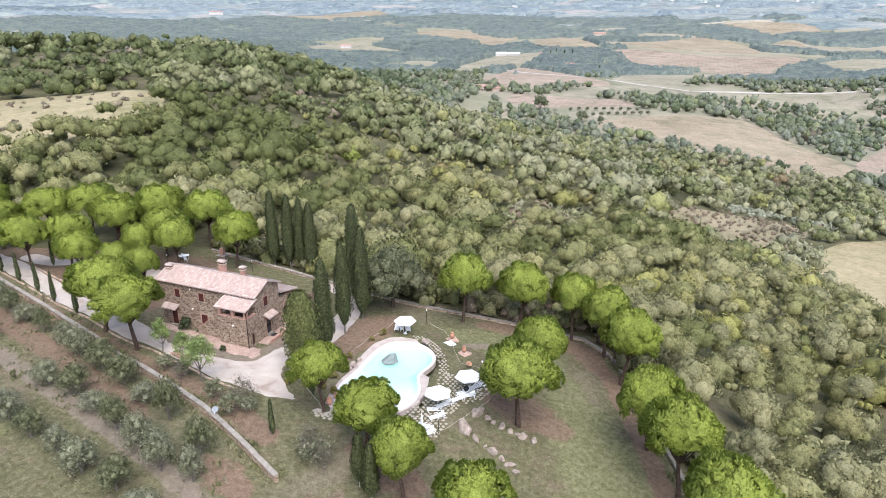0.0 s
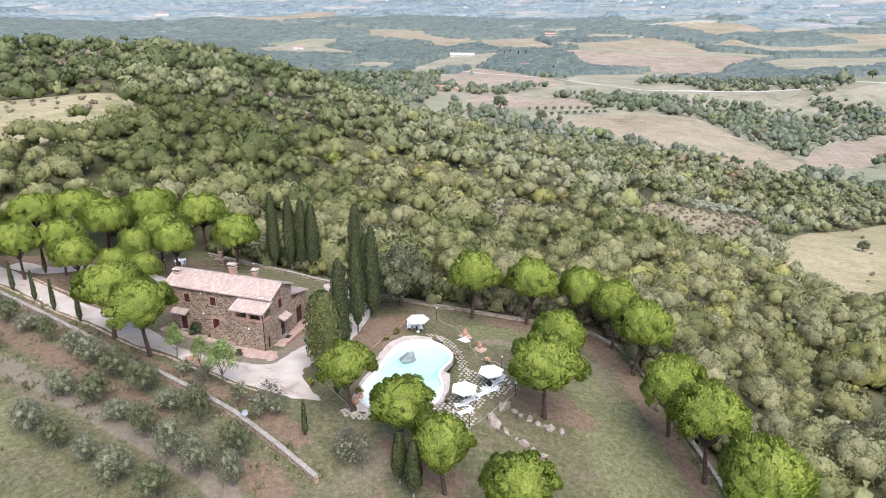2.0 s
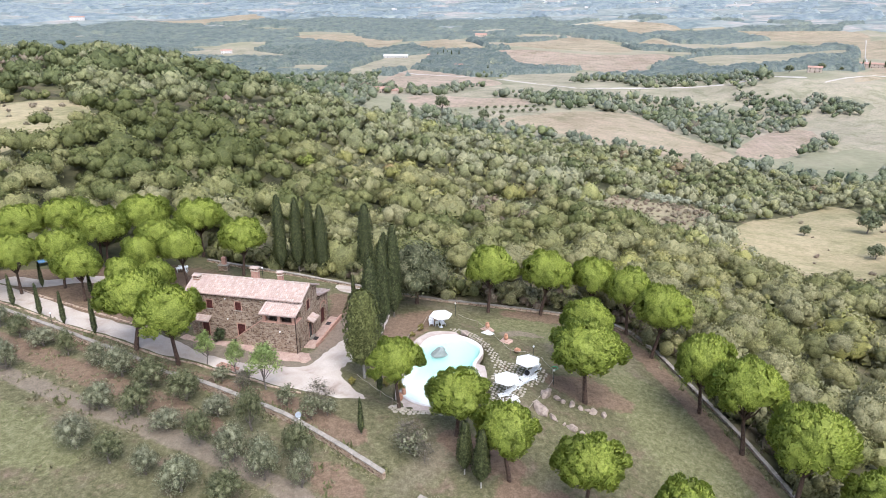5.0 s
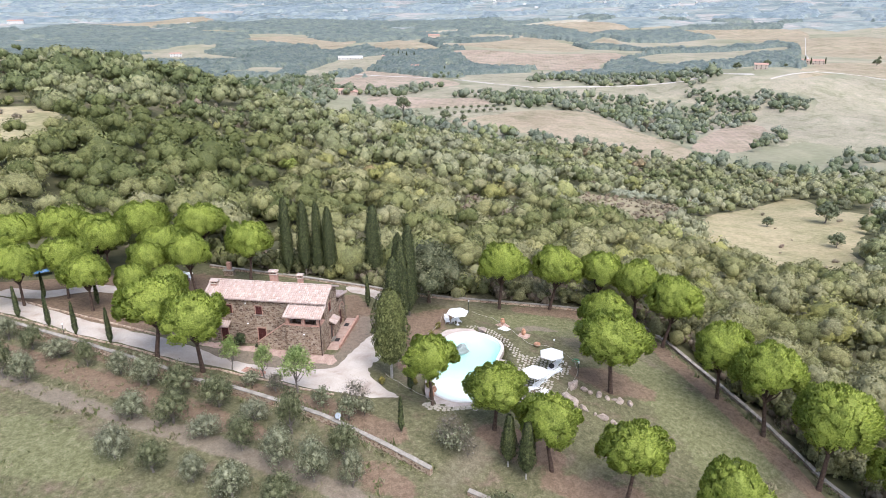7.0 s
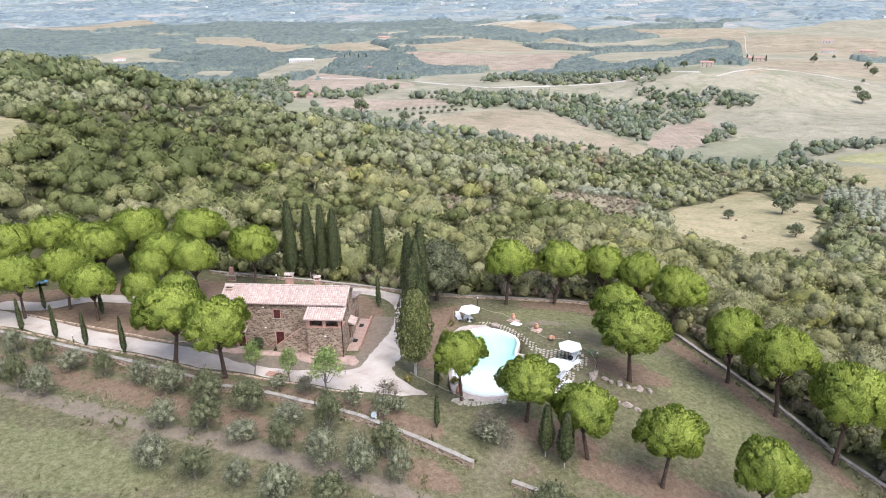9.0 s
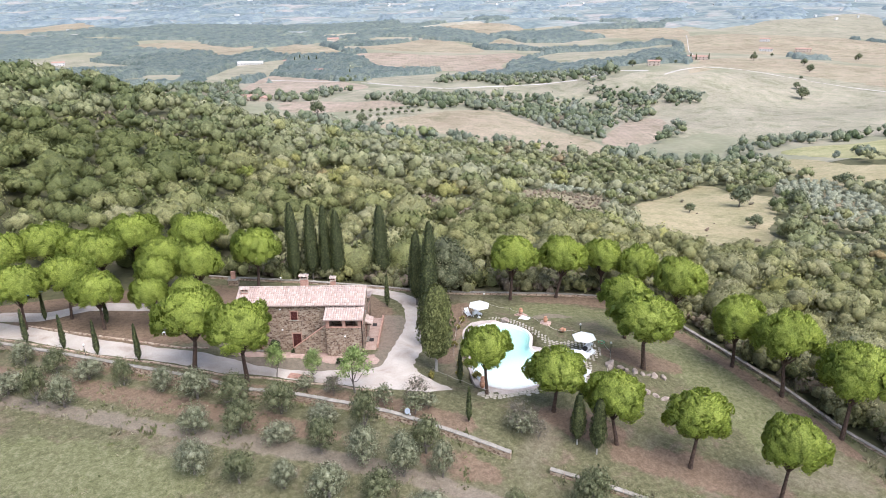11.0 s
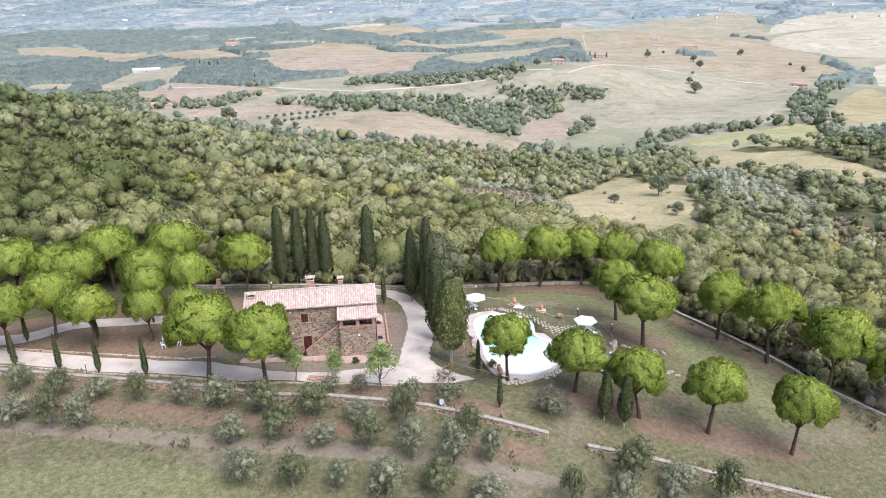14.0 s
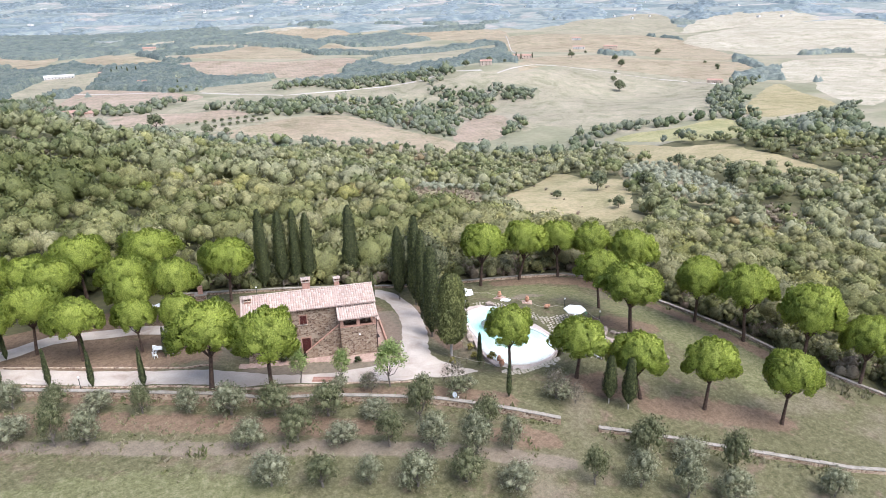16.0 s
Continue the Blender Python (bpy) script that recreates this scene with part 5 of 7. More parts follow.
def canopy(name, near, far, cell, crown, tall, bare, leaf, label, seed):
    """The closed roof of a far wood: a sheet with a swelling for each crown, coming down to the ground at its edges."""
    rng = np.random.default_rng(seed)
    x, y = np.meshgrid(np.arange(-far * 0.75, far, cell), np.arange(0, far, cell))
    shape = x.shape
    x = (x + rng.uniform(-0.25, 0.25, shape) * cell).ravel()
    y = (y + rng.uniform(-0.25, 0.25, shape) * cell).ravel()
    r, a = np.hypot(x + 25, y - 20), np.degrees(np.arctan2(x + 30, y - 10))
    wood = (r >= near) & (r < far) & (a > -40) & (a < 76)
    k = np.flatnonzero(wood)
    ok = wild(x[k], y[k], 95.0) + 0.3 * wild(x[k], y[k], 23.0) > bare(x[k], y[k])
    for belt in BELTS:
        ok |= inside(x[k], y[k], belt)
    for f in OPEN:
        ok &= ~inside(x[k], y[k], f)
    wood[k] = ok
    wood = wood.reshape(shape)
    gaps = np.random.default_rng(seed + 1)
    size = int(2.4 * far / crown) + 4
    jx, jy, grow, hue = gaps.uniform(0.15, 0.85, (size, size)), gaps.uniform(0.15, 0.85, (size, size)), gaps.uniform(0.65, 1.15, (size, size)), gaps.uniform(0, 1, (size, size))
    u, v = (x + far) / crown, y / crown + 2
    best, lift, tone = np.full(len(x), 9.0), np.ones(len(x)), np.zeros(len(x))
    for di in (-1, 0, 1):
        for dj in (-1, 0, 1):
            i, j = np.clip(np.floor(u).astype(int) + di, 0, size - 1), np.clip(np.floor(v).astype(int) + dj, 0, size - 1)
            d = (u - i - jx[i, j]) ** 2 + (v - j - jy[i, j]) ** 2
            nearer = d < best
            best, lift, tone = np.where(nearer, d, best), np.where(nearer, grow[i, j], lift), np.where(nearer, hue[i, j], tone)
    h = tall * lift * (1 - 0.6 * np.clip(best / 0.55, 0, 1))
    full = np.ones(shape, bool)
    full[1:-1, 1:-1] = wood[1:-1, 1:-1] & wood[:-2, 1:-1] & wood[2:, 1:-1] & wood[1:-1, :-2] & wood[1:-1, 2:]
    h = np.where(full.ravel() & wood.ravel(), h, -0.5)
    index = np.arange(len(x)).reshape(shape)
    quad = np.stack([index[:-1, :-1], index[:-1, 1:], index[1:, 1:], index[1:, :-1]], -1).reshape(-1, 4)
    quad = quad[wood.ravel()[quad].sum(1) >= 3]
    kept, back_ = np.unique(quad, return_inverse=True)
    quad = back_.reshape(-1, 4)
    x, y, h, tone = x[kept], y[kept], h[kept], tone[kept]
    tris = np.concatenate([quad[:, [0, 1, 2]], quad[:, [0, 2, 3]]])
    ob = new(name, tri_mesh(name, np.stack([x, y, on_land(x, y) + h], -1), tris, leaf, tone))
    return tagged(ob, label, "woodland", kind="stuff")


def far_openness(x, y):
    return -0.02 + 0.2 * ease(np.degrees(np.arctan2(x, y)), 15, 40)


# the distant canopies carry their haze in the leaf colour
canopy("woodland", 1000, 1700, 4.6, 9.5, 9.5, openness, LEAF_FAR_HAZE, "distant woods across the valley", 4)
canopy("woodland", 1690, 2600, 7.0, 13.0, 10.0, openness, LEAF_FAR_HAZE, "distant woods at the foot of the far plain", 14)
canopy("woodland", 2590, 4600, 14.0, 24.0, 12.0, far_openness, LEAF_PLAIN_HAZE, "woods on the far plain, hazed blue-green", 5)
woods("undergrowth", low, THICKET[brown], 2.2, 2.4, "brown autumn scrub in the clearings of the wood", 71, LEAF_SCRUB)
woods("undergrowth", low, THICKET[~brown], 2.3, 2.9, "grey-green scrub in the clearings of the wood", 72, LEAF_HILL)
HEDGE_RNG = np.random.default_rng(61)
hedge = []
WALL_LINE = [(-41, 116), (-30, 109), (-22, 104.6), (-11, 100), (-4, 97.6), (4, 96), (13, 94.1), (21.6, 91.6), (25.0, 87.2), (26.4, 80), (26.7, 72), (27.2, 64), (28.2, 50), (30.6, 42), (34, 33)]
for (ax, ay), (bx, by) in zip(WALL_LINE, WALL_LINE[1:]):
    run = math.hypot(bx - ax, by - ay)
    for s in np.arange(0, run, 0.5):
        off = HEDGE_RNG.gamma(1.5, 1.7)
        hedge.append((ax + (bx - ax) * s / run + off * (ay - by) / run, ay + (by - ay) * s / run + off * (bx - ax) / run))
hedge = np.array(hedge)
dry_part = HEDGE_RNG.random(len(hedge)) < 0.35
woods("undergrowth", bush, hedge[~dry_part], 2.1, 3.0, "tangle of shrubs behind the garden wall", 62, LEAF_HEDGE)
woods("undergrowth", bush, hedge[dry_part], 1.6, 1.8, "brown autumn shrubs behind the garden wall", 63, LEAF_SCRUB)
woods("olive_orchard", middle, np.array([p for p in scatter_in([(284, 295), (306, 279), (269, 226), (240, 175), (212, 174), (209, 204), (230, 242)], 5.5, 9)]), 3.2, 3.6, "grey-green olive orchard on the far slope", 9, LEAF_GROVE)
woods("olive_orchard", middle, np.array(scatter_in(STRIP, 4.6, 11)), 2.6, 3.2, "silver-grey olive trees along the open slope", 11, LEAF_GROVE)
CLEARING = [(136, 238), (172, 275), (206, 294), (244, 282), (248, 258), (202, 218), (180, 200), (172, 184), (148, 168), (114, 160), (126, 208)]
woods("olive_orchard", middle, np.array(scatter_in([(51, 621), (63, 648), (105, 645), (118, 600), (90, 581), (68, 598)], 7.5, 16)), 2.6, 3.2, "olive trees in rows on the valley slope", 16, LEAF_GROVE)
woods("olive_orchard", coarse, np.array(scatter_in([(243, 1271), (288, 1228), (270, 1071), (233, 993), (215, 1065), (210, 1143)], 10.0, 17)), 3.2, 3.6, "grey olive trees below a distant farm", 17, LEAF_GROVE)
woods("scrub", bush, np.array([p for i, p in enumerate(scatter_in(CLEARING, 8.0, 13)) if (7 * i) % 11 < (4 if p[1] < 196 else 1)]), 1.5, 1.1, "low brown bushes in the dry meadow", 14, LEAF_SCRUB)
woods("scrub", bush, np.array(scatter_in([(-150, 236), (-100, 238), (-86, 214), (-88, 188), (-100, 168), (-120, 176)], 9.0, 12)), 1.2, 1.2, "low brown bushes in the dry clearing", 12, LEAF_SCRUB)
woods("scrub", bush, np.array([p for p in scatter_in(SLOPE, 4.8, 10)]), 1.4, 1.7, "low brown scrub on the open slope", 10, LEAF_SCRUB)


# ---- dry grass and weeds of the grove and along the walls ----
def tussocks(name, spots, tall, leaf, label, seed, blades=9):
    """Small upright clumps of grass at all spots, in one mesh."""
    rng = np.random.default_rng(seed)
    k = len(spots)
    grow = rng.gamma(5, 1 / 5, k)
    at = np.repeat(np.column_stack([spots, on_land(spots[:, 0], spots[:, 1]) - 0.04]), blades, 0)
    g = np.repeat(grow, blades)[:, None]
    at[:, :2] += rng.normal(0, 1, (len(at), 2)) * 0.5 * tall * g
    axis = np.column_stack([rng.normal(0, 0.5, (len(at), 2)), np.ones(len(at))])
    axis /= np.linalg.norm(axis, axis=1)[:, None]
    side = np.cross(axis, rng.normal(0, 1, (len(at), 3)))
    side /= np.linalg.norm(side, axis=1)[:, None]
    s = g * rng.uniform(0.6, 1.3, (len(at), 1)) * tall
    v = np.stack([at + axis * s, at + side * s * 0.28, at - side * s * 0.28], 1).reshape(-1, 3)
    tone = np.repeat(rng.uniform(0, 0.5, len(at)), 3)
    return tagged(new(name, tri_mesh(name, v, np.arange(len(v)).reshape(-1, 3), leaf, tone, np.repeat(np.cross(v[1::3] - v[0::3], v[2::3] - v[0::3]) * np.sign(np.cross(v[1::3] - v[0::3], v[2::3] - v[0::3])[:, 1:2] * -1 + 1e-9) / (tall * tall) + np.array([0, 0, 0.5]), 3, 0))), label, "grass", kind="stuff")


GRASS_DRY = foliage("dry_grass_blades", (0.16, 0.14, 0.085), (0.235, 0.205, 0.13), (0.32, 0.28, 0.19), (0.13, 0.15, 0.06), grain=2.0)
GRASS_GREEN = foliage("green_weed_blades", (0.09, 0.105, 0.04), (0.14, 0.155, 0.062), (0.2, 0.21, 0.09), (0.2, 0.18, 0.1), grain=2.0)
GROVE_AREA = [(-80, 103), (-65, 92), (-45, 77), (-26, 61.5), (-16, 52.5), (-5, 43), (8, 32), (0, 24), (-40, 34), (-84, 66)]
weed_rng = np.random.default_rng(90)
px, py = weed_rng.uniform(-84, 8, 9000), weed_rng.uniform(24, 103, 9000)
ok = inside(px, py, GROVE_AREA) & (wild(px, py, 5.0) + weed_rng.normal(0, 0.35, 9000) > 0.25)
weeds = np.stack([px, py], -1)[ok]
lines = [[(-82, 106.7), (-65.4, 94.4), (-45.4, 79.3), (-32.0, 68.6), (-20.8, 58.9), (-16.3, 54.5)], [(-64, 96.3), (-45.4, 81.5), (-38.2, 75.4), (-26.2, 65.8), (-16.3, 56.3)],
         [(-13.6, 51.7), (-4.6, 44.4), (7.2, 34.4)], [(-12.6, 53.4), (-3.6, 46.0), (8.2, 36.2)], [(23.0, 86), (24.1, 80), (24.3, 66), (25.4, 58), (26.0, 50), (28.0, 42)]]
edge_weeds = []
for line in lines:
    for a, b in zip(line, line[1:]):
        k = int(math.dist(a, b) * 3.2)
        t = weed_rng.uniform(0, 1, (k, 1))
        edge_weeds.append(np.array(a) + (np.array(b) - np.array(a)) * t + weed_rng.normal(0, 0.35, (k, 2)))
edge_weeds = np.concatenate(edge_weeds)
half = weed_rng.random(len(weeds)) < 0.6
tussocks("dry_grass", weeds[half], 0.26, GRASS_DRY, "dry straw-coloured grass tufts between the olives", 91)
tussocks("green_grass", weeds[~half], 0.24, GRASS_GREEN, "green weeds between the olives", 92)
tussocks("dry_grass", edge_weeds[::2], 0.34, GRASS_DRY, "dry grass at the foot of the garden walls", 93)
tussocks("green_grass", edge_weeds[1::2], 0.32, GRASS_GREEN, "green weeds at the foot of the garden walls", 94)
px, py = weed_rng.uniform(6, 27, 900), weed_rng.uniform(34, 56, 900)
ok = wild(px, py, 4.0) + 0.05 * (px - 20) > 0.45
tussocks("dry_grass", np.stack([px, py], -1)[ok], 0.3, GRASS_DRY, "dry rank grass at the end of the lawn", 95)

# ---- the farmhouse ----
PAINT_RED = speckled("oxblood_paint", (0.06, 0.018, 0.016), (0.1, 0.032, 0.027), 2.0, 30.0, 0.6, 0.2, 0.01)
BRICK = speckled("pink_brick", (0.34, 0.19, 0.14), (0.48, 0.3, 0.23), 2.5, 18.0, 0.9, 0.4, 0.02)
TERRACE = speckled("terracotta_paving", (0.3, 0.2, 0.16), (0.43, 0.32, 0.26), 1.5, 12.0, 0.9, 0.3, 0.02)
DARK_WOOD = speckled("dark_roof_timber", (0.05, 0.03, 0.022), (0.1, 0.065, 0.045), 3.0, 25.0, 0.8, 0.3, 0.01)
IRON = plain("brown_downpipe_metal", (0.06, 0.035, 0.03), 0.5, 0.6)
GLASS, gn, gl, gb = material("window_glass", 0.05, 0.0, 0.5)
gb.inputs["Base Color"].default_value = (0.02, 0.025, 0.03, 1)
WHITE = plain("white_enamel", (0.8, 0.8, 0.78), 0.4)
PLASTER = speckled("cream_plaster", (0.5, 0.42, 0.33), (0.62, 0.55, 0.46), 1.5, 14.0, 0.9, 0.2, 0.01)

LONG, DEEP, EAVE, RIDGE = 15.9, 5.1, 6.75, 7.85
HOUSE = pose(-24.31, 81.04, 0.0, 0, 0, -22.5)
house = empty("farmhouse", HOUSE, "two-storey rubble-stone farmhouse with a clay-tiled roof", "house")


def wall_with_holes(x0, x1, z0, z1, holes, thick):
    """A wall in the x-z plane, from y = 0 back to y = thick, with square openings (x0, x1, z0, z1) cut through."""
    bm = bmesh.new()
    xs = sorted({x0, x1, *[h[0] for h in holes], *[h[1] for h in holes]})
    zs = sorted({z0, z1, *[h[2] for h in holes], *[h[3] for h in holes]})
    solid = {}
    for i in range(len(xs) - 1):
        for k in range(len(zs) - 1):
            mx, mz = (xs[i] + xs[i + 1]) / 2, (zs[k] + zs[k + 1]) / 2
            solid[i, k] = not any(h[0] < mx < h[1] and h[2] < mz < h[3] for h in holes)
    cache = {}

    def at(x, y, z):
        key = (round(x, 4), round(y, 4), round(z, 4))
        if key not in cache:
            cache[key] = bm.verts.new(key)
        return cache[key]
    for (i, k), s in solid.items():
        if not s:
            continue
        a, b, c, d = xs[i], xs[i + 1], zs[k], zs[k + 1]
        bm.faces.new((at(a, 0, c), at(b, 0, c), at(b, 0, d), at(a, 0, d)))
        bm.faces.new((at(a, thick, d), at(b, thick, d), at(b, thick, c), at(a, thick, c)))
        if not solid.get((i - 1, k)):
            bm.faces.new((at(a, 0, d), at(a, thick, d), at(a, thick, c), at(a, 0, c)))
        if not solid.get((i + 1, k)):
            bm.faces.new((at(b, 0, c), at(b, thick, c), at(b, thick, d), at(b, 0, d)))
        if not solid.get((i, k - 1)):
            bm.faces.new((at(a, 0, c), at(a, thick, c), at(b, thick, c), at(b, 0, c)))
        if not solid.get((i, k + 1)):
            bm.faces.new((at(b, 0, d), at(b, thick, d), at(a, thick, d), at(a, 0, d)))
    return bm


def shutter_window(name, x0, x1, z0, z1, m, parent):
    """A window closed by two plank shutters, with stone sill and brick frame."""
    thing = empty(name, m)
    thing.parent = parent
    w, mid = x1 - x0, (x0 + x1) / 2
    bm = bmesh.new()
    for a, b, c, d in ((x0 - 0.1, x0, z0, z1), (x1, x1 + 0.1, z0, z1), (x0 - 0.1, x1 + 0.1, z1, z1 + 0.14)):
        add_box(bm, (a, -0.025, c), (b, 0.12, d), 0.01)
    part("frame", bm, BRICK, thing)
    part("sill", box((x0 - 0.14, -0.09, z0 - 0.09), (x1 + 0.14, 0.14, z0), 0.015), COPING, thing)
    for k, (a, b) in enumerate(((x0 + 0.01, mid - 0.006), (mid + 0.006, x1 - 0.01))):
        bm = bmesh.new()
        n = 4
        for i in range(n):
            add_box(bm, (a + (b - a) * i / n + 0.004, 0.03, z0 + 0.01), (a + (b - a) * (i + 1) / n - 0.004, 0.07, z1 - 0.01), 0.006)
        for h in (0.2, 0.8):
            add_box(bm, (a, 0.015, z0 + (z1 - z0) * h - 0.05), (b, 0.03, z0 + (z1 - z0) * h + 0.05))
        part("shutter", bm, PAINT_RED, thing, "oxblood plank shutter")
    return thing


def plank_door(name, x0, x1, z0, z1, m, parent, mat=None):
    thing = empty(name, m)
    thing.parent = parent
    bm = bmesh.new()
    for a, b, c, d in ((x0 - 0.12, x0, z0, z1), (x1, x1 + 0.12, z0, z1), (x0 - 0.12, x1 + 0.12, z1, z1 + 0.18)):
        add_box(bm, (a, -0.025, c), (b, 0.14, d), 0.01)
    part("frame", bm, BRICK, thing)
    mid = (x0 + x1) / 2
    for a, b in ((x0 + 0.01, mid - 0.008), (mid + 0.008, x1 - 0.01)):
        bm = bmesh.new()
        for i in range(4):
            add_box(bm, (a + (b - a) * i / 4 + 0.004, 0.05, z0 + 0.01), (a + (b - a) * (i + 1) / 4 - 0.004, 0.1, z1 - 0.01), 0.006)
        part("leaf", bm, mat or PAINT_RED, thing, "oxblood plank door leaf")
    part("handle", box((mid - 0.05, 0.0, z0 + 1.0), (mid - 0.03, 0.05, z0 + 1.14), 0.005), IRON, thing, "dark iron handle")
    part("step", box((x0 - 0.2, -0.35, z0 - 0.14), (x1 + 0.2, 0.0, z0 - 0.02), 0.02), COPING, thing, "worn stone step")
    return thing


def tile_slope(width, run, rise, seed, pitch=0.29, course=0.4, lip=0.0):
    """Barrel tiles on a slope that climbs from y = 0, z = 0 to y = run, z = rise; each tile a rounded shell of its own."""
    rng = np.random.default_rng(seed)
    cols, length = max(1, round(width / pitch)), math.hypot(run, rise)
    rows = max(1, round(length / course))
    pw, pl = width / cols, length / rows
    up = np.array([0, run / length, rise / length])
    out = np.array([0, -rise / length, run / length])
    verts, faces, base = [], [], 0
    for i in range(cols):
        for k in range(rows):
            x = (i + 0.5) * pw + rng.normal(0, 0.012)
            j = rng.normal(0, 0.012)
            for u, lift, r in ((k * pl - 0.03, 0.05, pw * 0.5), ((k + 1) * pl + 0.02, 0.02, pw * 0.42)):
                for a in (-1.0, -0.5, 0.0, 0.5, 1.0):
                    q = np.array([x + r * math.sin(a * 1.35), 0, 0]) + up * u + out * (lift + j + r * 0.62 * math.cos(a * 1.35))
                    verts.append(q)
            for s in range(4):
                faces.append((base + s, base + s + 1, base + 6 + s, base + 5 + s))
            faces.append((base, base + 1, base + 2, base + 3, base + 4)[::-1])
            base += 10
    return np.array(verts), faces


def tiled(name, width, run, rise, m, parent, seed, boards=True):
    """A roof slope: a plank deck with an overhang, and the tiles on it."""
    slope = empty(name, m)
    slope.parent = parent
    bm = bmesh.new()
    vs = [bm.verts.new(v) for v in ((0, 0, -0.1), (width, 0, -0.1), (width, run, rise - 0.1), (0, run, rise - 0.1), (0, 0, 0.02), (width, 0, 0.02), (width, run, rise + 0.02), (0, run, rise + 0.02))]
    for f in ((3, 2, 1, 0), (4, 5, 6, 7), (0, 1, 5, 4), (1, 2, 6, 5), (2, 3, 7, 6), (3, 0, 4, 7)):
        bm.faces.new([vs[i] for i in f])
    part("deck", bm, TILE, slope)
    v, f = tile_slope(width, run, rise, seed)
    ob = link_mesh("roof_tiles", v, f, [TILE], True)
    ob.parent = slope
    ob["kind"] = "stuff"
    return slope


# walls
OPEN_FRONT = [(-13.35, -12.5, 4.3, 5.5), (-9.25, -8.4, 4.35, 5.55), (-14.3, -13.35, 0.15, 2.3), (-9.2, -8.15, 0.3, 2.4)]
part("front_wall", wall_with_holes(-LONG, 0, -0.6, EAVE, OPEN_FRONT, 0.5), STONE, house)
back = part("back_wall", wall_with_holes(-LONG, 0, -0.6, EAVE, [(-12, -11.1, 4.2, 5.4), (-6, -5.1, 4.2, 5.4)], 0.5), STONE, house)
back.matrix_basis = pose(0, DEEP - 0.5, 0)


def gable(name, m, holes, height_at_middle):
    """An end wall with a pitched top."""
    ob = part(name, wall_with_holes(0.5, DEEP - 0.5, -0.6, EAVE, holes, 0.5), STONE, house)
    ob.matrix_basis = m
    bm = bmesh.new()
    a = [bm.verts.new(v) for v in ((0, 0, EAVE), (DEEP, 0, EAVE), (DEEP / 2, 0, height_at_middle))]
    b = [bm.verts.new(v) for v in ((0, 0.5, EAVE), (DEEP, 0.5, EAVE), (DEEP / 2, 0.5, height_at_middle))]
    bm.faces.new(a)
    bm.faces.new(b[::-1])
    for i in range(3):
        bm.faces.new((a[i], b[i], b[(i + 1) % 3], a[(i + 1) % 3])[::-1])
    top = part("gable", bm, STONE, house)
    top.matrix_basis = m


RIGHT = pose(0, 0, 0, 0, 0, 90)
gable("east_wall", RIGHT, [(1.75, 2.6, 4.45, 5.75), (1.95, 2.9, 0.35, 2.55)], RIDGE - 0.12)
gable("west_wall", pose(-LONG, DEEP, 0, 0, 0, -90), [(2.1, 2.95, 4.3, 5.5)], RIDGE - 0.12)
for x0, x1, z0, z1 in OPEN_FRONT[:2]:
    shutter_window("window", x0, x1, z0, z1, pose(0, 0, 0), house)
for x0, x1, z0, z1 in OPEN_FRONT[2:]:
    plank_door("door", x0, x1, z0, z1, pose(0, 0, 0), house)
shutter_window("window", 1.75, 2.6, 4.45, 5.75, RIGHT, house)
glazed = plank_door("glazed_door", 1.95, 2.9, 0.35, 2.55, RIGHT, house, GLASS)
for x in (-12, -6):
    shutter_window("window", -(x + 0.9), -x, 4.2, 5.4, pose(0, DEEP, 0, 0, 0, 180), house)
shutter_window("window", 2.1, 2.95, 4.3, 5.5, pose(-LONG, DEEP, 0, 0, 0, -90), house)
part("floor_slab", box((-LONG + 0.5, 0.5, -0.6), (-0.5, DEEP - 0.5, 0.02)), TERRACE, house)

# roof
OUT, RUN = 0.42, DEEP / 2 + 0.42
RISE = (RIDGE - EAVE) * RUN / (DEEP / 2)
tiled("roof_slope", LONG + 0.7, RUN, RISE, pose(-LONG - 0.35, -OUT, RIDGE - RISE), house, 1)
tiled("roof_slope", LONG + 0.7, RUN, RISE, pose(0.35, DEEP + OUT, RIDGE - RISE, 0, 0, 180), house, 2)
bm = bmesh.new()
k = 46
for i in range(k):
    x = -LONG - 0.35 + (LONG + 0.7) * (i + 0.5) / k
    add_tube(bm, [(x - 0.2, DEEP / 2, RIDGE + 0.06), (x + 0.2, DEEP / 2, RIDGE + 0.085)], [0.15, 0.12], 8)
part("ridge_tiles", bm, TILE, house, smooth=True)
rafter = part("rafter", box((0, -OUT, -0.2), (0.09, 0.02, -0.09)), DARK_WOOD, house)
rafter.matrix_basis = pose(-LONG - 0.2, 0, RIDGE - RISE)
for x in np.arange(-LONG + 0.35, 0.3, 0.55):
    put("rafter", rafter.data, house).matrix_basis = pose(x, 0, RIDGE - RISE)


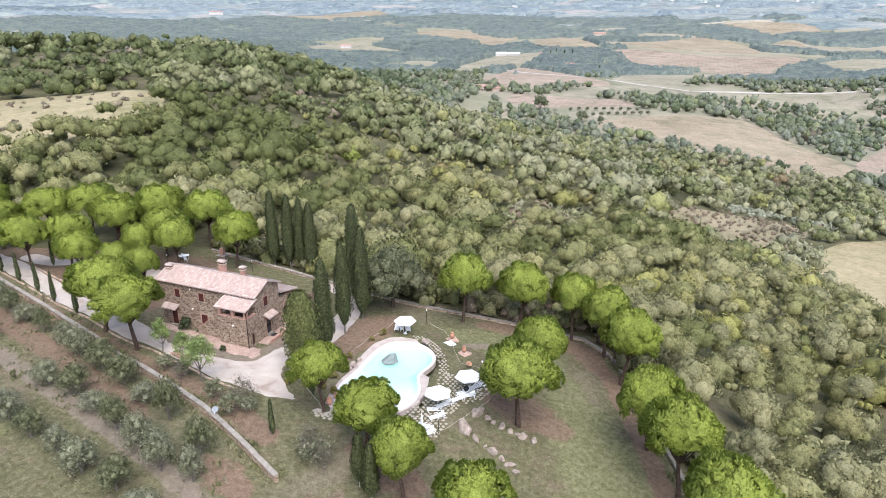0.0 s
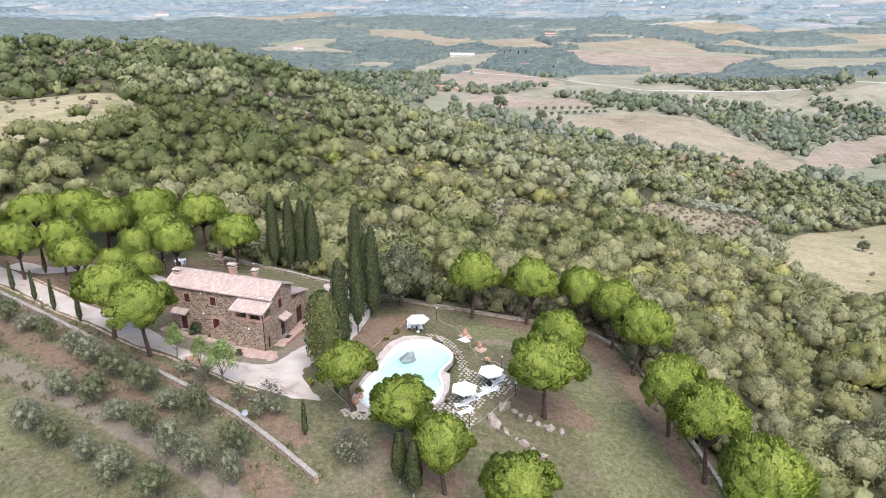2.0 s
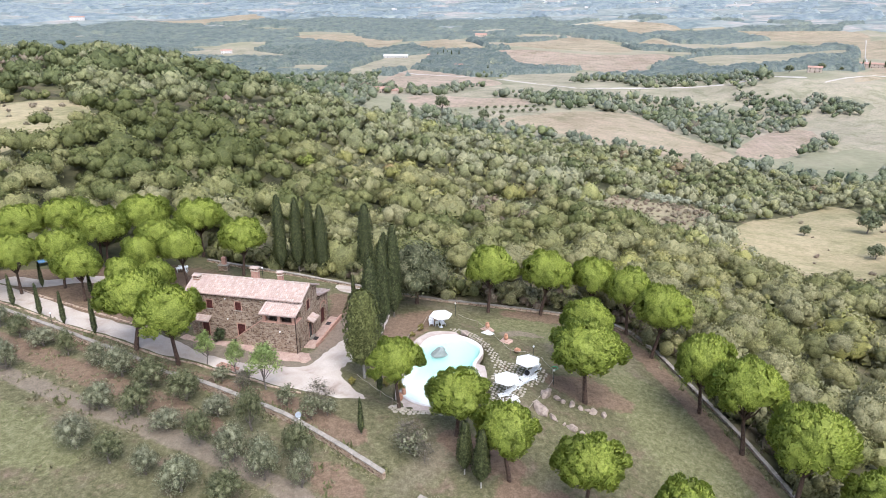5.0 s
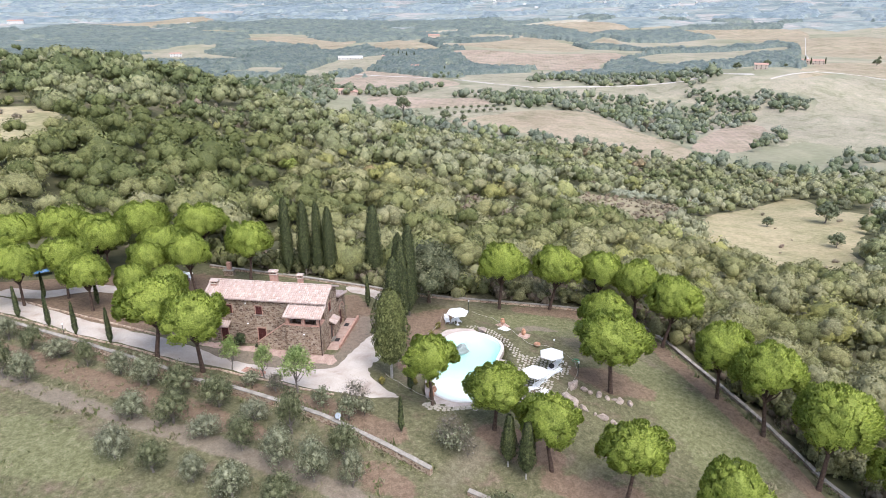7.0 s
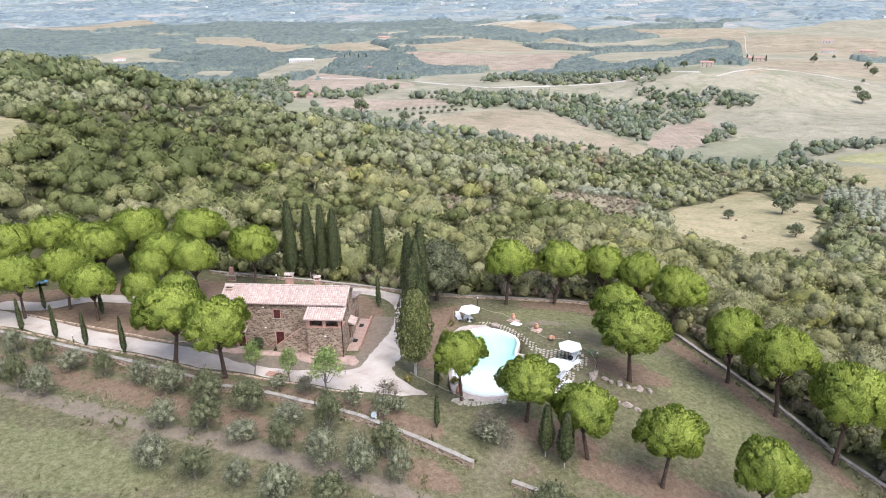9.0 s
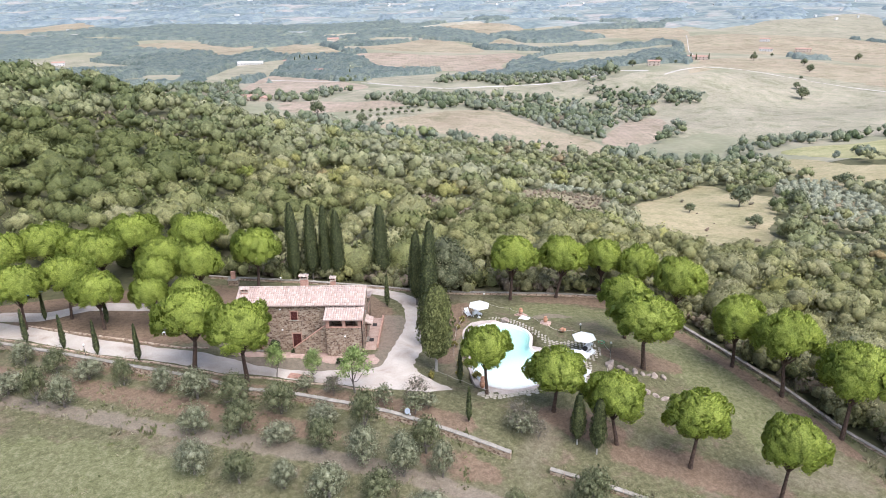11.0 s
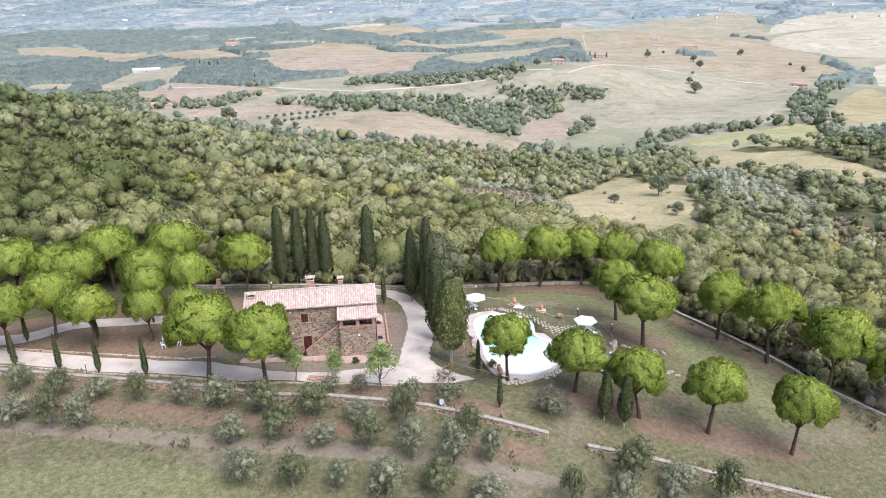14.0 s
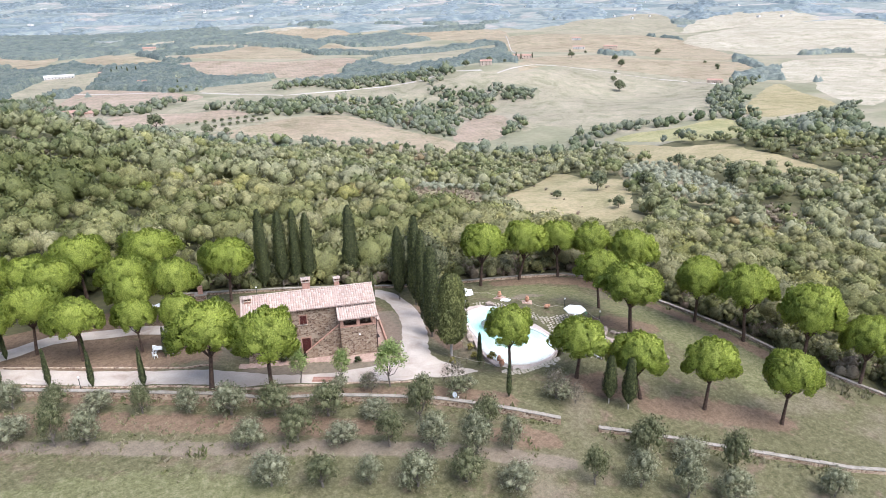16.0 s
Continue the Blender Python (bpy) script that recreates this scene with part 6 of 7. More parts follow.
def chimney(x, y, z, w, d, tall):
    """A brick stack with an open brick lantern and a little tiled hat."""
    stack = empty("chimney", pose(x, y, z))
    stack.parent = house
    part("stack", box((-w / 2, -d / 2, -0.6), (w / 2, d / 2, tall), 0.02), BRICK, stack)
    part("collar", box((-w / 2 - 0.06, -d / 2 - 0.06, tall), (w / 2 + 0.06, d / 2 + 0.06, tall + 0.08), 0.015), PLASTER, stack)
    for a in (-1, 0, 1):
        for b in (-1, 1):
            part("lantern_pier", box((a * (w / 2 - 0.07) - 0.06, b * (d / 2 - 0.06) - 0.06, tall + 0.08), (a * (w / 2 - 0.07) + 0.06, b * (d / 2 - 0.06) + 0.06, tall + 0.4)), BRICK, stack)
    part("flue", box((-w / 2 + 0.12, -d / 2 + 0.12, tall + 0.08), (w / 2 - 0.12, d / 2 - 0.12, tall + 0.2)), DARK_WOOD, stack, "sooty flue")
    for s in (0, 180):
        v, f = tile_slope(w + 0.3, d / 2 + 0.14, 0.14, 3, 0.2, 0.3)
        hat = link_mesh("hat", v, f, [TILE], True)
        hat.parent = stack
        hat.matrix_basis = pose(-(w + 0.3) / 2 if s == 0 else (w + 0.3) / 2, (-d / 2 - 0.14) if s == 0 else d / 2 + 0.14, tall + 0.4, 0, 0, s)
    part("cap_slab", box((-w / 2 - 0.1, -d / 2 - 0.1, tall + 0.36), (w / 2 + 0.1, d / 2 + 0.1, tall + 0.44), 0.01), PLASTER, stack)


chimney(-8.0, DEEP / 2 + 1.35, 7.45, 1.0, 0.6, 1.05)
chimney(-4.1, DEEP / 2 + 0.75, 7.7, 0.65, 0.55, 0.75)
chimney(-LONG + 0.6, DEEP / 2 - 0.9, 7.45, 0.9, 0.5, 0.25)

# the corner loggia
PW, PD = 4.45, 2.05
part("porch_front_wall", wall_with_holes(-PW, 0, -0.7, 4.2, [], 0.4), STONE, house).matrix_basis = pose(0, -PD, 0)
part("cellar_opening", box((-0.3, -1.2, 0.1), (-0.24, -0.45, 1.75), 0.01), DARK_WOOD, house, "dark wooden cellar door")
part("porch_side_wall", wall_with_holes(0.4, PD, -0.7, 4.2, [(0.85, 1.6, 0.1, 1.75)], 0.4), STONE, house).matrix_basis = pose(0, -PD, 0, 0, 0, 90)
part("porch_side_wall", wall_with_holes(0, PD - 0.4, -0.7, 4.2, [(0.3, 1.2, 0.2, 2.3)], 0.4), STONE, house).matrix_basis = pose(-PW, 0, 0, 0, 0, -90)
part("cellar_door", box((-PW + 0.12, -1.2, 0.2), (-PW + 0.2, -0.3, 2.3), 0.01), DARK_WOOD, house)
part("porch_floor", box((-PW + 0.4, -PD + 0.4, 3.2), (-0.4, 0, 3.35)), TERRACE, house)
part("parapet_cap", box((-PW - 0.05, -PD - 0.06, 4.2), (0.06, -PD + 0.45, 4.29), 0.015), BRICK, house)
part("parapet_cap", box((-0.45, -PD + 0.45, 4.2), (0.06, 0, 4.29), 0.015), BRICK, house)
for x in (-PW, -PW / 2 - 0.18, -0.42):
    part("pillar", box((x, -PD, 4.29), (x + 0.42, -PD + 0.42, 5.2), 0.02), BRICK, house)
part("lintel_beam", box((-PW - 0.1, -PD + 0.02, 5.2), (0.1, -PD + 0.36, 5.42), 0.015), DARK_WOOD, house)
bm = bmesh.new()
arch = [(0.42 + (PD - 0.42) * (0.5 - 0.5 * math.cos(a)), 4.29 + 0.35 + 0.75 * math.sin(a)) for a in np.linspace(0, math.pi, 11)]
tops = [5.42 + (6.3 - 5.42) * (p[0] / PD) for p in arch]
for (p, t0), (q, t1) in zip(zip(arch, tops), zip(arch[1:], tops[1:])):
    f = [bm.verts.new(v) for v in ((0, p[0] - PD, p[1]), (0, q[0] - PD, q[1]), (0, q[0] - PD, t1), (0, p[0] - PD, t0))]
    g = [bm.verts.new((-0.4, v.co.y, v.co.z)) for v in f]
    bm.faces.new(f)
    bm.faces.new(g[::-1])
    bm.faces.new((f[1], f[0], g[0], g[1]))
part("side_arch", bm, STONE, house)
tiled("porch_roof", PW + 0.55, PD + 0.55, 0.78, pose(-PW - 0.25, -PD - 0.42, 5.5), house, 5)
part("porch_ceiling_beam", box((-PW, -1.2, 5.55), (0, -1.05, 5.7)), DARK_WOOD, house)
table = box((-3.2, -1.4, 3.35), (-1.2, -0.7, 4.1), 0.03)
tagged(part("porch_table", table, DARK_WOOD), "dark wooden table in the shade of the loggia", "table").matrix_basis = HOUSE
# canopies
for m, x0, x1, z, seed in ((pose(0, 0, 0), -15.3, -12.85, 2.75, 8), (RIGHT, 1.45, 3.5, 2.95, 9)):
    hold = empty("door_canopy", m)
    hold.parent = house
    slope = tiled("canopy_roof", x1 - x0, 0.95, 0.42, pose(x0, -0.93, z), hold, seed)
    for x in (x0 + 0.12, x1 - 0.2):
        part("bracket", box((x, -0.8, z - 0.22), (x + 0.09, 0.0, z - 0.1), 0.01), DARK_WOOD, hold)
# back loggia
EX0, EX1 = DEEP, DEEP + 3.6
bm = wall_with_holes(EX0 + 0.02, EX1, -0.6, 4.3, [(EX0 + 0.9, EX1 - 0.9, 0.1, 2.6)], 0.45)
part("annex_wall", bm, STONE, house).matrix_basis = pose(0.0, 0, 0, 0, 0, 90)
bm = bmesh.new()
for i in range(12):
    a0, a1 = math.pi * i / 12, math.pi * (i + 1) / 12
    r0, r1, mid = 0.9, 1.12, (EX0 + EX1) / 2
    f = [bm.verts.new((0.03, mid - r * math.cos(a), 2.6 + r * math.sin(a) * 0.9)) for r, a in ((r0, a0), (r1, a0), (r1, a1), (r0, a1))]
    g = [bm.verts.new((-0.2, v.co.y, v.co.z)) for v in f]
    bm.faces.new(f)
    for u in range(4):
        bm.faces.new((f[u], g[u], g[(u + 1) % 4], f[(u + 1) % 4]))
part("arch_ring", bm, BRICK, house)
part("arch_door", box((-0.42, EX0 + 0.9, 0.1), (-0.3, EX1 - 0.9, 3.3), 0.01), PAINT_RED, house)
part("annex_back_wall", wall_with_holes(-6.0, 0, -0.6, 4.1, [], 0.45), STONE, house).matrix_basis = pose(0, EX1 - 0.45, 0)
part("annex_west_wall", wall_with_holes(0, 3.1, -0.6, 4.3, [], 0.45), STONE, house).matrix_basis = pose(-6.0, EX1 - 0.45, 0, 0, 0, -90)
tiled("annex_roof", 6.7, 4.0, 0.95, pose(0.35, EX1 + 0.35, 4.25, 0, 0, 180), house, 11)
# downpipe, wall lamps, outside stair
part("downpipe", tube([(0.08, -PD - 0.08, 5.4), (0.08, -PD - 0.08, -0.1)], [0.055, 0.055], 8), IRON, house, "brown metal downpipe")
for p in ((-10.5, -0.02, 5.95), (-10.45, -0.02, 3.05), (-2.1, -PD - 0.02, 3.1)):
    lamp = empty("wall_lamp", pose(*p))
    lamp.parent = house
    part("bracket", box((-0.03, -0.05, -0.06), (0.03, 0.02, 0.06)), IRON, lamp)
    part("globe", lathe([(0.02, -0.1), (0.1, -0.06), (0.12, 0), (0.09, 0.07), (0.02, 0.1)], 10), WHITE, lamp, "white glass globe", True).matrix_basis = pose(0, -0.12, 0)
stair = empty("outside_stair", HOUSE @ pose(0, 0, 0), "stone stair rising along the front wall to the loggia", "stair")
steps = 16
for i in range(steps):
    x = -PW - 0.1 - (steps - i) * 0.26
    part("step", box((x, -1.1, -0.3), (x + 0.28, -0.02, 0.1 + (i + 1) * 0.19), 0.012), STONE, stair)
bm = bmesh.new()
vs = [bm.verts.new(v) for v in ((-PW - 4.4, -1.3, -0.3), (-PW - 0.02, -1.3, -0.3), (-PW - 0.02, -1.3, 4.3), (-PW - 4.4, -1.3, 1.0))]
ws = [bm.verts.new(v.co + Vector((0, 0.2, 0))) for v in vs]
bm.faces.new(vs)
bm.faces.new(ws[::-1])
for i in range(4):
    bm.faces.new((vs[i], ws[i], ws[(i + 1) % 4], vs[(i + 1) % 4])[::-1])
part("stair_wall", bm, STONE, stair)
cap = box((0, -1.33, -0.05), (5.5, -1.07, 0.05), 0.01)
part("stair_coping", cap, BRICK, stair, "pink brick coping").matrix_basis = pose(-PW - 4.42, 0, 1.05, 0, -36.9, 0)
# terrace and side steps
front = drape("terrace", [(-40.9, 86.4), (-38.6, 84.9), (-33.6, 82.6), (-30.6, 80.5), (-29.6, 79.3), (-27.2, 77.9), (-24.0, 76.7), (-23.2, 77.6), (-23.6, 79.2), (-25.6, 80.4), (-30.6, 82.9), (-38.6, 86.6), (-40.2, 87.9)], TERRACE, 0.16, 1.0, label="terracotta-paved terrace along the house front", category="terrace")
ledge = empty("side_terrace", HOUSE, "stepped brick ledge along the gable wall", "terrace")
part("ledge", box((0.02, -0.2, -0.8), (1.5, DEEP + 4.0, 0.12), 0.03), TERRACE, ledge)
part("low_wall", box((1.5, 0.4, -0.8), (1.75, DEEP + 4.2, 0.5), 0.03), BRICK, ledge)
for i in range(4):
    part("step", box((0.1, -0.55 - 0.34 * i, -0.8), (1.6, -0.2 - 0.34 * i, 0.0 - 0.12 * i), 0.015), TERRACE, ledge)

MAT = plain("dark_coir", (0.03, 0.026, 0.024), 0.95)
for y in (2.45, DEEP + 1.8):
    mat_ob = part("doormat", box((0.35, y - 0.45, 0.125), (0.95, y + 0.45, 0.15), 0.006), MAT)
    mat_ob.matrix_basis = HOUSE
    tagged(mat_ob, "dark doormat on the brick ledge before a door", "doormat", "doormats")


# ---- pool ----
DECK = speckled("pale_travertine", (0.36, 0.3, 0.26), (0.5, 0.43, 0.38), 1.2, 12.0, 0.85, 0.3, 0.015)
RIM = plain("white_pool_rim", (0.66, 0.65, 0.61), 0.7)
WET_ROCK = speckled("mossy_grey_rock", (0.13, 0.16, 0.15), (0.32, 0.35, 0.33), 2.6, 9.0, 0.7, 0.8, 0.08)
PINK_ROCK = speckled("pinkish_boulder", (0.23, 0.18, 0.145), (0.42, 0.35, 0.295), 2.0, 14.0, 0.95, 0.6, 0.05)
pool = empty("swimming_pool", pose(POOL_MID.x, POOL_MID.y, POOL_Z), "free-form swimming pool with turquoise water and white beach end", "pool")


def ring_mesh(outer, inner, z0, z1):
    """A flat band between two outlines of equal count, with thickness."""
    bm = bmesh.new()
    o1 = [bm.verts.new((x - POOL_MID.x, y - POOL_MID.y, z1)) for x, y in outer]
    i1 = [bm.verts.new((x - POOL_MID.x, y - POOL_MID.y, z1)) for x, y in inner]
    o0 = [bm.verts.new((x - POOL_MID.x, y - POOL_MID.y, z0)) for x, y in outer]
    i0 = [bm.verts.new((x - POOL_MID.x, y - POOL_MID.y, z0)) for x, y in inner]
    k = len(outer)
    for i in range(k):
        j = (i + 1) % k
        for q in ((o1[i], o1[j], i1[j], i1[i]), (o0[i], o0[j], o1[j], o1[i]), (i1[i], i1[j], i0[j], i0[i])):
            bm.faces.new(q)
    bmesh.ops.recalc_face_normals(bm, faces=bm.faces[:])
    return bm


# the paving is broad on the house side and round the beach, and ends at the rim on the lawn side
PAVED = [(-3.4, 84.5), (-5.9, 85.3), (-7.5, 85.1), (-9.4, 83.4), (-10.8, 80.2), (-11.2, 77.2), (-12.6, 74.6), (-13.5, 71.5), (-13.9, 68.4), (-13.0, 66.9), (-10.8, 66.0), (-7.9, 65.7), (-5.0, 67.0), (-3.1, 68.6), (-2.0, 71.2), (-1.6, 74.9), (-2.9, 75.3), (-1.9, 77.5), (-2.0, 80.4), (-3.2, 82.4)]


def deck_reach(q, d):
    """How far the paving reaches out from a point of the pool's edge."""
    far = 0.42
    while far < 3.2 and inside(q[0] + d.x * (far + 0.08), q[1] + d.y * (far + 0.08), PAVED):
        far += 0.08
    return far


outer = spread(POOL, 0.32)
band = []
wide = spread(POOL, 1.0)
for i, (q, w) in enumerate(zip(POOL, wide)):
    d = Vector((w[0] - q[0], w[1] - q[1], 0))
    band.append((q[0] + d.x * deck_reach(q, d), q[1] + d.y * deck_reach(q, d)))
part("rim", ring_mesh(outer, POOL, -0.3, 0.1), RIM, pool, "white rounded pool rim")
part("deck", ring_mesh(band, spread(POOL, 0.33), -0.6, 0.04), DECK, pool, "pale stone paving round the pool")
bm = bmesh.new()
rings = []
for s, dz in ((1.0, 0.05), (0.97, -0.2), (0.8, -0.28), (0.55, -0.28), (0.25, -0.28), (0.02, -0.28)):
    ring = []
    for x, y in POOL:
        px, py = (x - POOL_MID.x) * s, (y - POOL_MID.y) * s
        deep = 1.15 * float(ease(py + 0.35 * px, -5.0, 3.5)) * (1 if s < 0.99 else 0)
        ring.append(bm.verts.new((px, py, dz - deep * min(1, (1 - s) / 0.06 if s > 0.9 else 1))))
    rings.append(ring)
for a, b in zip(rings, rings[1:]):
    for i in range(len(a)):
        bm.faces.new((a[i], a[(i + 1) % len(a)], b[(i + 1) % len(b)], b[i]))
bm.faces.new(rings[-1])
bmesh.ops.recalc_face_normals(bm, faces=bm.faces[:])
for f in bm.faces:
    if f.normal.z < 0:
        f.normal_flip()
part("basin", bm, basin_material(), pool, "painted basin, white to turquoise", True)
bm = bmesh.new()
bm.faces.new([bm.verts.new((x - POOL_MID.x, y - POOL_MID.y, -0.08)) for x, y in spread(POOL, 0.02)])
bmesh.ops.triangulate(bm, faces=bm.faces[:])
for f in bm.faces:
    if f.normal.z < 0:
        f.normal_flip()
surface = part("water", bm, water_material(), pool, "clear turquoise water")
surface.visible_shadow = False


def boulder(name, x, y, sx, sy, sz, mat, seed, label, category="boulder", z=None, group="", hewn=9):
    rng = random.Random(seed)
    bm = bmesh.new()
    bmesh.ops.create_icosphere(bm, subdivisions=2, radius=1.0)
    off = Vector((rng.uniform(0, 50), rng.uniform(0, 50), rng.uniform(0, 50)))
    cuts = [(Vector((rng.gauss(0, 1), rng.gauss(0, 1), rng.gauss(0, 1))).normalized(), rng.uniform(0.55, 0.9)) for _ in range(hewn)]
    for v in bm.verts:
        n_ = noise.noise(v.co * 1.1 + off) * 0.5 + noise.noise(v.co * 2.7 + off) * 0.25
        v.co *= 1 + n_
        for d, h in cuts:
            over = v.co.dot(d) - h
            if over > 0:
                v.co -= d * over
        if v.co.z < -0.4:
            v.co.z = -0.4 + (v.co.z + 0.4) * 0.2
        v.co = Vector((v.co.x * sx, v.co.y * sy, v.co.z * sz))
    ob = part(name, bm, mat)
    ob.matrix_basis = pose(x, y, (gz(x, y) if z is None else z) + 0.3 * sz, 0, 0, rng.uniform(0, 360))
    return tagged(ob, label, category, group)


boulder("fountain_rock", -6.8, 79.0, 1.12, 1.0, 0.95, WET_ROCK, 4, "rounded grey-green rock islet standing in the pool", z=POOL_Z - 0.3, hewn=0)
for i, (x, y, s, h) in enumerate([(-11.4, 77.6, 0.75, 0.55), (-10.9, 78.9, 0.55, 0.45), (-11.9, 76.6, 0.5, 0.4), (-2.4, 83.9, 0.85, 0.4)]):
    boulder("boulder", x, y, s, s * 0.75, h, PINK_ROCK, 20 + i, "weathered pinkish boulder at the pool's edge", group="poolside boulders")
for i, (x, y, s) in enumerate([(3.9, 66.9, 1.0), (5.0, 66.2, 0.55), (5.7, 65.7, 0.5), (6.6, 65.3, 0.65), (7.5, 64.8, 0.5), (8.2, 64.5, 0.4), (8.9, 64.3, 0.75), (10.0, 63.8, 0.6)]):
    boulder("boulder", x, y, s, s * 0.7, s * 0.6, PINK_ROCK, 40 + i, "pale boulder in a curved row on the lawn", group="row of boulders")
for i, (x, y, s) in enumerate([(2.3, 64.0, 1.25), (3.5, 62.8, 0.7), (4.5, 61.9, 0.35), (5.3, 61.3, 0.85), (6.2, 60.5, 0.55), (7.0, 59.8, 0.6), (7.6, 59.0, 0.5)]):
    boulder("boulder", x, y, s, s * 0.65, s * 0.55, PINK_ROCK, 60 + i, "pale boulder in a curved row below the patio", group="lower row of boulders")

# ---- sun loungers, parasols, jars ----
PLASTIC = plain("white_plastic", (0.82, 0.83, 0.83), 0.4)
CANVAS = plain("white_canvas", (0.8, 0.8, 0.78), 0.85)
BLACK = plain("black_fabric", (0.015, 0.015, 0.017), 0.8)
CLAY = speckled("terracotta_clay", (0.4, 0.2, 0.12), (0.55, 0.31, 0.2), 2.0, 18.0, 0.85, 0.3, 0.01)
LAMP_METAL = plain("dark_green_metal", (0.03, 0.04, 0.035), 0.5, 0.5)


def build_lounger(back_up):
    """A white resin lounger: slatted bed, raised slatted back, arms and legs."""
    thing = empty("sun_lounger", Matrix())
    for s in (-1, 1):
        part("side_rail", box((-0.95, s * 0.31 - 0.03, 0.27), (0.95, s * 0.31 + 0.03, 0.35), 0.015), PLASTIC, thing)
        for x in (-0.75, 0.75):
            part("leg", box((x - 0.05, s * 0.3 - 0.035, 0), (x + 0.05, s * 0.3 + 0.035, 0.27), 0.01), PLASTIC, thing)
        part("armrest", box((-0.35, s * 0.35 - 0.03, 0.5), (0.15, s * 0.35 + 0.03, 0.54), 0.01), PLASTIC, thing)
    bed = bmesh.new()
    for i in range(9):
        add_box(bed, (-0.18 + i * 0.125, -0.28, 0.335), (-0.08 + i * 0.125, 0.28, 0.365), 0.006)
    part("bed", bed, PLASTIC, thing)
    rest = bmesh.new()
    for i in range(6):
        add_box(rest, (-0.12 - i * 0.13, -0.28, -0.015), (-0.02 - i * 0.13, 0.28, 0.015), 0.006)
    for s in (-1, 1):
        add_box(rest, (-0.82, s * 0.28 - 0.03, -0.03), (0, s * 0.28 + 0.03, 0.03), 0.01)
    part("backrest", rest, PLASTIC, thing).matrix_basis = pose(-0.2, 0, 0.36, 0, back_up, 0)
    return thing


def build_parasol(reach, tall, folded=False):
    thing = empty("parasol", Matrix())
    part("pole", tube([(0, 0, 0), (0, 0, tall)], [0.025, 0.025], 8), WHITE, thing)
    part("base", lathe([(0.27, 0), (0.27, 0.06), (0.12, 0.11), (0.05, 0.3), (0.03, 0.32)], 14), PLASTIC, thing, "heavy white base", True)
    if folded:
        part("canopy", lathe([(0.04, tall - 1.5), (0.17, tall - 1.35), (0.13, tall - 0.6), (0.05, tall + 0.1)], 8), CANVAS, thing, "furled white canvas")
        return thing
    bm = bmesh.new()
    top = bm.verts.new((0, 0, tall + 0.12))
    hexa = [bm.verts.new((reach * math.cos(i * math.pi / 3), reach * math.sin(i * math.pi / 3), tall - 0.33)) for i in range(6)]
    hem = [bm.verts.new((v.co.x, v.co.y, v.co.z - 0.14)) for v in hexa]
    for i in range(6):
        bm.faces.new((top, hexa[i], hexa[(i + 1) % 6]))
        bm.faces.new((hexa[i], hem[i], hem[(i + 1) % 6], hexa[(i + 1) % 6]))
    canopy = part("canopy", bm, CANVAS, thing, "six-sided white canvas")
    canopy.modifiers.new("cloth", "SOLIDIFY").thickness = 0.012
    for i in range(6):
        part("rib", tube([(0, 0, tall + 0.08), (reach * 0.98 * math.cos(i * math.pi / 3), reach * 0.98 * math.sin(i * math.pi / 3), tall - 0.36)], [0.01, 0.01], 5), WHITE, thing)
    return thing


def build_lamp():
    thing = empty("garden_lamp", Matrix())
    part("post", tube([(0, 0, -0.1), (0, 0, 1.9)], [0.04, 0.035], 8), LAMP_METAL, thing)
    part("globe", lathe([(0.03, 1.88), (0.1, 1.95), (0.13, 2.05), (0.1, 2.15), (0.02, 2.19)], 12), WHITE, thing, "white glass globe", True)
    return thing


def build_jar(tall):
    thing = empty("clay_jar", Matrix())
    part("body", lathe([(0.16, 0), (0.3, 0.2), (0.38, 0.5), (0.33, 0.75), (0.2, 0.9), (0.23, 0.98), (0.24, 1.0), (0.17, 1.0), (0.14, 0.9)], 16), CLAY, thing, "", True)
    part("rim", lathe([(0.235, 0.955), (0.265, 0.97), (0.265, 1.01), (0.235, 1.02)], 16), CLAY, thing)
    return thing


def set_out(kind, spots, label, category, group, top=None):
    for i, spot in enumerate(spots):
        x, y, turn = spot[:3]
        lab = spot[3] if len(spot) > 3 else label
        m = pose(x, y, gz(x, y) + (top or 0), 0, 0, turn)
        ob = kind if i == 0 else copy_thing(kind, m)
        ob.matrix_basis = m
        tagged(ob, lab, category, group)


upright, flat_ = build_lounger(42), build_lounger(14)
set_out(upright, [(2.5, 70.7, 200), (3.3, 71.3, 205), (4.2, 72.3, 210), (-0.9, 67.2, 185), (0.2, 68.2, 210), (-6.5, 88.0, 265), (-5.0, 87.9, 280)], "white plastic sun lounger with raised back on the flagstones", "sun lounger", "sun loungers")
set_out(flat_, [(1.7, 69.3, 215), (-0.7, 65.6, 205), (-2.0, 63.8, 150), (-1.7, 62.7, 215), (2.9, 70.0, 200)], "white plastic sun lounger laid nearly flat on the flagstones", "sun lounger", "flat sun loungers")
set_out(build_parasol(1.6, 2.35), [(3.0, 71.6, 10), (-0.6, 68.0, 20), (-5.3, 86.6, 0)], "open white hexagonal parasol over sun loungers", "parasol", "parasols")
set_out(build_parasol(1.6, 2.3, True), [(-2.3, 63.2, 0)], "furled white parasol beside sun loungers", "parasol", "furled parasol")
cloth = part("towel", box((-0.25, -0.3, 0.4), (0.3, 0.3, 0.95), 0.12), BLACK)
cloth.matrix_basis = pose(2.75, 70.9, gz(2.75, 70.9), 0, 0, 20)
tagged(cloth, "black cloth hung beneath the parasol", "cloth")
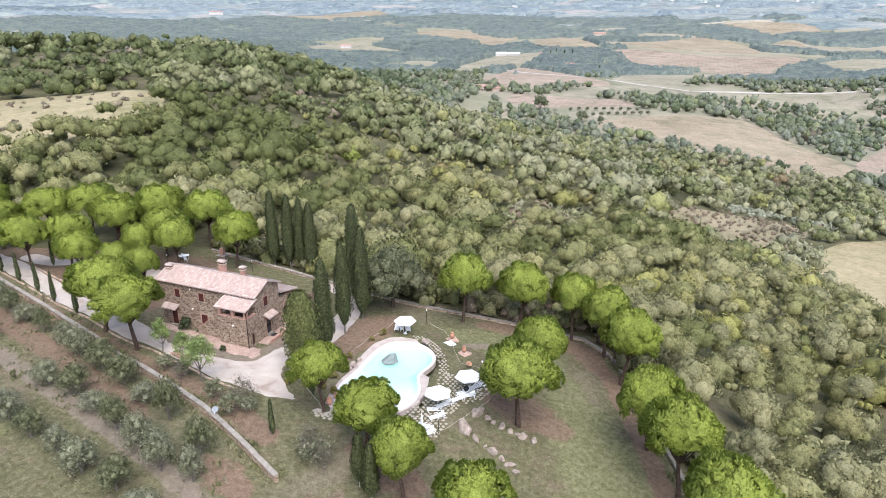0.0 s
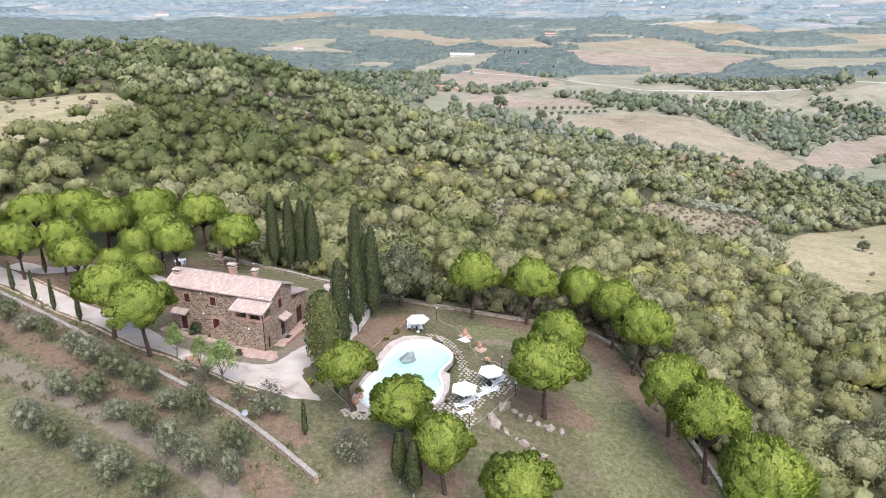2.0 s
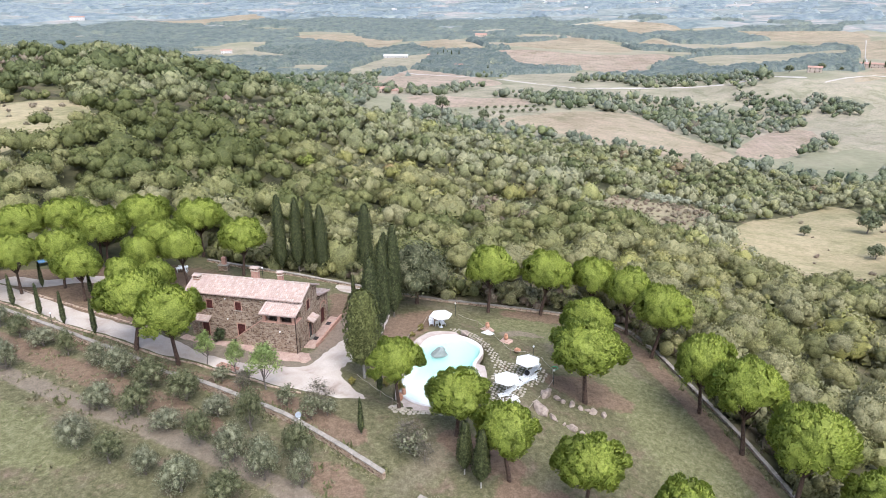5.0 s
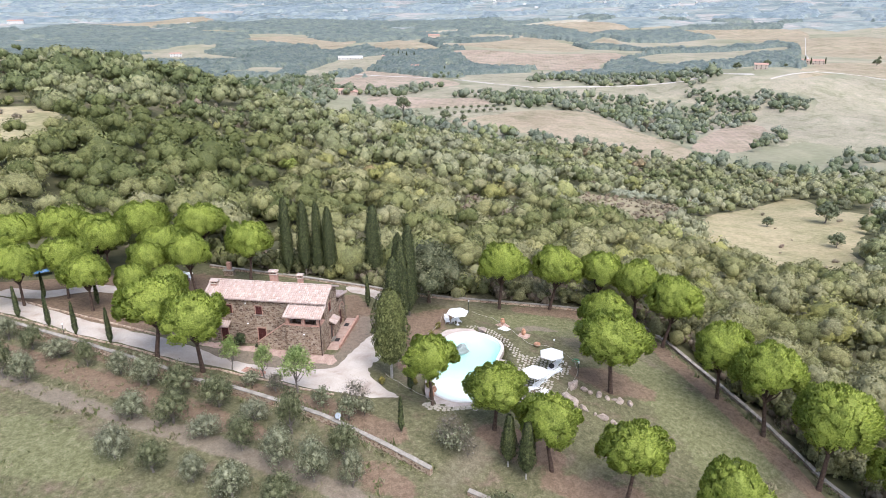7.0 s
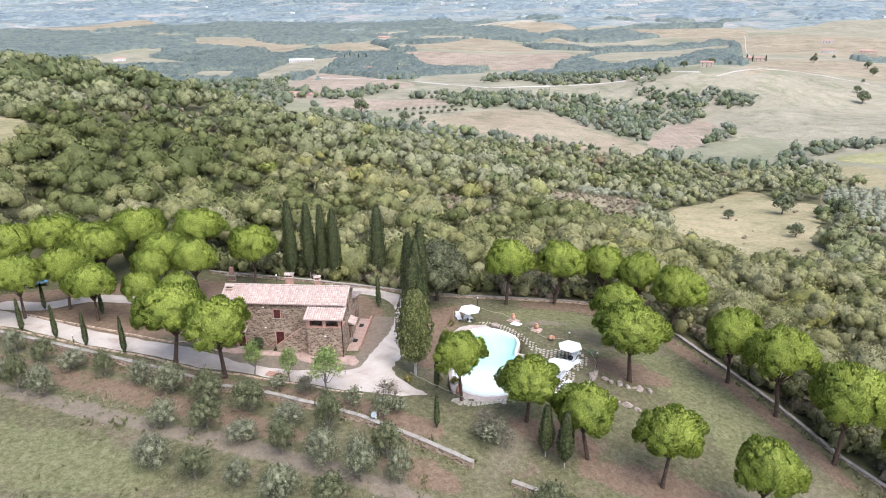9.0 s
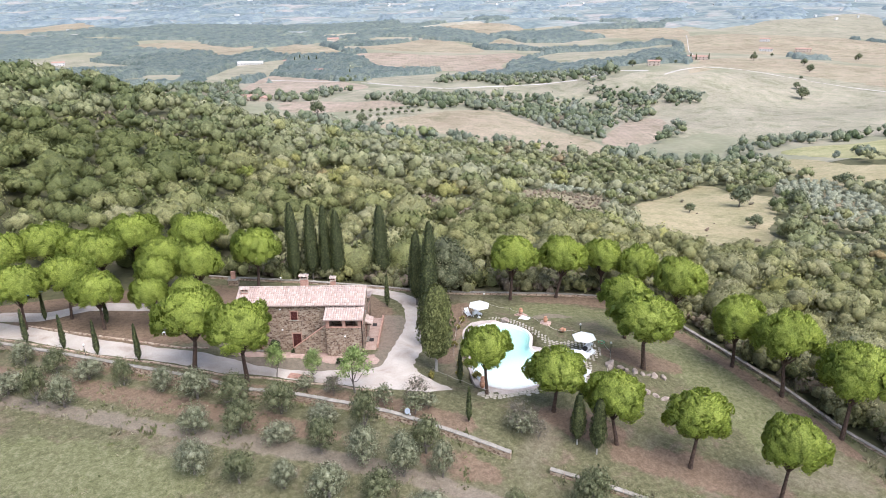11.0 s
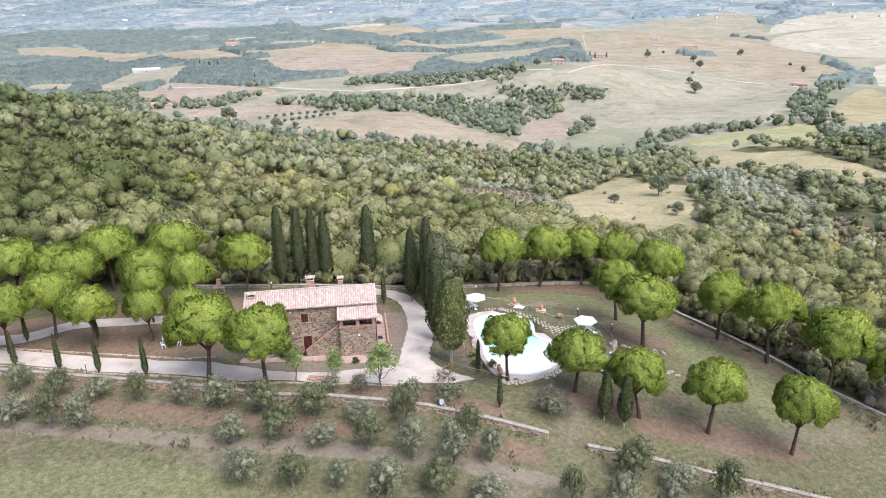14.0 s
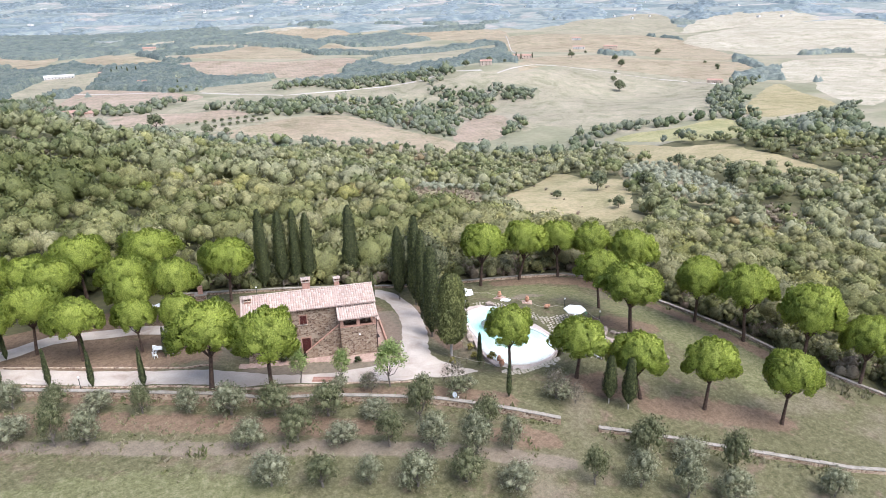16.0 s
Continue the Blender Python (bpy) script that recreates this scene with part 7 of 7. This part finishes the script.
set_out(build_lamp(), [(5.6, 69.2, 0), (-0.5, 63.0, 0), (-2.4, 91.0, 0), (4.9, 75.4, 0), (-45.5, 106, 0), (-57.5, 90.4, 0), (-31, 104, 0)], "garden lamp post with white globe", "lamp", "garden lamps")
PLINTH = speckled("pink_stone_plinth", (0.4, 0.27, 0.21), (0.52, 0.38, 0.31), 2.0, 14.0, 0.9, 0.3, 0.02)
jar = build_jar(1.0)
for i, (x, y, s) in enumerate([(1.3, 85.9, 0.9), (2.8, 81.2, 0.85), (-12.6, 69.9, 0.8), (-13.2, 68.7, 0.95)]):
    z = gz(x, y)
    if i < 2:
        slab = box((-0.75, -0.75, -0.2), (0.75, 0.75, 0.14), 0.03)
        add_box(slab, (-0.5, -0.5, 0.14), (0.5, 0.5, 0.3), 0.03)
        base = part("plinth", slab, PLINTH)
        base.matrix_basis = pose(x, y, z, 0, 0, 20 + 30 * i)
        tagged(base, "stepped pink stone plinth under a clay jar", "plinth", "plinths")
        z += 0.3
    m = pose(x, y, z, 0, 0, 40 * i) @ Matrix.Scale(s, 4)
    ob = jar if i == 0 else copy_thing(jar, m)
    ob.matrix_basis = m
    tagged(ob, "bulbous terracotta jar on a plinth" if i < 2 else "terracotta jar standing by the pool deck", "jar", "clay jars")
lying = copy_thing(jar, pose(3.1, 77.8, gz(3.1, 77.8) + 0.3, 70, 0, 30))
tagged(lying, "terracotta jar lying on the lawn", "jar", "clay jars")
slab = part("cover_slab", box((-0.7, -0.7, 0), (0.7, 0.7, 0.1), 0.02), PLASTIC)
slab.matrix_basis = pose(0.9, 84.1, gz(0.9, 84.1), 0, 0, 30)
tagged(slab, "white square cover slab in the lawn", "cover")
hose_bm = bmesh.new()
for k in range(3):
    add_tube(hose_bm, [(0.45 * math.cos(a) + 0.05 * k, 0.4 * math.sin(a), 0.03 + 0.03 * k) for a in np.linspace(0, 6.2, 18)], [0.02] * 18, 5)
hose = part("garden_hose", hose_bm, plain("green_hose", (0.03, 0.3, 0.14), 0.4))
hose.matrix_basis = pose(7.2, 73.6, gz(7.2, 73.6))
tagged(hose, "coiled green garden hose on the lawn", "hose")

# ---- satellite dish on the garden wall ----
dish = empty("satellite_dish", pose(-24.6, 63.7, gz(-24.6, 63.7) + 0.8, 0, 0, 10), "pale satellite dish on a short mast at the wall", "satellite dish")
part("mast", tube([(0, 0, -0.9), (0, 0, 0.45)], [0.03, 0.03], 8), LAMP_METAL, dish)
plate = part("reflector", lathe([(0.02, 0.0), (0.17, 0.015), (0.26, 0.05), (0.33, 0.085), (0.33, 0.097), (0.26, 0.062), (0.17, 0.027)], 20), plain("pale_grey_paint", (0.3, 0.33, 0.36), 0.6), dish, "", True)
plate.matrix_basis = pose(0, -0.08, 0.5, 62, 0, 0)
part("feed_arm", tube([(0, -0.1, 0.3), (0, -0.7, 0.45)], [0.015, 0.015], 6), LAMP_METAL, dish)
part("receiver", box((-0.05, -0.78, 0.4), (0.05, -0.66, 0.52), 0.01), WHITE, dish)

# ---- rope fence round the pool ----
ROPE = plain("weathered_rope", (0.45, 0.4, 0.33), 0.9)
POST = plain("fence_post_wood", (0.2, 0.15, 0.11), 0.9)


def rope_fence(line, label):
    thing = empty("rope_fence", pose(line[0][0], line[0][1], gz(*line[0])), label, "fence")
    o = Vector((line[0][0], line[0][1], gz(*line[0])))
    at = [Vector((x, y, gz(x, y))) - o for x, y in line]
    for q in at:
        part("post", tube([q - Vector((0, 0, 0.2)), q + Vector((0, 0, 0.85))], [0.035, 0.03], 6), POST, thing)
    for a, b in zip(at, at[1:]):
        pts = [a.lerp(b, t) + Vector((0, 0, 0.78 - 0.6 * t * (1 - t))) for t in (0, 0.25, 0.5, 0.75, 1)]
        part("rope", tube(pts, [0.022] * 5, 5), ROPE, thing, "slack pale rope")


rope_fence([(-2.2, 89.8), (0.2, 87.4), (1.0, 84.9), (1.3, 82), (1.8, 79.0), (2.3, 77.0), (4.2, 76.4), (5.9, 75.0), (6.4, 72.0), (5.6, 69.3), (4.6, 67.8), (3.2, 66.2), (1.6, 64.4), (-0.3, 62.6), (-2.2, 61.8)], "slack rope fence on thin posts round the patio")
rope_fence([(-17.9, 73.2), (-16.6, 71.6), (-15.4, 69.6), (-14.2, 67.8), (-13.6, 66.2)], "slack rope fence by the cypress")
rope_fence([(-13.9, 75.8), (-13.0, 78.0), (-11.6, 80.8), (-10.2, 83.6), (-8.0, 86.2), (-6.9, 89.2)], "slack rope fence between pool and drive")

# ---- flagstones, each laid on its own ----
FLAG = speckled("buff_flagstone", (0.29, 0.26, 0.2), (0.46, 0.41, 0.34), 1.5, 12.0, 0.9, 0.3, 0.015)
flag_rng = random.Random(12)
flag_meshes = []
for k in range(10):
    sides = flag_rng.choice((5, 6, 6, 7))
    pts = [(math.cos(2 * math.pi * i / sides) * flag_rng.uniform(0.75, 1.05), math.sin(2 * math.pi * i / sides) * flag_rng.uniform(0.75, 1.05)) for i in range(sides)]
    bm = bmesh.new()
    lo = [bm.verts.new((x, y, -0.06)) for x, y in pts]
    hi = [bm.verts.new((x * 0.96, y * 0.96, 0.05)) for x, y in pts]
    bm.faces.new(hi)
    for i in range(sides):
        bm.faces.new((lo[i], lo[(i + 1) % sides], hi[(i + 1) % sides], hi[i]))
    me = bpy.data.meshes.new("flagstone")
    bm.to_mesh(me)
    bm.free()
    me.materials.append(FLAG)
    flag_meshes.append(me)


def flagstones(outline, step, size, label, keep=0.95):
    mid = Vector((sum(p[0] for p in outline) / len(outline), sum(p[1] for p in outline) / len(outline), 0))
    thing = empty("flagstone_paving", pose(mid.x, mid.y, gz(mid.x, mid.y)), label, "paving")
    thing["kind"] = "structure"
    xs, ys = [p[0] for p in outline], [p[1] for p in outline]
    row = 0
    y = min(ys)
    while y < max(ys):
        x = min(xs) + (step / 2 if row % 2 else 0)
        while x < max(xs):
            px, py = x + flag_rng.uniform(-0.1, 0.1) * step, y + flag_rng.uniform(-0.1, 0.1) * step
            if inside(px, py, outline) and not inside(px, py, band) and flag_rng.random() < keep:
                ob = put("flagstone", flag_rng.choice(flag_meshes), thing)
                s = size * flag_rng.uniform(0.8, 1.12)
                ob.matrix_basis = Matrix.Translation((px - mid.x, py - mid.y, gz(px, py) - gz(mid.x, mid.y))) @ Matrix.Rotation(flag_rng.uniform(0, 6.28), 4, "Z") @ Matrix.Diagonal((s, s * flag_rng.uniform(0.75, 1.0), 1, 1))
            x += step
        y += step * 0.87
        row += 1


flagstones(rounded([(-4.6, 66.2), (-1.8, 70.7), (-1.0, 73.2), (0.1, 75.8), (1.8, 75.1), (4.6, 74.2), (5.7, 71.9), (4.2, 69.5), (2.0, 68.0), (0.6, 65.5), (-0.4, 62.4), (-2.6, 62.7)], 3), 0.58, 0.25, "irregular buff flagstones set in grass round the loungers")
flagstones(rounded([(-14.0, 67.6), (-12.6, 66.4), (-9.3, 65.8), (-6.0, 66.0), (-7.2, 64.8), (-10.9, 64.9), (-13.3, 64.9), (-14.6, 66.4)], 3), 0.56, 0.33, "irregular buff flagstones below the pool")
flagstones(rounded(strip([(-3.9, 85.6), (-2.2, 84.3), (-0.7, 81.4), (0.0, 78.4), (0.1, 75.6)], 0.6), 3), 0.52, 0.2, "flagstone path curving past the pool")


# ---- small things round the house ----
LEAF_BOX = foliage("clipped_bush_leaves", (0.02, 0.035, 0.012), (0.05, 0.07, 0.025), (0.09, 0.11, 0.045), (0.1, 0.1, 0.05), 0.12)
LEAF_YELLOW = foliage("yellowing_leaves", (0.13, 0.12, 0.03), (0.25, 0.22, 0.06), (0.36, 0.31, 0.1), (0.3, 0.2, 0.1))
plant([build_round_tree("clipped_bush", 51, 1.9, 0.95, LEAF_BOX, BARK_GREY, 8, 120, 0.1, 0.05, 0.05, 0.1, 1.0)], [(-35.2, 84.6, 1.0), (-28.3, 78.6, 0.5), (-33.0, 83.6, 0.4)], "rounded dark green bush against the house wall", "bush", "bushes at the house")
plant([build_round_tree("shrub", 52, 1.0, 0.7, LEAF_YELLOW, BARK_GREY, 6, 90, 0.09, 0.05, 0.04, 0.4, 1.0)], [(-18.6, 71.8, 0.9), (-14.6, 72.4, 1.0), (-13.6, 74.6, 1.0), (-12.2, 79.6, 0.9), (-8.3, 86.0, 1.0), (-12.9, 70.9, 1.1), (-9.8, 84.2, 0.8)], "small yellowing shrub beside the pool path", "shrub", "poolside shrubs")

BLUE = plain("blue_table_top", (0.07, 0.17, 0.3), 0.5)
pong = empty("ping_pong_table", pose(-66.5, 115.2, gz(-66.5, 115.2), 0, 0, 20), "blue table-tennis table under the pines", "table")
for s in (-1, 1):
    part("half_top", box((min(0.01 * s, 1.37 * s), -0.76, 0.73), (max(0.01 * s, 1.37 * s), 0.76, 0.76), 0.005), BLUE, pong)
    for y in (-0.6, 0.6):
        part("leg", tube([(s * 1.1, y, 0), (s * 1.0, y, 0.73)], [0.025, 0.025], 6), LAMP_METAL, pong)
part("edge_line", box((-1.37, -0.012, 0.761), (1.37, 0.012, 0.7635)), WHITE, pong)
part("net", box((-0.01, -0.85, 0.76), (0.01, 0.85, 0.91)), WHITE, pong)

picnic = empty("garden_table", pose(-47.2, 95.2, gz(-47.2, 95.2), 0, 0, -35), "white plastic garden table on red earth", "table")
part("top", box((-0.95, -0.5, 0.7), (0.95, 0.5, 0.75), 0.02), PLASTIC, picnic)
for x in (-0.8, 0.8):
    for y in (-0.38, 0.38):
        part("leg", box((x - 0.035, y - 0.035, 0), (x + 0.035, y + 0.035, 0.7), 0.01), PLASTIC, picnic)


def build_chair():
    thing = empty("garden_chair", Matrix())
    part("seat", box((-0.24, -0.24, 0.4), (0.24, 0.24, 0.45), 0.02), PLASTIC, thing)
    part("backrest", box((-0.24, 0.2, 0.45), (0.24, 0.25, 0.92), 0.02), PLASTIC, thing)
    for x in (-0.21, 0.21):
        for y in (-0.2, 0.2):
            part("leg", box((x - 0.025, y - 0.025, 0), (x + 0.025, y + 0.025, 0.4)), PLASTIC, thing)
        part("armrest", box((x * 1.15 - 0.025, -0.22, 0.62), (x * 1.15 + 0.025, 0.22, 0.66), 0.01), PLASTIC, thing)
    return thing


set_out(build_chair(), [(-46.6, 96.3, -30), (-48.0, 95.9, -20), (-46.4, 94.2, 150), (-48.4, 94.3, 100), (-5.8, 87.2, 180), (-43.5, 108.6, 40), (-44.6, 110.5, 170)], "white plastic garden chair", "chair", "garden chairs")
second = copy_thing(picnic, pose(-44.2, 109.6, gz(-44.2, 109.6), 0, 0, 20))
tagged(second, "white plastic garden table under the pines", "table")
grill = empty("stone_grill", pose(-37.6, 109.6, gz(-37.6, 109.6), 0, 0, -20), "small stone garden grill with a chimney", "grill")
part("hearth", box((-0.8, -0.5, -0.2), (0.8, 0.5, 0.9), 0.04), STONE, grill)
part("slab", box((-0.9, -0.6, 0.9), (0.9, 0.6, 1.0), 0.02), COPING, grill)
part("chimney", box((-0.35, -0.1, 1.0), (0.35, 0.45, 2.2), 0.03), BRICK, grill)
timber = empty("timber_stack", pose(-33.4, 77.3, gz(-33.4, 77.3) + 0.06, 0, 0, -38), "reddish planks stacked beside the drive", "timber")
for i in range(6):
    part("plank", box((-1.6, -0.5 + 0.17 * i, 0), (1.6 - 0.1 * (i % 3), -0.35 + 0.17 * i, 0.07 + 0.05 * (i % 2)), 0.01), BRICK, timber)
post = empty("marker_post", pose(-15.8, 77.0, gz(-15.8, 77.0)), "small white notice board on a stake", "sign")
part("stake", tube([(0, 0, -0.1), (0, 0, 0.7)], [0.025, 0.025], 6), POST, post)
part("board", box((-0.15, -0.03, 0.6), (0.15, -0.01, 0.95), 0.01), WHITE, post)

# ---- farms and single trees of the valley ----
FARM_WALL = speckled("far_farm_plaster", (0.42, 0.34, 0.28), (0.55, 0.46, 0.38), 0.4, 3.0, 0.9, 0.0)
FARM_PALE = speckled("far_pale_plaster", (0.5, 0.48, 0.45), (0.62, 0.6, 0.57), 0.4, 3.0, 0.9, 0.0)
FARM_ROOF = speckled("far_clay_roof", (0.34, 0.2, 0.15), (0.46, 0.3, 0.24), 0.5, 3.0, 0.9, 0.0)


def farm(x, y, turn, long, deep, tall, wall, label, roof=None):
    thing = empty("far_farmhouse", pose(x, y, gz(x, y) - 0.3, 0, 0, turn), label, "house", "farms of the valley")
    part("masonry", box((-long / 2, -deep / 2, -2), (long / 2, deep / 2, tall)), wall, thing)
    bm = bmesh.new()
    top = tall + deep * 0.2
    a = [bm.verts.new(v) for v in ((-long / 2 - 0.5, -deep / 2 - 0.5, tall), (-long / 2 - 0.5, deep / 2 + 0.5, tall), (-long / 2 - 0.5, 0, top), (long / 2 + 0.5, -deep / 2 - 0.5, tall), (long / 2 + 0.5, deep / 2 + 0.5, tall), (long / 2 + 0.5, 0, top))]
    for f in ((0, 1, 2), (3, 5, 4), (0, 2, 5, 3), (1, 4, 5, 2), (0, 3, 4, 1)):
        bm.faces.new([a[i] for i in f])
    part("roof", bm, roof or FARM_ROOF, thing)
    for i in range(max(2, int(long / 5))):
        wx = -long / 2 + (i + 0.5) * long / max(2, int(long / 5))
        for z in ([1.0] if tall < 4.5 else [1.0, tall - 2.2]):
            part("window", box((wx - 0.5, -deep / 2 - 0.06, z), (wx + 0.5, -deep / 2 + 0.05, z + 1.4)), GLASS, thing)
    part("door", box((-0.7, -deep / 2 - 0.08, 0), (0.7, -deep / 2 + 0.05, 2.3)), DARK_WOOD, thing)
    return thing


for spec in ((208, 1164, -20, 13, 9, 7, FARM_WALL, "square stone farmhouse beside a ploughed field"), (43, 762, -10, 20, 9, 5, FARM_WALL, "long low farmhouse at the edge of an olive slope"), (58, 752, 70, 12, 7, 4, FARM_WALL, "low farm wing beside an olive slope"),
             (409, 1888, -15, 30, 16, 9, FARM_WALL, "large farmhouse on a distant ridge"), (802, 949, -40, 34, 10, 6, FARM_WALL, "long farm building with clay roof on a hilltop"), (760, 975, -40, 26, 8, 4, FARM_PALE, "pale farm shed on a hilltop"),
             (585, 790, -35, 16, 9, 6, FARM_WALL, "farmhouse on the shoulder of a hill"), (802, 565, -55, 20, 9, 4, FARM_WALL, "low farmhouse among pastures"), (1217, 1105, -45, 30, 12, 7, FARM_WALL, "farmhouse group in pale stubble fields"), (1150, 1140, -45, 26, 10, 6, FARM_PALE, "pale barn amid light stubble fields"),
             (1276, 1266, -45, 22, 11, 6, FARM_PALE, "pale farmhouse on the plain"), (-222, 1640, 10, 24, 12, 7, FARM_PALE, "white farmhouse on a terraced hill"), (-820, 2640, 10, 46, 18, 10, FARM_PALE, "large white house in the distant woods"), (190, 1345, -10, 16, 9, 6, FARM_WALL, "stone farmhouse behind dark cypresses")):
    farm(*spec)
farm(125, 1373, -12, 46, 14, 4, FARM_PALE, "long white barn with a pale roof", FARM_PALE)
vr = random.Random(4)
bm = bmesh.new()
for i in range(95):
    a, r = radians(vr.uniform(-8, 62)), vr.uniform(2500, 4300)
    if vr.random() < 0.5:
        a, r = radians(vr.gauss(24, 5)), vr.gauss(3700, 250)
    x, y = r * math.sin(a), r * math.cos(a)
    z, s = gz(x, y), vr.uniform(3.5, 7.5)
    add_box(bm, (x - s, y - s * 0.6, z - 3), (x + s, y + s * 0.6, z + vr.uniform(5, 8)), 0, None)
tagged(part("distant_village", bm, FARM_PALE), "scattered pale houses of far villages", "village", kind="stuff")
LEAF_FIELD = foliage("field_oak_leaves", (0.1, 0.118, 0.058), (0.16, 0.18, 0.096), (0.235, 0.245, 0.145), (0.2, 0.2, 0.13))
single = [build_round_tree("field_tree", k, 8.0, 4.6, LEAF_FIELD, BARK_GREY, 11, 70, 0.42, 0.18, 0.25, 0.2, 0.9) for k in (61, 62)]
plant(single, [(177, 245, 0.62), (223, 226, 1.35), (229, 219, 1.0), (180, 209, 0.6), (186, 219, 0.45), (261, 201, 1.2), (379, 281, 0.9), (403, 336, 0.7), (405, 322, 0.6), (668.8, 617.6, 1.5), (306, 273, 0.9), (297, 260, 0.8), 
               (97, 163, 1.15), (209, 247, 1.0), (126, 196, 0.5), (90, 640, 1.4), (60, 615, 1.2), (120, 600, 1.0), (136, 597, 1.3), (700, 655, 0.9), (760, 702, 1.0), (846, 764, 1.2), (858, 772, 0.9), (902, 824, 1.1), (985, 704, 1.2), (880, 905, 1.1), (1004, 985, 1.3), (1122, 902, 1.2), (1132, 915, 1.0), (622, 826, 1.0), (932, 646, 1.0), (945, 655, 0.8), (1044, 1065, 1.3), (562, 806, 1.0), (640, 812, 1.1)], "single round dark tree standing in a field", "tree", "field trees")
rows = []
for a, b in (((118, 643), (181, 648)), ((127, 620), (187, 633))):
    for i in range(9):
        rows.append((a[0] + (b[0] - a[0]) * i / 8, a[1] + (b[1] - a[1]) * i / 8, 1.15))
orchard = build_round_tree("orchard_tree", 63, 3.0, 1.7, LEAF_FIELD, BARK_GREY, 6, 40, 0.35, 0.2, 0.1, 0.2, 0.9)
plant([orchard], rows, "round orchard tree in a valley row", "fruit tree", "orchard rows")
LEAF_MAPLE = foliage("yellow_green_maple_leaves", (0.2, 0.235, 0.05), (0.29, 0.33, 0.075), (0.37, 0.4, 0.11), (0.3, 0.3, 0.1))
bright = build_round_tree("field_maple", 64, 9.0, 4.0, LEAF_MAPLE, BARK_GREY, 14, 170, 0.17, 0.15, 0.15, 0.3, 0.9)
plant([bright], [(-25.7, 191.7, 0.8), (-11.2, 192.0, 0.65), (62, 192, 0.6)], "bright yellow-green tree in the oak wood", "tree", "bright trees")
far_cypress = build_cypress(9, 13, 1.6)
plant([far_cypress], [(200, 1330, 1.0), (214, 1352, 1.1), (222, 1350, 0.9), (225, 1325, 1.1), (241, 1332, 1.0), (790, 940, 0.9), (783, 945, 1.0), (812, 935, 0.9), (240, 1090, 0.9)], "dark cypress beside a distant farm", "cypress", "farm cypresses")
